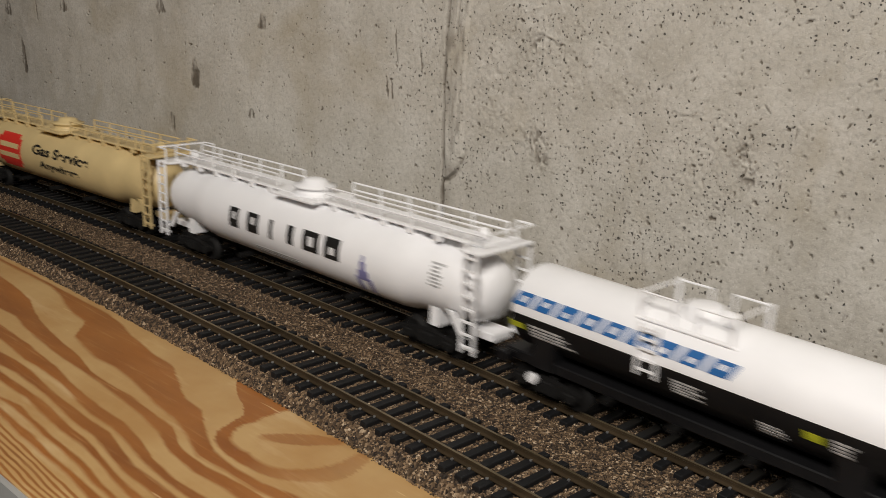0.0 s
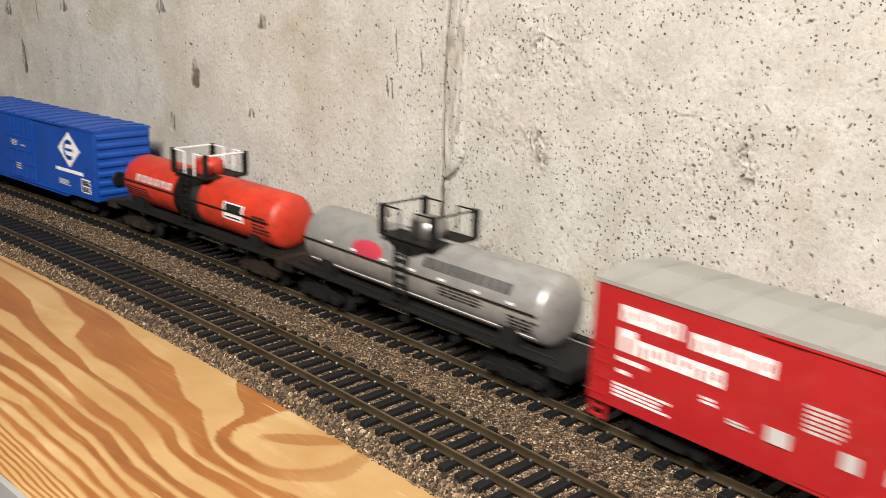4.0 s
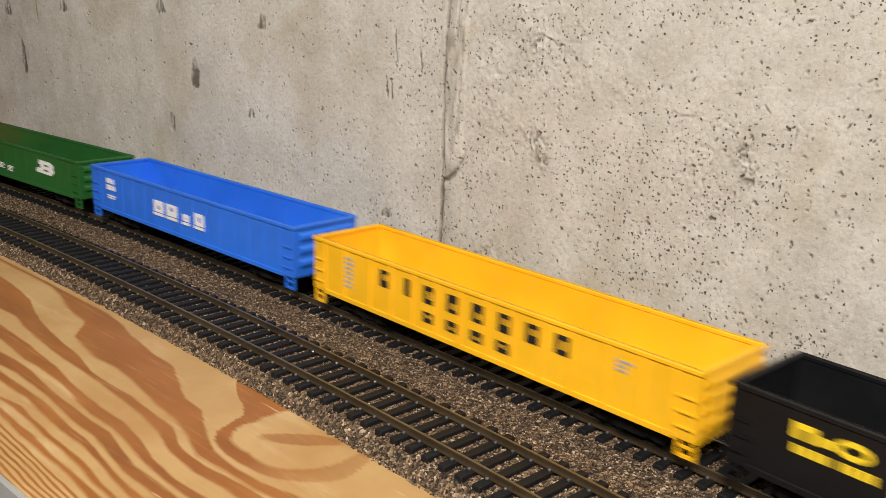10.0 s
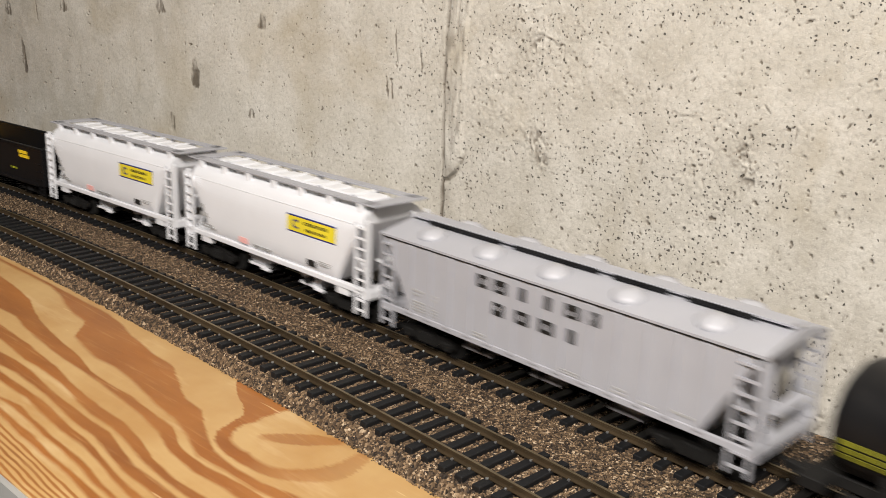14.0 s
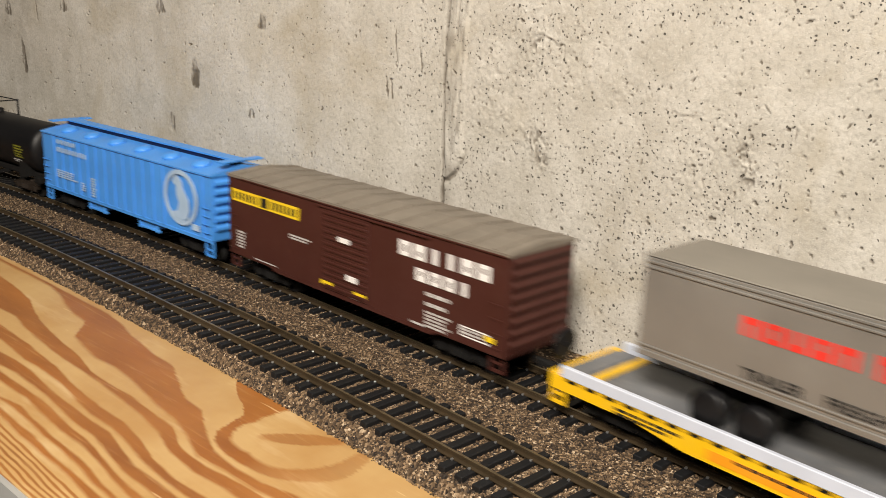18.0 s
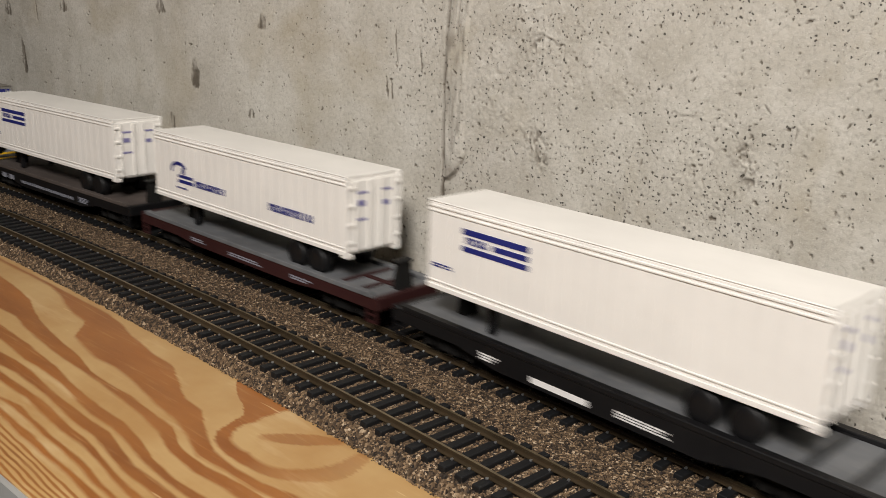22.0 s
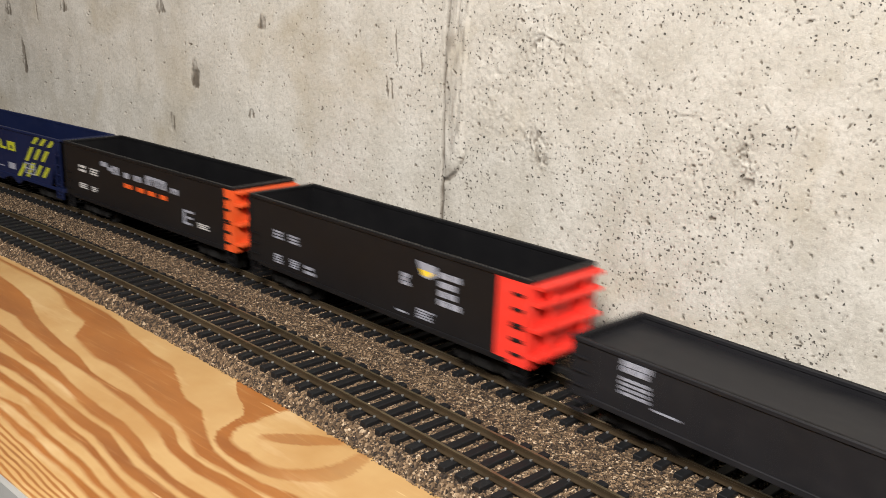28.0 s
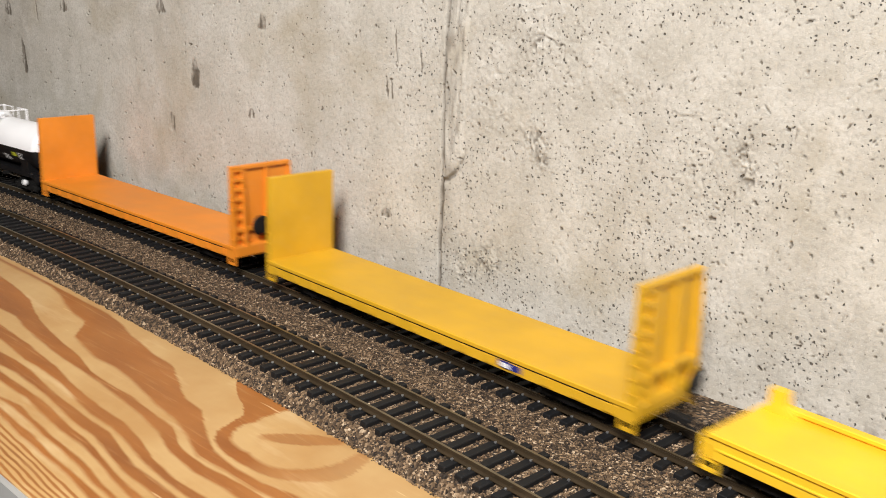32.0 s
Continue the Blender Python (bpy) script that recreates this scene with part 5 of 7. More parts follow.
for i in range(13):
    shared("brown_rib", "door_rib", lambda: box(bmesh.new(), -12.8, 12.4, -18.5, -17.9, -0.55, 0.55, 0.2), BROWN, door, at(0, 0, 14.4 + i * 2.5))
part("door_track", box(bmesh.new(), -16, 44, -18.5, -17.3, 46.2, 47, 0.15), BROWN, car)
part("door_track", box(bmesh.new(), -70, 79, -18.0, -17.3, 47.4, 48.0, 0.1), BROWN, car)
decal(car, "yellow_sign", YELLOW_INK, [(-76, 37.2, -29, 42.6)], label="yellow name panel with dark bars")
decal(car, "sign_bars", BLACK_INK, blocks(-75, 38.2, -57, 41.6, 7, 0.45, 0) + [(-55, 37.8, -50, 42.0)] + blocks(-48.5, 38.2, -30, 41.6, 7, 0.45, 0), depth=0.2)
decal(car, "letter_block", WHITE_INK, blocks(28.3, 37.2, 72.5, 42.8, 6, 0.26, 0.36, "dqiiqp"))
decal(car, "letter_block", WHITE_INK, blocks(37, 29.4, 64, 34.2, 4, 0.26, 0.36, "pddi"))
decal(car, "data_print", PALE_INK, lines(-35, 28.2, -20.3, 30.6, 2, 31) + lines(43, 24.4, 55.3, 26.8, 1, 32) + lines(43, 20.6, 55.3, 23, 1, 33) + lines(43, 12.8, 55, 19.4, 5, 34) + lines(-72.6, 15.8, -66.3, 24, 6, 35) + [(-60, 13.2, -45, 13.6), (3, 12.6, 10, 13.2), (36, 12.6, 42, 13.4)])
decal(car, "small_plate", WHITE_INK, [(-3.3, 34.4, 3, 36.4), (1.6, 19.6, 7.4, 22)], -18.5)
decal(car, "yellow_mark", YELLOW_INK, [(-14.2, 14.3, -7.1, 16.0), (5.5, 14.3, 12.1, 16.0), (71, 16.6, 74.8, 18.4)], -18.05)
decal(car, "data_panel", WHITE_INK, [(59.5, 15.0, 72.3, 15.4), (59.5, 18.4, 72.3, 18.8), (59.5, 15.4, 59.9, 18.4), (71.9, 15.4, 72.3, 18.4)])
decal(car, "data_panel_bars", PALE_INK, lines(60.4, 15.8, 71.4, 18.2, 2, 36))

PALE_ROOF = paint("pale_grey_roof", (0.40, 0.40, 0.42), 0.6, vary=0.10, dust=0.15)
LIGHT_WHITE = paint("gloss_white_box", (0.85, 0.855, 0.88), 0.38, vary=0.02, dust=0.03)
car = box_car("white ribbed box car with louvred door and red bars", 3247, 80, 47.4, LIGHT_WHITE, PALE_ROOF, BLACK, sill_drop=(-50, 50, 1.2), roof_ribs=14, z0=11.6, ribs=7,
              posts=[-47 + 5.2 * i for i in range(6)] + [21 + 5.2 * i for i in range(5)])
door = part("door", box(bmesh.new(), -16.5, 15.5, -18.1, -17.3, 12.4, 46.2, 0.2), LIGHT_WHITE, car)
for i in range(17):
    shared("louvre", "louvre", lambda: prism(bmesh.new(), [(-18.0, -0.8), (-18.7, -0.5), (-18.0, 0.7)], -15.4, 14.4), LIGHT_WHITE, door, at(0, 0, 14.2 + i * 1.85))
part("door_track", box(bmesh.new(), -17, 48, -18.5, -17.3, 46.3, 47, 0.15), LIGHT_WHITE, car)
decal(car, "eave_line", BLACK_INK, [(-79, 47.1, -17, 47.35), (16, 47.1, 79, 47.35)], -17.9)
ring(car, "round_letter", BLACK_INK, -64, 38.6, 7.8, 8.2, 2.4, 40, 360, label="large black open ring emblem")
decal(car, "round_letter", BLACK_INK, [(-64.5, 37.4, -56.3, 39.6), (-58.7, 32.5, -56.3, 37.6)])
decal(car, "red_bar", RED_INK, [(-72.6, 25.4, -47.8, 28.8)], label="red painted bar")
decal(car, "red_bar", RED_INK, [(48.4, 25.4, 72.7, 28.8)], label="red painted bar")
decal(car, "data_print", GREY_INK, lines(-72.6, 15.6, -66, 24.4, 5, 41) + lines(-63, 15.6, -57, 24.4, 5, 42) + lines(-54, 15.6, -48.3, 24.4, 5, 43) + lines(47.3, 15, 54, 19.8, 5, 44))
decal(car, "letter_block", BLACK_INK, blocks(49, 34.6, 66, 37.2, 8, 0.3, 0) + blocks(49, 31, 64, 33.4, 8, 0.3, 0))
decal(car, "data_panel", BLACK_INK, [(66.3, 16.6, 72.8, 19.4)])
grabs(car, LIGHT_WHITE, (-76, 76), (14.5, 18, 21.5, 25), 5.4)

DOOR_SILVER = paint("door_silver_paint", (0.34, 0.33, 0.325), 0.42, 0.2, vary=0.10)
SOOT = paint("dark_olive_black_paint", (0.0042, 0.004, 0.0033), 0.62, dust=0.03)
car = box_car("black box car with silver door and yellow lettering", 3420, 81, 52.0, SOOT, sill_drop=(-40, 40, 1.5), roof_ribs=12, z0=11.2, ribs=8)
door = part("door", box(bmesh.new(), -18, 15.6, -18.2, -17.3, 13.4, 50.4, 0.2), DOOR_SILVER, car, "silver sliding door")
for x in (-13.5, -7.5, -1.2, 5.1, 11.4):
    shared("silver_rib", "door_rib", lambda: box(bmesh.new(), -1.3, 1.3, -18.9, -18.1, 14, 50, 0.3), DOOR_SILVER, door, at(x, 0, 0))
for z in (22, 28.5, 38.5):
    shared("silver_bar", "door_bar", lambda: box(bmesh.new(), -17.6, 15.2, -19.1, -18.1, -0.5, 0.5, 0.15), DOOR_SILVER, door, at(0, 0, z))
decal(car, "door_print", BLACK_INK, [(-16.5, 32, -13.6, 36.6), (-10.4, 32, -6.5, 36.6), (4.6, 31, 8.4, 34)], -18.95)
decal(car, "letter_block", OLIVE_INK, blocks(-72.2, 43, -68.4, 47.2, 1, 0, 0.33) + blocks(-67.6, 43, -53.7, 45.6, 6, 0.3, 0))
decal(car, "letter_block", OLIVE_INK, blocks(-63.1, 34.2, -58.6, 38.6, 1, 0, 0.33) + blocks(-58, 34.2, -39.2, 36.8, 8, 0.3, 0))
decal(car, "letter_block", OLIVE_INK, blocks(-54.1, 26.6, -50.4, 30.8, 1, 0, 0.33) + blocks(-50, 26.6, -40.1, 28.8, 4, 0.3, 0))
shape(car, "star_emblem", OLIVE_INK, [(-36, 46), (-33, 44.4), (-31, 46.2), (-29, 44.4), (-26.4, 46), (-29, 42.5), (-27.5, 40.7), (-31, 41.8), (-34.6, 40.7), (-33, 42.5)])
decal(car, "data_print", OLIVE_INK, lines(-71, 20, -57.1, 25.8, 4, 51) + lines(-71.4, 14, -53.8, 17.4, 3, 52) + [(-40, 21.2, -35.2, 24.4)] + lines(39.7, 17.4, 55, 22.6, 4, 53))
EM = [(49.5, 35), (67.5, 33.6), (71.7, 46.0), (52.5, 47.2)]
shape(car, "panel_emblem", OLIVE_INK, EM, label="leaning yellow emblem")
shape(car, "panel_emblem", SOOT, [(51.0, 36.0), (66.7, 34.8), (70.0, 45.0), (53.4, 46.1)], depth=0.2)
decal(car, "panel_emblem", OLIVE_INK, [(55, 41.0, 67, 44.2), (53.5, 39, 67.5, 39.9), (53.0, 37.4, 67.0, 38.3), (52.6, 35.9, 66.2, 36.7)], depth=0.26)
decal(car, "data_panel", FADED_INK, [(64, 15, 71.2, 23.6)])
decal(car, "data_panel_bars", BLACK_INK, lines(64.6, 15.4, 70.6, 23.2, 6, 54), depth=0.2)


# ---- gondolas ----
def gondola(label, centre, hl, z_top, mat, z0=10.6, floor=14.0, posts=(), rim_mat=None, ribs=3, post_out=0.35, end_mat=None):
    car = thing("gondola_car", label, "model train car", "cars of the model train")
    end_mat = end_mat or mat
    for s in (-1, 1):
        part("side", box(bmesh.new(), -hl, hl, s * 17.3, s * 16.3, z0, z_top, 0.15), mat, car)
        part("top_rail", box(bmesh.new(), -hl - 0.3, hl + 0.3, s * 17.9, s * 16.0, z_top - 1.6, z_top, 0.3), rim_mat or mat, car)
        part("side_sill", box(bmesh.new(), -hl + 7, hl - 7, s * 17.75, s * 16.8, z0 - 0.6, z0 + 1.4, 0.2), mat, car)
        part("end", box(bmesh.new(), s * (hl - 1.0), s * hl, -16.3, 16.3, z0, z_top - 1.0, 0.15), end_mat, car)
        part("top_rail", box(bmesh.new(), s * (hl - 1.4), s * (hl + 0.5), -16.0, 16.0, z_top - 1.6, z_top - 0.1, 0.25), rim_mat or end_mat, car)
    part("floor", box(bmesh.new(), -hl + 0.8, hl - 0.8, -16.4, 16.4, z0 + 0.4, floor), mat, car)
    if ribs:
        end_ribs(car, end_mat, hl, z0 + 3, z_top - 2.2, ribs, 14.5, 1.0)
    side_posts(car, mat, posts, z0 + 1.4, z_top - 1.6, 1.5, post_out, 17.3)
    for s in (-1, 1):
        for i in range(3):
            for y in (-1, 1):
                shared(("gon_step", mat.name), "corner_step", lambda: box(bmesh.new(), -2.9, 2.9, -0.75, 0.2, -0.25, 0.25), mat, car, at(s * (hl - 4), y * 17.3, z0 + 4 + i * 4.6, 0, 0, 0 if y < 0 else 180))
    steps(car, mat, hl, 5.2, z0 + 1, 17.2, 5.0)
    running_gear(car, hl, hl * 0.71)
    couple(car, centre, hl * 0.71)
    return car


BRIGHT_RED = paint("bright_red_paint", (0.47, 0.007, 0.018), 0.40)
car = gondola("bright red gondola car with white block lettering", 681, 84.5, 32.8, BRIGHT_RED, posts=[-74 + i * 11.4 for i in range(14)], post_out=0.22)
decal(car, "data_print", WHITE_INK, lines(-68.3, 22.4, -60, 25.6, 1, 61, 0.7) + lines(-57, 22, -49.2, 25, 1, 62, 0.7) + lines(-68.3, 18.2, -60, 21.4, 1, 63, 0.7) + lines(-57, 18, -50, 20.8, 1, 64, 0.7) + lines(-47.5, 14.2, -29.3, 18.6, 4, 65), -17.6)
decal(car, "letter_block", WHITE_INK, blocks(-23.7, 17.2, -19.0, 26.2, 1, 0.05, 0.36) + blocks(-18.8, 17.2, -13.8, 23.6, 1, 0.1, 0.36), -17.6)
for k, (x0, x1, a, b) in enumerate(((-11.6, -7.6, 17.4, 22.5), (-6.8, -3.2, 17.4, 25.6), (-0.2, 2.2, 17.4, 25.0), (3.0, 8.0, 17.4, 22.8), (10.1, 15.2, 15.8, 23.2), (15.9, 20.7, 17.4, 24.6), (21.9, 26.4, 17.4, 22.8), (27.0, 31.7, 17.4, 22.8))):
    decal(car, "letter_block", WHITE_INK, blocks(x0, a, x1, b, 1, 0.0, 0.40, "pipqqipp"[k]), -17.6)
decal(car, "emblem_panel", WHITE_INK, [(44.7, 19.2, 54.5, 25.0)], -17.6, label="white-framed dark emblem")
decal(car, "emblem_panel", BLACK_INK, [(45.6, 22.6, 53.6, 24.4), (45.6, 19.8, 53.6, 21.2)], -17.6, 0.2)
decal(car, "data_print", PALE_INK, lines(67.3, 16.6, 73.2, 18, 1, 66), -17.6)

GREEN = paint("leaf_green_paint", (0.018, 0.108, 0.022), 0.44)
car = gondola("green gondola car with white angular emblem", 860.5, 82.5, 32.3, GREEN, posts=[-72 + i * 12 for i in range(13)], post_out=0.12)
decal(car, "letter_block", WHITE_INK, blocks(-65.4, 25.6, -53, 28.2, 4, 0.34, 0.34) + blocks(-50.5, 25.6, -38, 28.2, 4, 0.34, 0.34) + blocks(-65.4, 21.8, -53, 24.2, 4, 0.34, 0.34) + blocks(-50.5, 21.8, -41, 24.2, 3, 0.34, 0.34), -17.5)
decal(car, "data_print", WHITE_INK, lines(-54.6, 17.6, -48, 19.4, 1, 71) + lines(-62, 14.2, -42.4, 16.8, 3, 72) + lines(-20.3, 15, -14.5, 19, 4, 73) + lines(-10.2, 15.4, -2.1, 19, 4, 74) + lines(2.1, 14.8, 8.8, 18.4, 4, 75), -17.5)
shape(car, "angular_emblem", WHITE_INK, [(40.5, 27.3), (52, 27.0), (55.8, 25.2), (55.0, 23.4), (56.0, 21.6), (53.5, 19.4), (36.4, 19.8), (37.6, 22.4), (41.0, 22.4), (42.0, 24.6), (39.4, 24.8)], -17.5, label="white angular emblem")
shape(car, "angular_emblem", GREEN, [(46.2, 25.2), (50.4, 25.0), (51.0, 24.2), (46.0, 24.3)], -17.5, 0.2)
shape(car, "angular_emblem", GREEN, [(45.4, 22.4), (50.4, 22.2), (49.8, 21.2), (45.0, 21.4)], -17.5, 0.2)

SKY = paint("bright_blue_paint", (0.022, 0.150, 0.70), 0.40)
car = gondola("bright blue gondola car with white lettering", 1042, 84, 33.2, SKY, posts=[-74 + i * 10.6 for i in range(15)], post_out=0.3)
decal(car, "data_print", WHITE_INK, lines(-67.6, 25.6, -58.5, 28.8, 1, 81, 0.8) + lines(-67.6, 22.0, -57.7, 25.2, 1, 82, 0.8) + lines(-67.2, 17.4, -58.6, 19.8, 2, 83), -17.7)
for x0, x1, shape_ in ((-22.0, -14.0, "q"), (-11.0, -2.2, "p"), (3.0, 8.0, "q"), (12.8, 20.0, "d")):
    decal(car, "letter_block", WHITE_INK, blocks(x0, 19.4, x1, 25.2 if x1 - x0 > 6 else 22.8, 1, 0.0, 0.36, shape_) + [(x0 - 0.8, 17.6, x1, 18.8)], -17.7)

YELLOW = paint("warm_yellow_paint", (0.82, 0.44, 0.012), 0.40)
car = gondola("yellow gondola car with ribbed sides and black lettering", 1223.5, 84.5, 32.7, YELLOW, posts=[-77.5 + i * 11.6 for i in range(2)] + [-50.5 + i * 11.55 for i in range(9)] + [54, 66, 76], post_out=0.8, ribs=4)
for i in range(8):
    x = -41.8 + i * 11.5
    decal(car, "letter_block", BLACK_INK, blocks(x - 3.2, 22, x + 3.0, 28.6, 1, 0, 0.36, "pidqqppd"[i]), -17.35)
for i in range(4):
    x = -19.2 + i * 11.4
    decal(car, "letter_block", BLACK_INK, blocks(x - 2.8, 14.8, x + 2.8, 18.8, 1, 0, 0.36, "pqqp"[i]), -17.35)
decal(car, "data_print", GREY_INK, lines(-66.2, 15.8, -59.2, 29, 7, 91) + lines(57.5, 23.6, 63.9, 28, 3, 92), -17.35)

JET = paint("satin_black_paint", (0.0065, 0.0065, 0.0074), 0.42, dust=0.04)
car = gondola("black gondola car with yellow round emblem", 1402, 84, 33.6, JET, posts=(), rim_mat=BLACK)
decal(car, "letter_block", YELLOW_INK, blocks(-66.9, 24.6, -61, 29, 1, 0, 0.36) + [(-60, 25, -57, 27.4)], -17.5)
ring(car, "letter_block", YELLOW_INK, -52.2, 26.8, 4.2, 2.5, 1.4, y=-17.5)
decal(car, "letter_block", YELLOW_INK, blocks(-66.6, 20.6, -57, 23, 4, 0.25, 0) + blocks(-55, 20.6, -46.2, 23, 4, 0.25, 0), -17.5)
decal(car, "data_print", LIME_INK, lines(-42.5, 16.8, -36.8, 22, 4, 101) + lines(-31.5, 16.6, -23.7, 22, 4, 102) + lines(-21.7, 21.6, -16.8, 22.4, 1, 103), -17.5)
ring(car, "round_emblem", YELLOW_INK, 5.8, 24.4, 6.0, 3.9, 2.4, 45, 315, -17.5, label="yellow open ring emblem")
decal(car, "yellow_mark", YELLOW_INK, [(57.6, 28.0, 67.5, 29.8), (58.6, 25.6, 69, 27.4)], -17.5)
decal(car, "data_print", LIME_INK, lines(47.8, 17.2, 55.1, 18.4, 2, 104), -17.5)

# dark gondola with a flat cover
DIM = paint("dusty_black_paint", (0.009, 0.009, 0.011), 0.55, dust=0.10)
car = gondola("dusty black gondola car with white print, filled to below the rim", 4098, 76, 30.0, DIM, posts=[-66 + i * 11 for i in range(13)], post_out=0.3, floor=26.8)
decal(car, "data_panel", FADED_INK, lines(-57.4, 24.2, -47.2, 28.2, 2, 111, 0.8) + lines(-57.4, 17, -47.4, 23, 4, 112), -17.6)
decal(car, "data_print", FADED_INK, [(-46.2, 16.0, -38.1, 16.5), (21.2, 16.0, 28.3, 16.6), (32.5, 16.2, 38.9, 16.8)] + lines(42.9, 18, 51, 19.4, 2, 113), -17.6)
decal(car, "emblem_panel", FADED_INK, [(30.2, 22.2, 42.6, 22.6), (30.2, 27.9, 42.6, 28.3), (30.2, 22.6, 30.7, 27.9), (42.1, 22.6, 42.6, 27.9), (31.2, 25.6, 41.6, 26.8), (31.4, 23.2, 41.2, 24.6)], -17.6, label="white-framed panel")


# black high-sided coal cars with orange ends
def decal_at(dx, car, name, mat, rects, *rest):
    return decal(car, name, mat, [(a + dx, b, c + dx, d) for a, b, c, d in rects], *rest)


def shape_at(dx, car, name, mat, pts, *rest, **kw):
    return shape(car, name, mat, [(x + dx, z) for x, z in pts], *rest, **kw)


def coal_car(label, centre, hl, end_mat, near=12.5):
    car = gondola(label, centre, hl, 42.6, JET, z0=12.0, floor=15, ribs=0)
    part("end_sheet", box(bmesh.new(), hl, hl + 0.5, -17.2, 17.2, 12.0, 40.9, 0.1), end_mat, car, "painted end of the car")
    for y in (-1, 1):
        part("corner_panel", box(bmesh.new(), hl - near, hl + 0.4, y * 17.0, y * 17.7, 12.0, 41.0, 0.1), end_mat, car)
        part("corner_panel", box(bmesh.new(), -hl - 0.3, -hl + 1.0, y * 17.0, y * 17.7, 12.0, 41.0, 0.1), JET, car)
    for z in (16, 25.5, 34.5, 40.4):
        part("end_shelf", box(bmesh.new(), hl + 0.4, hl + 4.0, -16.6, 16.6, z - 0.9, z + 0.5, 0.2), end_mat, car)
    for y in (-1, 1):
        for i in range(5):
            shared(("coal_rung", end_mat.name, hl), "rung", lambda: box(bmesh.new(), -2.4, 2.4, -0.6, 0.3, -0.35, 0.35), UNDER, car, at(hl - 4, y * 17.75, 16 + i * 5.2, 0, 0, 0 if y < 0 else 180))
        part("end_post", box(bmesh.new(), hl + 0.4, hl + 3.2, y * 9 - 0.8, y * 9 + 0.8, 13, 40, 0.2), end_mat, car)
    return car


END_ORANGE = paint("end_orange_paint", (0.66, 0.085, 0.018), 0.42)
END_RED = paint("end_red_paint", (0.72, 0.035, 0.022), 0.42)
car = coal_car("black high-sided coal car with orange end and white script", 3764.5, 76.5, END_ORANGE, 6.0)
decal_at(-2.0, car, "letter_block", FADED_INK, [(-35, 34.4, -29, 36.8), (-28, 33, -24, 34.8)] + blocks(-24, 31.8, -18, 36, 1, 0, 0.36) + blocks(-12.5, 31.6, -8, 34.4, 1, 0, 0) + blocks(-3, 31.6, 3.5, 34.4, 1, 0, 0.36) + blocks(8, 31.6, 13, 36.2, 1, 0, 0.4) + [(13, 35, 20, 36.2), (16, 31.6, 18, 35)] + blocks(20, 31.4, 25.4, 36, 1, 0, 0.4) + blocks(30, 31, 35.5, 33.6, 1, 0, 0.4), -17.5)
decal_at(-2.0, car, "orange_print", ORANGE_INK, blocks(-12.9, 26.4, -5, 28.6, 3, 0.3, 0) + blocks(-1, 26.4, 6, 28.6, 3, 0.3, 0) + blocks(9, 26.4, 16, 28.6, 3, 0.3, 0) + blocks(20, 26.4, 26, 28.6, 3, 0.3, 0), -17.5)
decal_at(-2.0, car, "data_print", PALE_INK, lines(-58.7, 27.2, -50.2, 31.8, 2, 121) + lines(-46.6, 27.4, -39, 31.4, 3, 122) + lines(-59, 18.2, -50, 21.4, 3, 123) + lines(-46, 18.2, -40.3, 21.2, 3, 124) + lines(51.7, 18, 59.6, 20.8, 3, 125), -17.5)
decal_at(-2.0, car, "data_panel", FADED_INK, [(39.7, 18, 41, 25), (41, 24, 47.6, 25), (41, 18, 45.6, 19), (42.6, 21, 46.6, 22)], -17.5)
car = coal_car("black high-sided coal car with red-orange end and white print", 3929.0, 76.0, END_RED, 13.0)
decal_at(-5.5, car, "data_print", FADED_INK, lines(-52.5, 26, -46.4, 30, 3, 131) + lines(-42.2, 26, -35.7, 30, 3, 132) + lines(-52.2, 15.2, -46.3, 19.4, 4, 133) + lines(-41.3, 15.4, -36.1, 19.4, 4, 134) + lines(-32, 15, -25.2, 19.2, 2, 135) + lines(22.1, 14.9, 29.2, 16, 1, 136) + lines(32.7, 15.2, 40.7, 19.2, 4, 137), -17.5)
decal_at(-5.5, car, "letter_block", FADED_INK, lines(42.8, 22.4, 52.8, 36, 4, 138, 0.62) + lines(24.1, 26, 28.4, 30.8, 3, 139, 0.8), -17.5)
shape_at(-5.5, car, "shield_emblem", FADED_INK, [(32.0, 37), (41.3, 36.6), (41.0, 33), (37.5, 31.2), (34.5, 31.6)], -17.5, label="white and orange shield emblem")
shape_at(-5.5, car, "shield_emblem", YELLOW_INK, [(33.6, 34.2), (39.9, 34.0), (37.4, 32.0), (35.0, 32.2)], -17.5, 0.2)

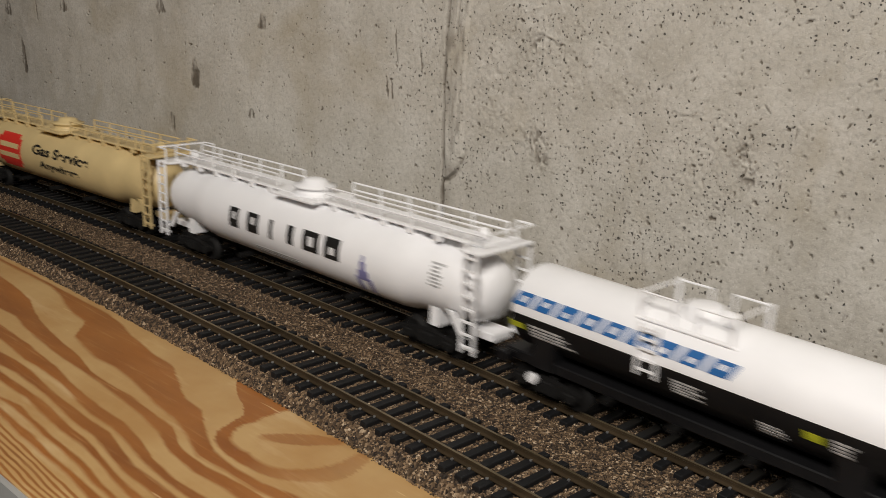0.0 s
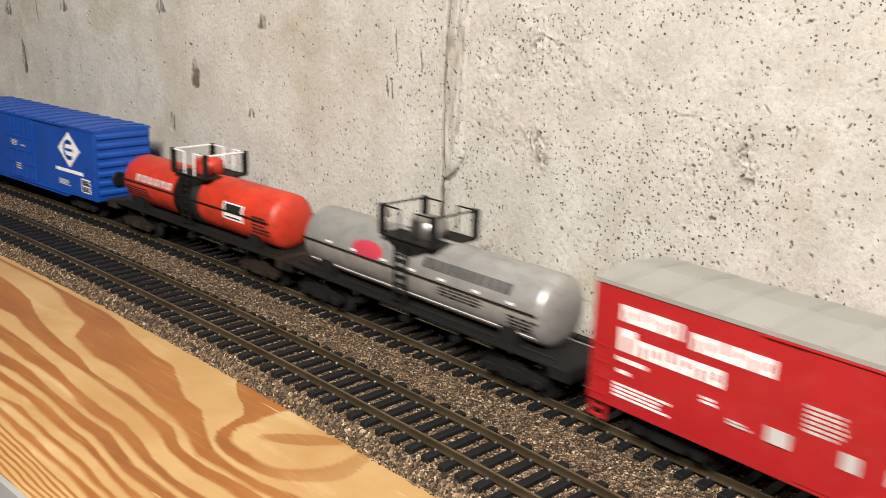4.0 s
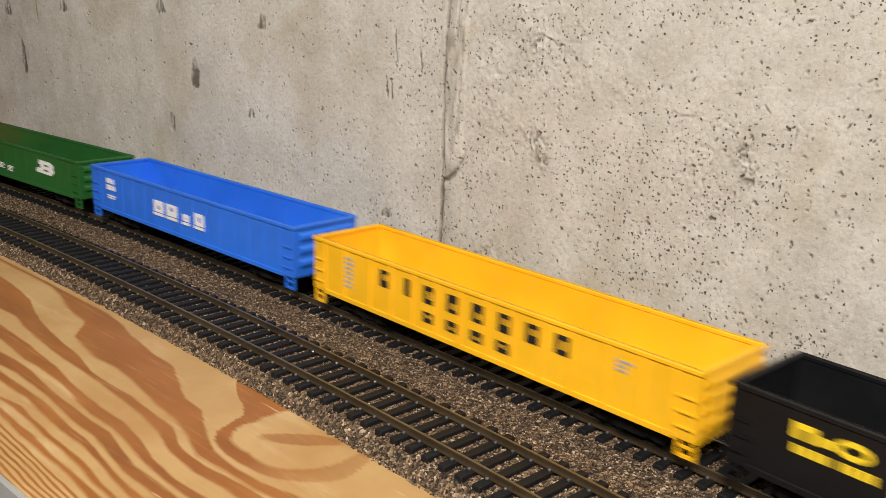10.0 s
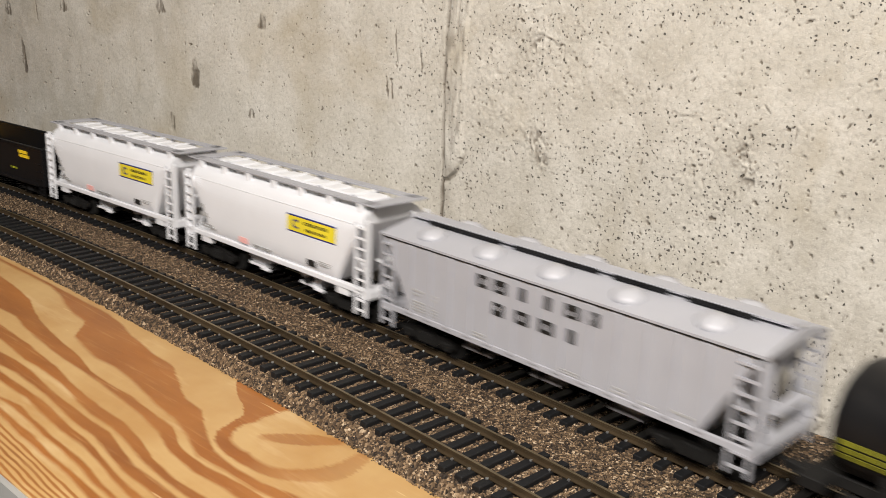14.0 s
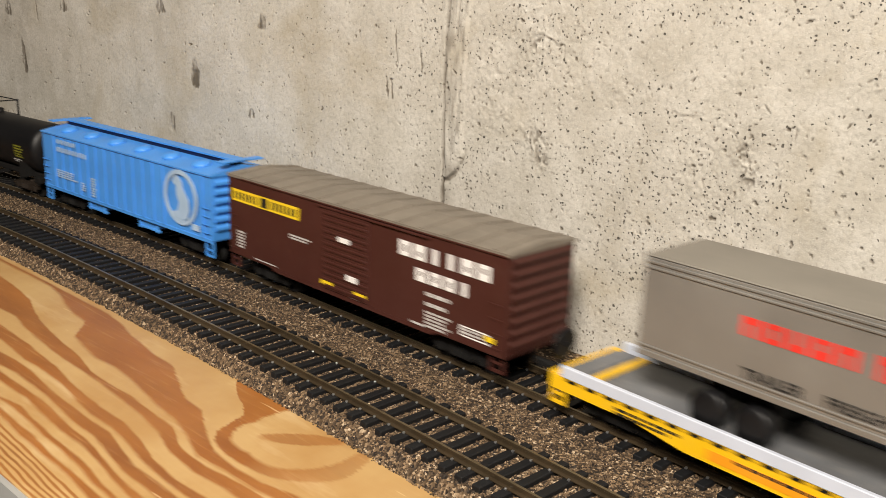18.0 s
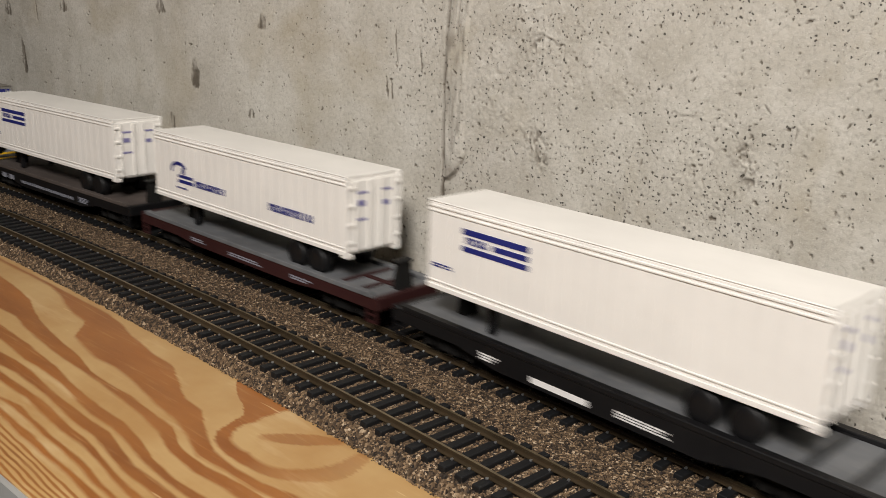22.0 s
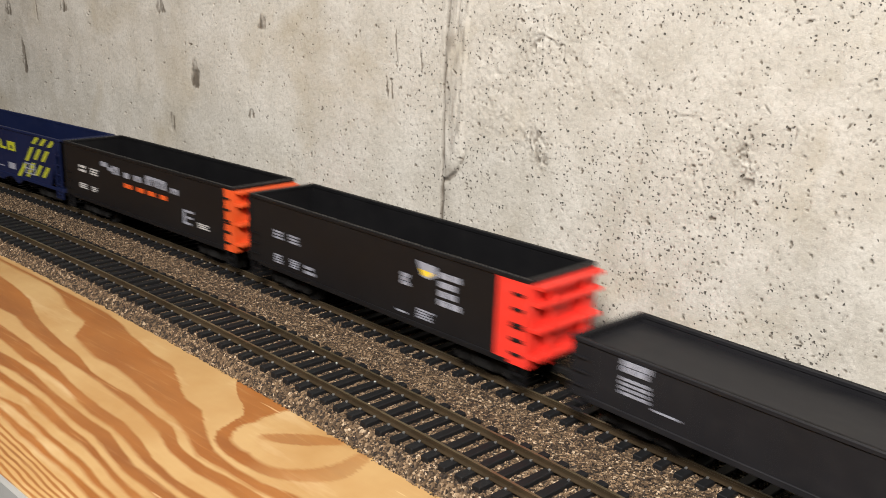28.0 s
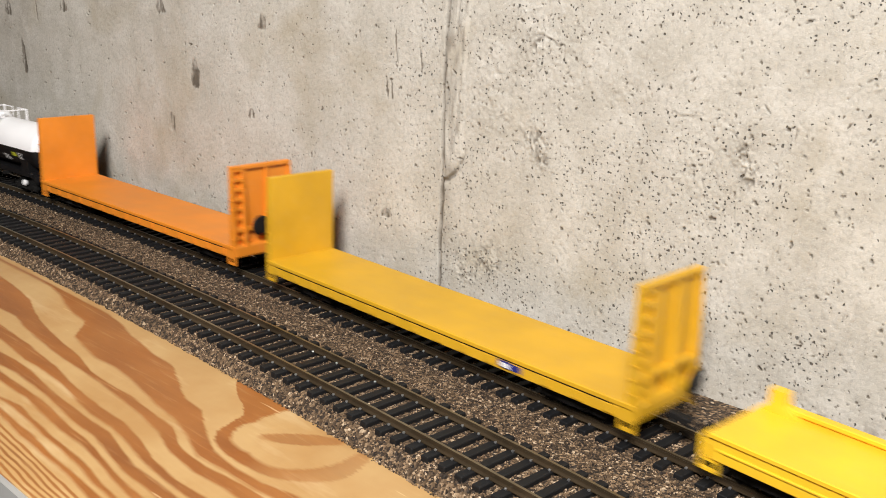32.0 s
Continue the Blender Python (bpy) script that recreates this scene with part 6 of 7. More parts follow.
# dark blue open hopper
NAVY = paint("navy_blue_paint", (0.0045, 0.009, 0.040), 0.55)
car = thing("hopper_car", "navy blue open hopper car with yellow slanted stripes", "model train car", "cars of the model train")
HL = 82.5
for s in (-1, 1):
    prof = [(-HL + 13, 12.5), (-HL + 1, 39), (-HL + 1, 41.6), (HL - 1, 41.6), (HL - 1, 39), (HL - 13, 12.5), (40, 12.5), (32, 8.0), (24, 12.5), (12, 8.0), (0, 12.5), (-12, 8.0), (-24, 12.5), (-32, 8.0), (-40, 12.5)]
    part("side", prism(bmesh.new(), prof, s * 16.4, s * 17.4, "y"), NAVY, car)
    part("top_rail", box(bmesh.new(), -HL, HL, s * 18.0, s * 16.2, 40.4, 42.0, 0.3), NAVY, car)
    part("top_rail", box(bmesh.new(), s * HL, s * (HL - 1.6), -16.2, 16.2, 40.4, 41.9, 0.3), NAVY, car)
    part("slope_sheet", prism(bmesh.new(), [(s * (HL - 1.2), 41), (s * (HL - 2.4), 41), (s * (HL - 30), 14), (s * (HL - 28), 13)], -16.4, 16.4, "y"), NAVY, car)
    part("side_sill", box(bmesh.new(), -HL + 1, HL - 1, s * 17.6, s * 16.6, 11.4, 13.2, 0.2), NAVY, car)
    for y in (-1, 1):
        ladder(car, NAVY, s * (HL - 3.2), 7, 41, 6, 5.0, y * 16.8, 0 if y < 0 else 180)
    part("end_sill", box(bmesh.new(), s * (HL - 6), s * HL, -16.8, 16.8, 10.8, 13.2, 0.3), NAVY, car)
    for y in (-1, 1):
        part("end_post", rod(bmesh.new(), (s * (HL - 2), y * 11, 13), (s * (HL - 3), y * 11, 40), 0.8, 6), NAVY, car)
part("floor", box(bmesh.new(), -HL + 28, HL - 28, -16.4, 16.4, 13.2, 14.0), NAVY, car)
for x in (-36, -12, 12, 36):
    part("hopper_gate", prism(bmesh.new(), [(x - 9, 13), (x + 9, 13), (x + 3.5, 6.4), (x - 3.5, 6.4)], -11, 11, "y"), NAVY, car)
for x0, x1, shape_ in ((-20.6, -12.2, "q"), (-11.0, 0.0, "p"), (1.3, 9.2, "q"), (12.9, 14.9, "i"), (22.3, 31.6, "q")):
    decal(car, "letter_block", LIME_INK, blocks(x0, 28.0, x1, 33.6, 1, 0.06, 0.40 if x1 - x0 > 3 else 0, shape_), -17.4)
decal(car, "letter_block", LIME_INK, [(14.9, 28.0, 20.2, 29.6)] + blocks(1.2, 22.7, 9.5, 24.7, 4, 0.25, 0), -17.4)
decal(car, "data_print", FADED_INK, lines(-30.3, 16, -24.9, 19.6, 4, 141) + lines(-20, 16.8, -12.9, 19.8, 4, 142) + lines(-11.3, 16.2, -2.8, 19.4, 3, 143) + [(22.1, 16.6, 30, 20.4)] + lines(10, 16.6, 18, 17.6, 1, 144), -17.4)
for z1, z0, starts, drift in ((40.3, 35.8, (-77.8, -68.9, -60.6), 5.4), (33.4, 26.4, (-70.6, -62.1), 6.2), (33.7, 24.4, (-53.7,), 7.8), (23.8, 16.9, (-70.6, -62.6), 6.2), (24.2, 14.6, (-54.3,), 8.4), (22.4, 13.4, (-44.2,), 8.6)):
    for x in starts:
        shape(car, "yellow_stripe", LIME_INK, [(x, z1), (x + 3.3, z1), (x + 3.3 + drift, z0), (x + drift, z0)], -17.4)
        shape(car, "yellow_stripe", LIME_INK, [(-x, z1), (-x - drift, z0), (-x - drift - 3.3, z0), (-x - 3.3, z1)], -17.4)
decal(car, "data_panel", FADED_INK, [(42.3, 16.6, 53.3, 17.2), (42.3, 22.6, 53.3, 23.2), (42.3, 17.2, 43, 22.6), (52.6, 17.2, 53.3, 22.6), (47.4, 17.2, 48.2, 22.6), (43, 19.6, 52.6, 20.2)], -17.4, 0.2)
running_gear(car, HL, HL * 0.72)
couple(car, 3597.5, HL * 0.72)


# ---- covered hoppers ----
def loft(bm, rings, smooth=True):
    """Skin a row of closed rings of points."""
    vs = [[bm.verts.new(p) for p in r] for r in rings]
    n = len(vs[0])
    for a, b in zip(vs, vs[1:]):
        for i in range(n):
            j = (i + 1) % n
            f = bm.faces.new((a[i], a[j], b[j], b[i]))
            f.smooth = smooth
    bm.faces.new(vs[0][::-1])
    bm.faces.new(vs[-1])
    bmesh.ops.recalc_face_normals(bm, faces=bm.faces[:])
    return bm


def rounded(half, n=4):
    """A finer outline through the same points."""
    out = []
    for i in range(len(half) - 1):
        p0, p1, p2, p3 = (Vector(half[max(0, min(len(half) - 1, i + k))]) for k in (-1, 0, 1, 2))
        for j in range(n):
            t = j / n
            out.append(tuple(0.5 * (2 * p1 + (p2 - p0) * t + (2 * p0 - 5 * p1 + 4 * p2 - p3) * t * t + (3 * p1 - p0 - 3 * p2 + p3) * t ** 3)))
    return out + [half[-1]]


def hopper_shell(prof, inner, outer, z_cut, squeeze=0.96):
    """A hopper body whose ends slope in under the roof."""
    def ring_at(x, cut):
        return [(x, y * (squeeze if z < cut else 1.0), max(z, cut)) for y, z in prof]
    rings = [ring_at(-outer, z_cut), ring_at(-inner, 0), ring_at(inner, 0), ring_at(outer, z_cut)]
    return loft(bmesh.new(), rings, False)


HOPPER_WHITE = paint("hopper_white_paint", (0.68, 0.69, 0.725), 0.45, vary=0.03, dust=0.05)


def white_hopper(centre):
    car = thing("hopper_car", "white covered hopper car with grey roof walks and yellow placard", "model train car", "cars of the model train")
    hl = 62.5
    half = [(-15.2, 16.5), (-16.6, 19), (-17.3, 24), (-17.4, 33), (-17.0, 38.5), (-15.8, 43.2), (-13.6, 46.4), (-9.0, 48.2), (0, 48.8)]
    half = rounded(half)
    prof = half + [(-y, z) for y, z in reversed(half[:-1])]
    part("body", hopper_shell(prof, 43.5, 58.0, 42.5, 0.99), HOPPER_WHITE, car)
    part("seam", box(bmesh.new(), -60, 60, -16.35, -15.6, 42.0, 42.5, 0.1), HOPPER_WHITE, car)
    for s in (-1, 1):
        part("side_sill", box(bmesh.new(), -hl + 1, hl - 1, s * 17.0, s * 14.6, 14.8, 17.2, 0.3), HOPPER_WHITE, car)
        part("end_sill", box(bmesh.new(), s * (hl - 5), s * hl, -16.8, 16.8, 13.2, 17.0, 0.3), HOPPER_WHITE, car)
        for y in (-1, 1):
            ladder(car, HOPPER_WHITE, s * (hl - 3.6), 6.5, 44, 9, 6.0, y * 16.9, 0 if y < 0 else 180)
            part("corner_post", box(bmesh.new(), s * (hl - 1.8), s * (hl - 0.4), y * 16.6, y * 14.6, 16, 45, 0.2), HOPPER_WHITE, car)
            part("brace", rod(bmesh.new(), (s * (hl - 3), y * 12, 17), (s * (hl - 15), y * 12, 34), 0.8, 6), HOPPER_WHITE, car)
            part("jacking_pad", box(bmesh.new(), s * 44, s * 51, y * 16.6, y * 13.6, 11.8, 15, 0.3), HOPPER_WHITE, car)
        ladder(car, HOPPER_WHITE, s * (hl - 0.2), 16, 46, 8, 7.0, 10.5, 90 * s)
        part("end_walk", box(bmesh.new(), s * (hl - 7), s * (hl + 0.5), -14, 14, 50.0, 50.7, 0.1), GREY, car)
        part("roof_walk", box(bmesh.new(), -hl + 2, hl - 2, s * 13.6, s * 8.6, 50.0, 50.7, 0.1), GREY, car, "grey roof walk")
        for i in range(7):
            shared("walk_bracket", "bracket", lambda: box(bmesh.new(), -1.5, 1.5, -1.0, 1.0, 46.0, 50.0, 0.2), HOPPER_WHITE, car, at(-54 + i * 18, s * 12.6, 0))
        part("brake_platform", box(bmesh.new(), s * (hl - 4), s * hl, -9, 9, 27, 27.8, 0.1), HOPPER_WHITE, car)
    for i in range(5):
        hatch = part("hatch", box(bmesh.new(), -52 + i * 21.2, -34 + i * 21.2, -5.2, 5.2, 48.4, 50.3, 0.4), HOPPER_WHITE, car)
        part("hatch_latch", box(bmesh.new(), -44 + i * 21.2, -42 + i * 21.2, -6, 6, 50.2, 51.0, 0.2), HOPPER_WHITE, hatch)
    for x in (-14, 22):
        bay = part("hopper_bay", prism(bmesh.new(), [(x - 15, 16.6), (x + 15, 16.6), (x + 4, 8.4), (x - 4, 8.4)], -10.5, 10.5, "y"), HOPPER_WHITE, car)
        part("gate", box(bmesh.new(), x - 6, x + 6, -12.0, 12.0, 7.4, 8.7, 0.2), HOPPER_WHITE, bay)
        part("gate_track", box(bmesh.new(), x + 4, x + 9, -13.0, -11.0, 7.0, 8.0, 0.2), HOPPER_WHITE, bay)
    decal(car, "placard", NAVY_INK, [(14.7, 31.7, 44.5, 39.2)], -17.4, 0.12, "yellow placard with dark blue edges")
    decal(car, "placard_face", LEMON_INK, [(14.7, 32.3, 44.5, 38.6)], -17.4, 0.17)
    ring(car, "placard_mark", NAVY_INK, 20.3, 35.5, 2.3, 2.0, 0.9, 40, 320, -17.4, 0.22)
    decal(car, "placard_mark", BLACK_INK, blocks(25, 36, 40, 37.4, 8, 0.35, 0) + blocks(26, 33.4, 39, 34.6, 9, 0.35, 0), -17.4, 0.22)
    decal(car, "data_print", GREY_INK, lines(-49.6, 28.4, -39.8, 31, 1, 151, 0.8) + lines(-49.6, 24.6, -42, 27.2, 1, 152, 0.8) + lines(-49, 19.6, -38, 22, 2, 153) + [(-33.8, 25.7, -30.4, 28)] + lines(-8.9, 18.6, 3.9, 20, 2, 154) + lines(34.1, 20.8, 42.4, 23, 3, 155), -17.2)
    decal(car, "data_panel", PINK_INK, [(-19.9, 18.6, -14, 21.2)], -17.1)
    decal(car, "data_panel", BLACK_INK, [(26.8, 19.4, 32.2, 22)], -17.1)
    running_gear(car, hl, hl * 0.72)
    couple(car, centre, hl * 0.72)


white_hopper(1560)
white_hopper(1694.5)

# grey ribbed hopper
car = thing("hopper_car", "light grey ribbed covered hopper car with black lettering", "model train car", "cars of the model train")
HL = 73.0
PR = [(-17.0, 15.0), (-17.3, 16), (-17.3, 42.0), (-16.6, 43.0), (0, 46.4), (16.6, 43.0), (17.3, 42.0), (17.3, 16), (17.0, 15.0)]
part("body", hopper_shell(PR, 57, 70.0, 40, 1.0), GREY, car)
part("roof", prism(bmesh.new(), [(-17.7, 42.2), (-17.7, 43.0), (0, 46.9), (17.7, 43.0), (17.7, 42.2)], -HL, HL), GREY, car)
decal(car, "eave_line", BLACK_INK, [(-HL + 1, 41.7, HL - 1, 42.1)], -17.5)
side_posts(car, GREY, [-57 + i * 9.5 for i in range(13)], 15.5, 41.6, 2.4, 0.9, 17.3)
for s in (-1, 1):
    part("side_sill", box(bmesh.new(), -HL + 1, HL - 1, s * 17.7, s * 16.6, 14.0, 16.2, 0.2), GREY, car)
    part("end_sill", box(bmesh.new(), s * (HL - 5), s * HL, -17, 17, 12.4, 15.6, 0.3), GREY, car)
    for y in (-1, 1):
        ladder(car, GREY, s * (HL - 4.2), 7.5, 41.5, 8, 6.4, y * 17.2, 0 if y < 0 else 180)
        part("corner_post", box(bmesh.new(), s * (HL - 1.4), s * HL, y * 17.2, y * 15.6, 14, 43, 0.2), GREY, car)
        part("brace", rod(bmesh.new(), (s * (HL - 1), y * 10, 16), (s * (HL - 2), y * 10, 41), 0.8, 6), GREY, car)
        part("brace", rod(bmesh.new(), (s * (HL - 1), y * 15, 16), (s * (HL - 10), y * 15, 36), 0.8, 6), GREY, car)
    part("brake_platform", box(bmesh.new(), s * (HL - 3), s * (HL + 1), -9, 9, 24, 24.8, 0.1), GREY, car)
walk_deck = part("roof_walk", box(bmesh.new(), -HL + 1, HL - 1, -3.4, 3.4, 47.4, 48.2, 0.1), GREY, car)
# solid black strips stand in for the shaded gaps beside the walk
for x0, x1 in ((-62, -28), (-22, 12), (17, 36), (42, 62)):
    part("slot", box(bmesh.new(), x0, x1, -4.0, -3.45, 46.6, 47.9), BLACK, walk_deck, "black strip for the shaded gap beside the roof walk")
HATCH = paint("bright_zinc", (0.40, 0.405, 0.44), 0.5, 0.1)
for i in range(5):
    for y in (-1, 1):
        shared("round_hatch", "hatch", lambda: lathe(bmesh.new(), [(-1.4, 5.2), (0.4, 5.2), (0.9, 4.2), (1.7, 3.2), (1.9, 0.05)], (0, 0, 0), "z", 20), HATCH, car, at(-54 + i * 27, y * 10.0, 45.3, y * -11))
for x in (-30, 0, 30):
    bay = part("hopper_bay", prism(bmesh.new(), [(x - 14, 15), (x + 14, 15), (x + 4, 8.4), (x - 4, 8.4)], -10, 10, "y"), GREY, car)
    part("gate", box(bmesh.new(), x - 6, x + 6, -11.0, 11.0, 7.4, 8.6, 0.2), GREY, bay)
for x, shape_ in zip((-22.5, -15.6, -6.1, 3.9, 12.7, 19.8), "dqiiqp"):
    decal(car, "letter_block", BLACK_INK, blocks(x - 2.8, 35.0, x + 2.8, 39.4, 1, 0, 0.38, shape_), -17.35)
for x, shape_ in zip((-16.4, -6.1, 3.8, 13.4), "pddi"):
    decal(car, "letter_block", BLACK_INK, blocks(x - 2.9, 27.0, x + 2.9, 31.4, 1, 0, 0.38, shape_), -17.35)
decal(car, "data_print", GREY_INK, lines(-57.2, 23, -50, 26, 2, 161) + lines(-49, 23, -42, 26, 2, 162) + lines(-57.2, 17.3, -41.3, 21.6, 4, 163) + lines(-26.4, 16.7, -16.3, 18.8, 2, 164) + lines(10, 16.4, 22.4, 18, 2, 165) + lines(28.7, 16.6, 34.5, 19, 2, 166) + lines(38.5, 16.4, 45.2, 17.8, 1, 167) + lines(47.7, 17.6, 56.5, 19, 1, 168), -17.4)
running_gear(car, HL, HL * 0.73)
couple(car, 1837.5, HL * 0.73)

# light blue ribbed hopper
PALE_BLUE = paint("light_blue_paint", (0.055, 0.265, 0.72), 0.42)
car = thing("hopper_car", "light blue ribbed hopper car with white round emblem", "model train car", "cars of the model train")
HL = 80.5
part("body", box(bmesh.new(), -HL + 0.5, HL - 0.5, -17.3, 17.3, 13.0, 44.6, 0.3), PALE_BLUE, car)
part("roof", prism(bmesh.new(), [(-17.8, 44.2), (-17.8, 45.0), (0, 48.6), (17.8, 45.0), (17.8, 44.2)], -HL, HL), PALE_BLUE, car)
decal(car, "eave_line", NAVY_INK, [(-HL + 1, 43.9, HL - 1, 44.2)], -17.5)
side_posts(car, PALE_BLUE, [-67 + i * 9.0 for i in range(13)] + [73], 14, 43.8, 2.4, 0.9, 17.3)
part("roof_walk", box(bmesh.new(), -HL - 1, HL + 1, -3.6, 3.6, 50.0, 50.9, 0.1), PALE_BLUE, car)
part("walk_support", box(bmesh.new(), -HL + 3, HL - 3, -2.8, 2.8, 47.8, 50.0), NAVY, car)
for i in range(6):
    shared("blue_hatch", "hatch", lambda: lathe(bmesh.new(), [(-1.0, 4.6), (0.4, 4.6), (0.8, 3.8), (1.4, 3.0), (1.6, 0.05)], (0, 0, 0), "z", 18), PALE_BLUE, car, at(-62 + i * 25, -9.8, 47.2, 11))
    again(SHARED["blue_hatch"], car, at(-62 + i * 25, 9.8, 47.2, -11))
end_ribs(car, PALE_BLUE, HL - 0.5, 17, 43, 6, 15.5, 1.4)
for s in (-1, 1):
    part("side_sill", box(bmesh.new(), -HL + 1, HL - 1, s * 17.7, s * 16.6, 12.2, 14.2, 0.2), PALE_BLUE, car)
    part("end_walk", box(bmesh.new(), s * (HL - 4), s * (HL + 1), -12, 12, 50.0, 50.8, 0.1), PALE_BLUE, car)
    for x0 in (-38, 12):
        gate = part("outlet", prism(bmesh.new(), [(x0, 12.8), (x0 + 25, 12.8), (x0 + 19, 8.4), (x0 + 6, 8.4)], s * 15.5, s * 8, "y"), PALE_BLUE, car)
        part("outlet_rail", box(bmesh.new(), x0 + 3, x0 + 22, s * 16.0, s * 14.6, 7.4, 8.6, 0.2), PALE_BLUE, gate)
        for k in (0, 1):
            part("outlet_post", box(bmesh.new(), x0 + 4 + 15.5 * k, x0 + 5.5 + 15.5 * k, s * 16.2, s * 15.2, 7.0, 12.6, 0.15), PALE_BLUE, gate)
grabs(car, PALE_BLUE, (-76.5, 76.5), (17, 21, 25, 29), 5.4)
steps(car, PALE_BLUE, HL, 5.2, 13)
ring(car, "round_emblem", POWDER_INK, 57, 30.6, 13.6, 13.6, 2.2, y=-18.25, label="white ring emblem")
shape(car, "emblem_figure", POWDER_INK, [(52, 40), (55, 41.2), (58, 39), (59.5, 35), (63.5, 30), (64, 25), (62, 21), (58, 19.2), (52, 20), (49.5, 22.4), (54.4, 24), (55.6, 28), (53.8, 32), (54, 36), (50.8, 37.6)], -18.25, label="white rounded blot inside the ring")
decal(car, "letter_block", POWDER_INK, blocks(-62.3, 40.2, -41, 42.6, 5, 0.5, 0) + blocks(-62.8, 35.6, -29, 38.2, 8, 0.5, 0), -18.2)
decal(car, "data_print", POWDER_INK, lines(-63.6, 20.6, -40, 25.4, 4, 171) + lines(-36.7, 17, -32.4, 22, 4, 172) + lines(-26.4, 15.6, -20.6, 26.4, 8, 173) + [(65.7, 16.4, 71.3, 19.4)], -18.2)
running_gear(car, HL, HL * 0.74)
couple(car, 2176.5, HL * 0.74)


# ---- flat cars and trailers ----
def hitch(car, x, z, mat=UNDER, s=1):
    h = part("hitch", prism(bmesh.new(), [(x - 2.6 * s, z), (x + 2.6 * s, z), (x + 1.0 * s, z + 11), (x - 0.8 * s, z + 12), (x - 1.4 * s, z + 10)], -3.0, 3.0, "y"), mat, car)
    part("hitch_plate", box(bmesh.new(), x - 2.4, x + 2.0, -4.0, 4.0, z + 11.2, z + 12.4, 0.4), mat, h)


BRIGHT_HINGE = paint("bright_hinge", (0.80, 0.80, 0.80), 0.35)


def trailer(label, centre, hl, z0, z1, mat, wheel_x, gear_x, roof_mat=None, ribs=0, door_mat=None):
    """A road trailer that rides on a flat car; the tail is at +x."""
    t = thing("trailer", label, "model trailer", "trailers on the flat cars")
    part("body", box(bmesh.new(), -hl, hl, -14.3, 14.3, z0, z1 - 0.6, 0.3), mat, t)
    part("roof", box(bmesh.new(), -hl - 0.2, hl + 0.2, -14.5, 14.5, z1 - 0.6, z1, 0.25), roof_mat or mat, t)
    for s in (-1, 1):
        part("top_rail", box(bmesh.new(), -hl, hl, s * 14.75, s * 14.2, z1 - 2.4, z1 - 1.6, 0.15), mat, t)
        part("top_rail", box(bmesh.new(), -hl, hl, s * 14.75, s * 14.2, z1 - 4.0, z1 - 3.3, 0.15), mat, t)
        part("bottom_rail", box(bmesh.new(), -hl, hl, s * 14.8, s * 14.2, z0 - 0.4, z0 + 1.4, 0.2), mat, t)
        part("bottom_rail", box(bmesh.new(), -hl, hl, s * 14.7, s * 14.2, z0 + 2.4, z0 + 3.1, 0.15), mat, t)
        if ribs:
            for i in range(ribs):
                shared(("trl_rib", mat.name, z0, z1), "side_rib", lambda: box(bmesh.new(), -0.8, 0.8, -0.12, 0.1, z0 + 3.4, z1 - 4.2, 0.05), mat, t, at(-hl + (i + 0.5) * 2 * hl / ribs, s * 14.3, 0, 0, 0, 0 if s < 0 else 180))
    for y in (-1, 1):
        door = part("rear_door", box(bmesh.new(), hl - 0.1, hl + 0.6, y * 0.3, y * 13.4, z0 + 1, z1 - 2, 0.2), door_mat or mat, t)
        for yy in (3.2, 10.2):
            part("lock_rod", rod(bmesh.new(), (hl + 1.0, y * yy, z0 + 1.2), (hl + 1.0, y * yy, z1 - 2.4), 0.4, 6), door_mat or mat, door)
        for z in (0.15, 0.38, 0.62, 0.85):
            part("hinge", box(bmesh.new(), hl + 0.4, hl + 1.2, y * 10.8, y * 14.2, z0 + z * (z1 - z0) - 0.6, z0 + z * (z1 - z0) + 0.6, 0.15), BRIGHT_HINGE if door_mat else mat, door)
        part("corner_post", box(bmesh.new(), hl - 1.2, hl + 0.8, y * 14.6, y * 13.4, z0 - 0.6, z1, 0.2), mat, t)
        part("corner_foot", box(bmesh.new(), hl - 3.2, hl + 0.8, y * 14.6, y * 11, z0 - 1.6, z0, 0.25), mat, t)
    part("chassis", box(bmesh.new(), -hl + 2, hl - 4, -5.5, 5.5, z0 - 2.6, z0 - 0.1, 0.2), BLACK, t)
    r = 5.6
    for x in wheel_x:
        axle = part("axle", rod(bmesh.new(), (x, -12.6, 15.5 + r), (x, 12.6, 15.5 + r), 0.9, 6), BLACK, t)
        for y in (-11.5, 11.5):
            shared("tyre", "tyre", lambda: lathe(bmesh.new(), [(-2.6, 2.4), (-2.6, 5.0), (-2.0, 5.6), (2.0, 5.6), (2.6, 5.0), (2.6, 2.4)], (0, 0, 0), "y", 22), BLACK, axle, at(x, y, 15.5 + r))
        part("spring_hanger", box(bmesh.new(), x - 3, x + 3, -9, 9, 15.5 + r, z0 - 1, 0.3), BLACK, t)
    for y in (-1, 1):
        part("landing_leg", box(bmesh.new(), gear_x - 1.4, gear_x + 1.4, y * 9 - 1.2, y * 9 + 1.2, 16, z0, 0.3), BLACK, t)
    return t


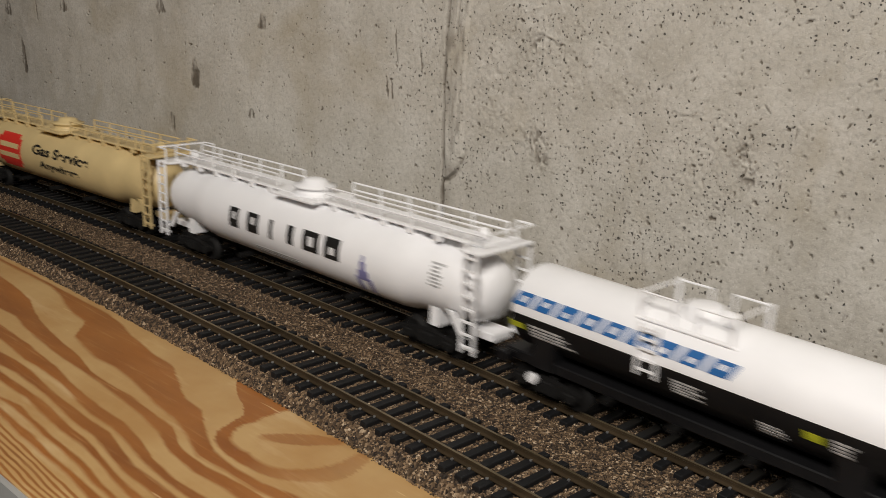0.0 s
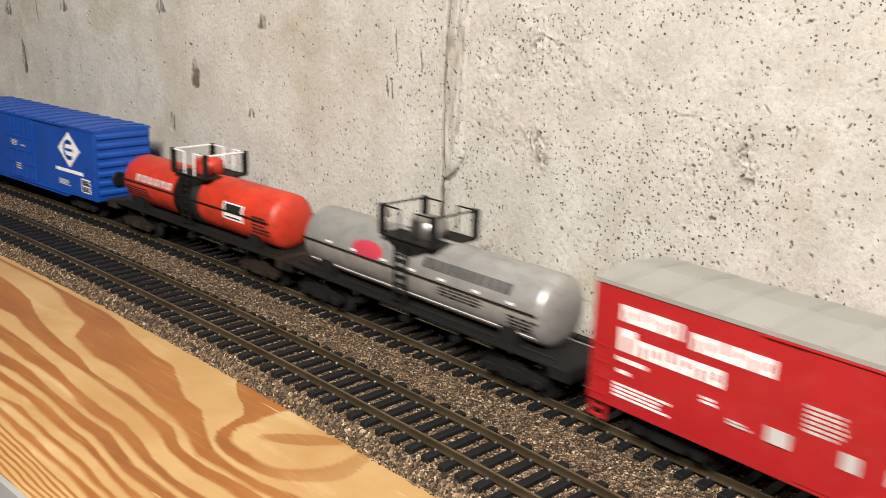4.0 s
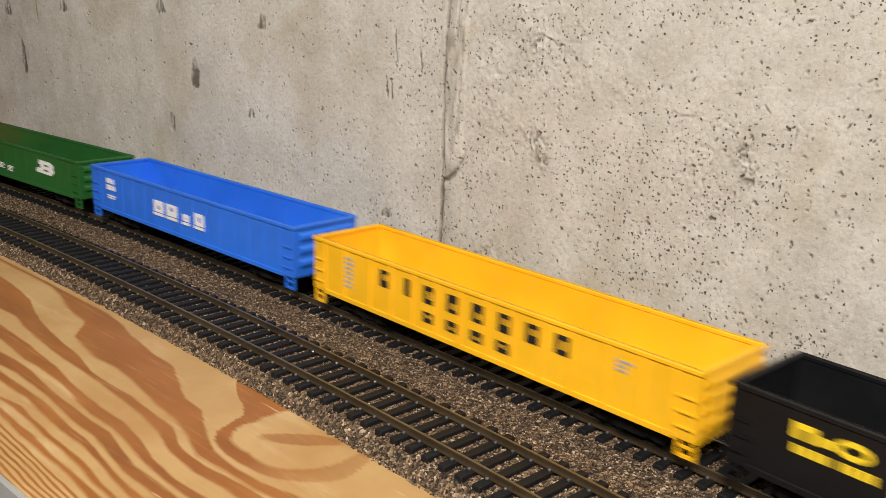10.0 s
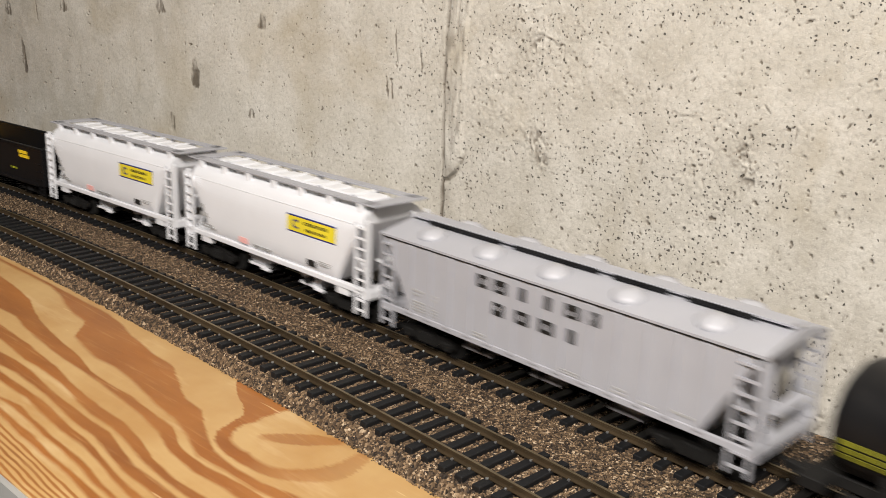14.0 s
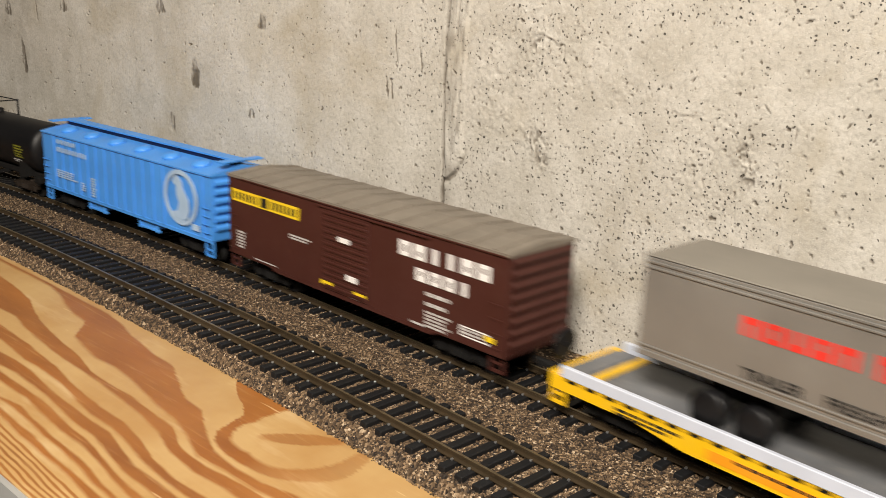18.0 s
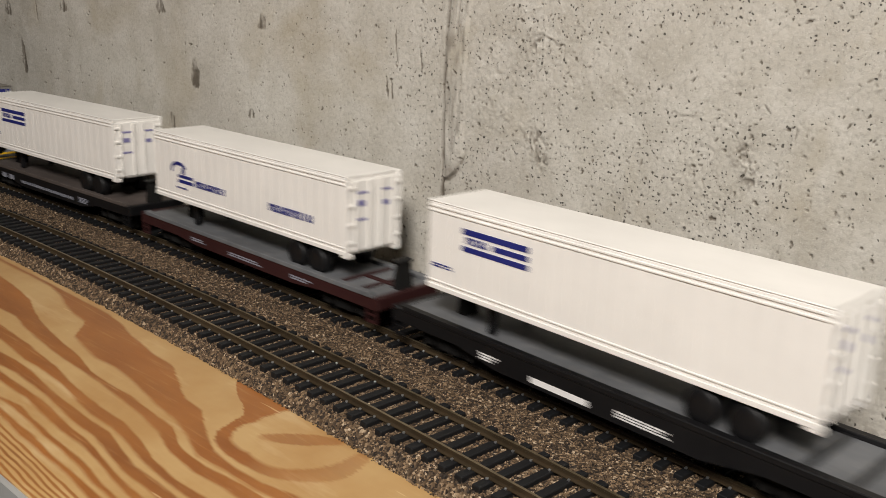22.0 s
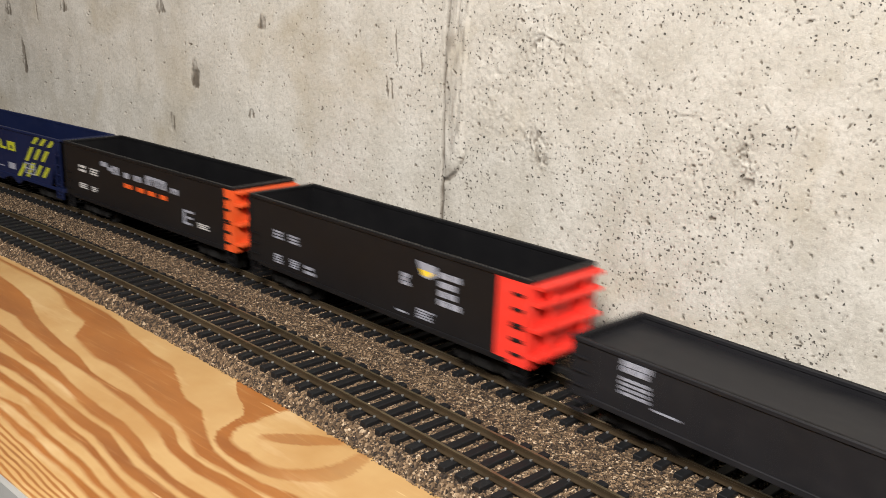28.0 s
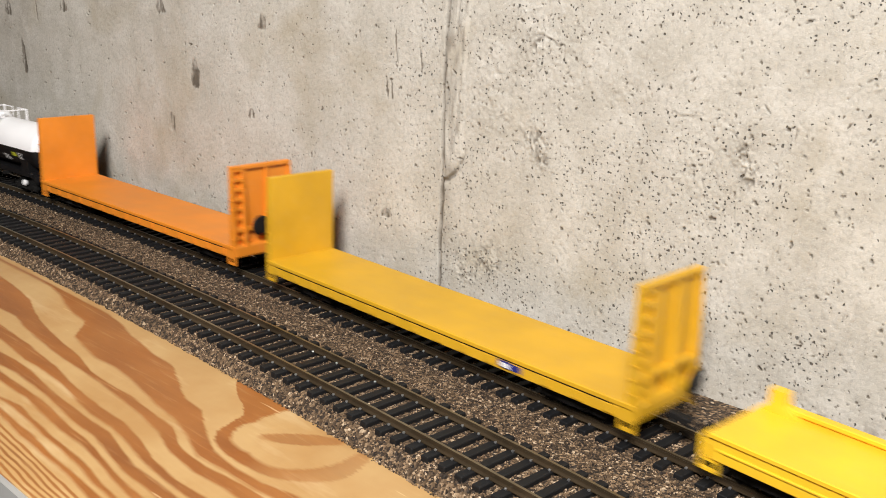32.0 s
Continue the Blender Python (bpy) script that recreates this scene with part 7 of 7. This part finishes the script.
def flat_car(label, centre, hl, mat, deck_mat, rail_mat, sill_mat, deck=15.4, belly=6.4, rail=1.6):
    car = thing("flat_car", label, "model train car", "cars of the model train")
    part("deck", box(bmesh.new(), -hl, hl, -16.0, 16.0, deck - 1.6, deck, 0.2), deck_mat, car)
    for s in (-1, 1):
        prof = [(-hl, deck - 5), (-hl, deck - 0.4), (hl, deck - 0.4), (hl, deck - 5), (hl * 0.62, deck - 5), (hl * 0.42, deck - belly - 1.8), (-hl * 0.42, deck - belly - 1.8), (-hl * 0.62, deck - 5)]
        part("side_sill", prism(bmesh.new(), prof, s * 16.2, s * 17.0, "y"), sill_mat, car)
        part("guide_rail", box(bmesh.new(), -hl + 4, hl - 4, s * 17.3, s * (14.2 if rail < 2 else 15.6), deck - 0.4, deck + rail, 0.25), rail_mat, car)
        part("end_sill", box(bmesh.new(), s * (hl - 2.4), s * (hl + 0.4), -16.6, 16.6, deck - 5.0, deck + 0.3, 0.3), mat, car)
    steps(car, mat, hl, 4.8, deck - 2, 17.0, 5.0)
    running_gear(car, hl, hl * 0.72)
    couple(car, centre, hl * 0.72)
    return car


FLAT_YELLOW = paint("flat_car_yellow", (0.78, 0.46, 0.012), 0.42)
DECK_GREY = paint("dusty_grey_deck", (0.115, 0.12, 0.128), 0.65, vary=0.28, dust=0.25)
RAIL_BLUE = paint("pale_blue_grey_rail", (0.52, 0.56, 0.65), 0.5)
AMBER_INK = paint("amber_ink", (0.80, 0.30, 0.012), 0.5)
car = flat_car("yellow piggyback flat car with blue-grey guide rails", 2529.5, 82.5, FLAT_YELLOW, DECK_GREY, RAIL_BLUE, FLAT_YELLOW, 14.8, 5.6, 3.4)
for i in range(22):
    shared("rail_slot", "rail_slot", lambda: box(bmesh.new(), -2.2, 2.2, -0.3, 0.1, -0.35, 0.35), BLACK, car, at(-74 + i * 7.0, -17.05, 13.9))
decal(car, "orange_panel", AMBER_INK, [(-28, 8.6, 24, 11.6)], -17.0, label="faded orange stretch of the sill")
decal(car, "data_print", BLACK_INK, lines(-58, 9.6, -34, 12.4, 2, 181) + lines(32, 9.4, 60, 12.2, 2, 182) + lines(-20, 10.2, 22, 11.8, 1, 183), -17.0, 0.2)
for s in (-1, 1):
    part("cross_bar", box(bmesh.new(), s * 68, s * 70.5, -14, 14, 15, 15.9, 0.1), FLAT_YELLOW, car)
    part("end_plate", box(bmesh.new(), s * 72.5, s * 80.5, -13, 13, 14.9, 15.4, 0.1), DECK_GREY, car)
brake_wheel(car, 86.5, 23.5, 1, -5.0, 4.8)
brake_wheel(car, -83.4, 22.0, -1, -9.5, 5.2)
hitch(car, 44, 15.2, UNDER)
WOOD_DECK = paint("worn_wood_deck", (0.070, 0.056, 0.050), 0.7, vary=0.25)
car = flat_car("black flat car with worn brown deck and white print", 2710, 81, BLACK, WOOD_DECK, WOOD_DECK, BLACK)
decal(car, "white_print", FADED_INK, blocks(-58, 9.6, -52, 12.4, 2, 0.3, 0) + blocks(-49, 9.6, -43, 12.4, 2, 0.3, 0) + blocks(-34, 9.4, 26, 11.0, 22, 0.5, 0) + lines(32, 9.2, 42, 12.4, 4, 191), -17.0, 0.18)
hitch(car, 78, 15.2, UNDER, -1)
hitch(car, -66, 15.2, UNDER)
FLAT_OXIDE = paint("oxide_flat_paint", (0.032, 0.010, 0.010), 0.5)
car = flat_car("dark oxide flat car with grey deck", 2888.5, 85.5, FLAT_OXIDE, DECK_GREY, DECK_GREY, FLAT_OXIDE, belly=4.8)
decal(car, "white_print", FADED_INK, lines(-40, 10.6, -28, 12.6, 2, 201) + lines(-10, 10.2, 18, 12.2, 2, 202) + lines(34, 10.6, 48, 12.6, 2, 203), -17.0, 0.18)
for x in (60, 72):
    part("cross_bar", box(bmesh.new(), x, x + 2, -14.2, 14.2, 15.2, 16.1, 0.1), FLAT_OXIDE, car)
part("deck_strip", box(bmesh.new(), 62, 85, -1.2, 1.2, 15.2, 16.0, 0.1), FLAT_OXIDE, car)
hitch(car, 82, 15.2, UNDER, -1)
hitch(car, -62, 15.2, UNDER)
car = flat_car("black flat car with grey deck and white print", 3070.5, 88, BLACK, DECK_GREY, BLACK, BLACK)
decal(car, "white_print", WHITE_INK, [(-22, 8.6, 0, 10.6)] + lines(-44, 9.2, -36, 12, 3, 211) + lines(10, 9, 28, 11.6, 3, 212), -17.0, 0.18)
for x in (62, 74):
    part("cross_bar", box(bmesh.new(), x, x + 2, -14.2, 14.2, 15.2, 16.1, 0.1), BLACK, car)
hitch(car, 86, 15.2, UNDER, -1)
hitch(car, -66, 15.2, UNDER)

TRAILER_CREAM = paint("creamy_white_trailer", (0.83, 0.81, 0.775), 0.45, vary=0.04)
ALU = paint("dull_aluminium", (0.30, 0.29, 0.27), 0.40, 0.55, vary=0.10)
REAR_SILVER = paint("bright_silver_door", (0.50, 0.49, 0.47), 0.4, 0.3)
ALU_ROOF = paint("dusty_trailer_roof", (0.20, 0.185, 0.16), 0.6, 0.2)
t = trailer("dull silver road trailer with red lettering", 2538, 63.0, 30.8, 60.6, ALU, (-40, -27), 22, ALU_ROOF, 0, REAR_SILVER)
decal(t, "letter_block", RED_INK, blocks(-33.5, 45.8, -3.3, 51.2, 5, 0.16, 0.3) + blocks(-0.1, 45.2, 34.3, 51.6, 7, 0.2, 0.3), -14.3)
words(t, "TRAILER", BLACK_INK, -31.4, -15.0, 34.2, 37.4, -14.45)
words(t, "FREIGHT", BLACK_INK, -9.6, 8.6, 34.2, 37.4, -14.45)
words(t, "SERVICE", BLACK_INK, 13.6, 32.6, 34.2, 37.4, -14.45)
decal(t, "red_mark", RED_INK, [(46, 55.2, 56, 56.2), (44, 34, 55, 35)], -14.4)
part("rear_frame", box(bmesh.new(), 61.6, 64.0, -14.75, -13.6, 31, 60.4, 0.2), STEEL, t, "bright corner post")
bm = bmesh.new()
prism(bm, [(-12.5, 58.6), (12.5, 58.6), (10, 53.5), (0, 51.5), (-10, 53.5)], 63.6, 64.0)
part("rear_emblem", bm, NAVY_INK, t, "blue winged emblem")
bm = prism(bmesh.new(), [(-3, 57.5), (3, 57.5), (2, 53), (0, 52), (-2, 53)], 63.9, 64.2)
part("rear_emblem", bm, RED_INK, t)
couple(t, 2538, 62)
for centre, hl, kind in ((2706, 70, 0), (2884, 69.5, 1), (3066.5, 69, 0)):
    t = trailer("white container trailer with dark blue markings", centre, hl, 27.6, 59.6, TRAILER_CREAM, (38, 51), -42, ribs=22)
    if kind == 0:
        decal(t, "name_panel", NAVY_INK, [(-52.7, 50.4, -24, 52.4), (-52.7, 44.4, -24, 46.2), (-39, 47.4, -24, 49.2)], -14.4, label="dark blue striped panel")
        decal(t, "name_panel", NAVY_INK, blocks(-51.5, 47.2, -41, 49.6, 3, 0.2, 0.3), -14.4)
        decal(t, "data_print", NAVY_INK, lines(-66.9, 35.4, -56, 37.2, 2, 221), -14.4)
    else:
        ring(t, "wheel_emblem", NAVY_INK, -48.5, 42.6, 6.6, 4.2, 1.7, 20, 200, -14.4, label="dark blue arched emblem")
        decal(t, "wheel_emblem", NAVY_INK, [(-49, 39.2, -36.5, 40.6), (-49, 36.6, -36.5, 38.2), (-46, 41, -43.5, 44)], -14.4)
        decal(t, "letter_block", NAVY_INK, blocks(-35, 36.6, -10, 39.6, 7, 0.16, 0.34) + blocks(20.7, 36.6, 49.8, 39.8, 8, 0.14, 0.34), -14.4)
        decal(t, "data_print", NAVY_INK, lines(-51, 33.4, -39.2, 34.8, 1, 222), -14.4)
    bm = bmesh.new()
    for y0, y1, z0, z1 in ((-9.5, -4, 52, 53), (-9, -5, 47, 49.4), (-10, -4, 41, 42), (4, 9, 52, 53), (4.5, 8, 46, 48)):
        box(bm, hl + 0.55, hl + 0.75, y0, y1, z0, z1)
    part("rear_print", bm, LILAC_INK, t)
    couple(t, centre, hl * 0.9)


# ---- bulkhead flats ----
def bulkhead_flat(label, centre, hl, mat, wheel=True):
    car = thing("flat_car", label, "model train car", "cars of the model train")
    deck = 14.6
    part("deck", box(bmesh.new(), -hl + 1, hl - 1, -17.0, 17.0, deck - 2.0, deck, 0.2), mat, car)
    for s in (-1, 1):
        part("side_sill", box(bmesh.new(), -hl + 1, hl - 1, s * 17.0, s * 15.6, deck - 6.0, deck - 1.6, 0.2), mat, car)
        part("lip", box(bmesh.new(), -hl + 1, hl - 1, s * 17.5, s * 16.6, deck - 1.7, deck - 0.1, 0.2), mat, car)
        for i in range(15):
            shared(("stake", mat.name), "stake_pocket", lambda: box(bmesh.new(), -1.6, 1.6, -0.6, 0.3, deck - 5.2, deck - 2.2, 0.15), mat, car, at(-hl + 9 + i * (2 * hl - 18) / 14, s * 17.0, 0, 0, 0, 0 if s < 0 else 180))
        # solid black strip that draws the shade under the deck's lip
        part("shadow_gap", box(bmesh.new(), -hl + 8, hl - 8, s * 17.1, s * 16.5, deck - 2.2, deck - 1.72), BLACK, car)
        b = part("bulkhead", box(bmesh.new(), s * (hl - 4.0), s * (hl - 2.9), -16.9, 16.9, deck - 1, 51.4, 0.2), mat, car)
        for y in (-16.2, -10.2, 3.0, 16.2):
            part("upright", prism(bmesh.new(), [(s * (hl - 3.0), deck - 4), (s * (hl - 0.2), deck - 4), (s * (hl - 0.2), deck + 4), (s * (hl - 1.8), 51.2), (s * (hl - 3.0), 51.2)], y - 0.7, y + 0.7, "y"), mat, b)
        for i in range(8):
            part("pocket_rib", box(bmesh.new(), s * (hl - 3.0), s * (hl - 1.6), -16.0, -10.4, deck + 2.0 + i * 4.6, deck + 3.6 + i * 4.6, 0.15), mat, b)
        part("top_beam", box(bmesh.new(), s * (hl - 3.0), s * (hl - 1.6), -16.6, 16.6, 49.6, 51.4, 0.2), mat, b)
        part("cross_rib", box(bmesh.new(), s * (hl - 3.0), s * (hl - 0.9), -16.6, 16.6, deck + 6, deck + 8, 0.2), mat, b)
        part("end_sill", box(bmesh.new(), s * (hl - 1.4), s * hl, -16.8, 16.8, deck - 5.6, deck - 0.5, 0.3), mat, car)
        for i in range(5):
            for y in (-1, 1):
                shared(("bulk_step", mat.name), "rung", lambda: box(bmesh.new(), -1.3, 1.3, -0.4, 0.2, -0.3, 0.3), mat, car, at(s * (hl - 2.2), y * 16.9, 17.5 + i * 4.6, 0, 0, 0 if y < 0 else 180))
    if wheel:
        brake_wheel(car, hl + 0.6, 23.0, 1, -3.0, 4.6)
    steps(car, mat, hl, 5.4, deck - 2, 17.0, 4.6)
    running_gear(car, hl, hl * 0.72)
    couple(car, centre, hl * 0.72)
    return car


ORANGE = paint("orange_flat_paint", (0.68, 0.225, 0.016), 0.46)
OCHRE = paint("ochre_yellow_paint", (0.56, 0.318, 0.012), 0.48)
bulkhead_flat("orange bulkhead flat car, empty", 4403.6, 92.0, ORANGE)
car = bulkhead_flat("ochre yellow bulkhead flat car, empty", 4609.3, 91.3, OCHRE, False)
brake_wheel(car, 92.6, 15.0, 1, 12.5, 4.2)
decal(car, "blue_plate", NAVY_INK, [(40, 10.0, 49, 12.2)], -17.0, 0.65, "blue and white plate on the sill")
decal(car, "white_plate", WHITE_INK, [(41, 10.2, 44.5, 11.8)], -17.0, 0.72)

# yellow well car at the tail
SUN = paint("sun_yellow_paint", (0.76, 0.46, 0.018), 0.44)
car = thing("well_car", "sun yellow container well car, empty", "model train car", "cars of the model train")
HL = 88
for s in (-1, 1):
    part("side_girder", box(bmesh.new(), -HL + 3, HL - 3, s * 17.2, s * 15.4, 8.6, 16.2, 0.3), SUN, car)
    part("top_chord", box(bmesh.new(), -HL + 2, HL - 2, s * 17.9, s * 14.6, 15.0, 16.6, 0.3), SUN, car)
    part("mid_rib", box(bmesh.new(), -HL + 6, HL - 6, s * 17.7, s * 17.0, 11.8, 12.6, 0.2), SUN, car)
    part("end_deck", box(bmesh.new(), s * (HL - 62), s * HL, -16.6, 16.6, 12.4, 14.4, 0.3), SUN, car)
    part("end_sill", box(bmesh.new(), s * (HL - 2), s * HL, -16.8, 16.8, 8.2, 14.2, 0.3), SUN, car)
    part("horn", prism(bmesh.new(), [(s * (HL - 0.5), 13.6), (s * (HL - 13), 13.6), (s * (HL - 8.5), 17.0), (s * (HL - 8), 21.6), (s * (HL - 3.5), 21.6), (s * (HL - 3.5), 17.4)], 12.6, 16.4, "y"), SUN, car)
part("well_floor", box(bmesh.new(), -HL + 24, HL - 24, -15.4, 15.4, 7.6, 8.8), SUN, car)
steps(car, SUN, HL, 4.6, 10.5, 17.0, 5.0)
running_gear(car, HL, HL * 0.78, sill=False)
couple(car, 4811.0, HL * 0.78)


# ---- the cars were laid out along the base curve; bring their lengths out to the track's ----
LENGTHEN = 1 - CURVE * (TRAIN_LINE - 0.0174)
_done = set()
for _car, _c, _b in TRAIN:
    for _ob in _car.children_recursive:
        _ob.location.x *= LENGTHEN
        if _ob.type != "MESH" or _ob.data.name in _done or _ob.name.split(".")[0] in ("wheelset", "side_frame", "bolster", "coupler", "tyre", "brake_wheel"):
            continue
        _xs = [v.co.x for v in _ob.data.vertices]
        if _ob.data.users > 1 and max(_xs) - min(_xs) < 0.012:
            continue
        _done.add(_ob.data.name)
        _ob.data.transform(Matrix.Diagonal((LENGTHEN, 1, 1, 1)))

motions()
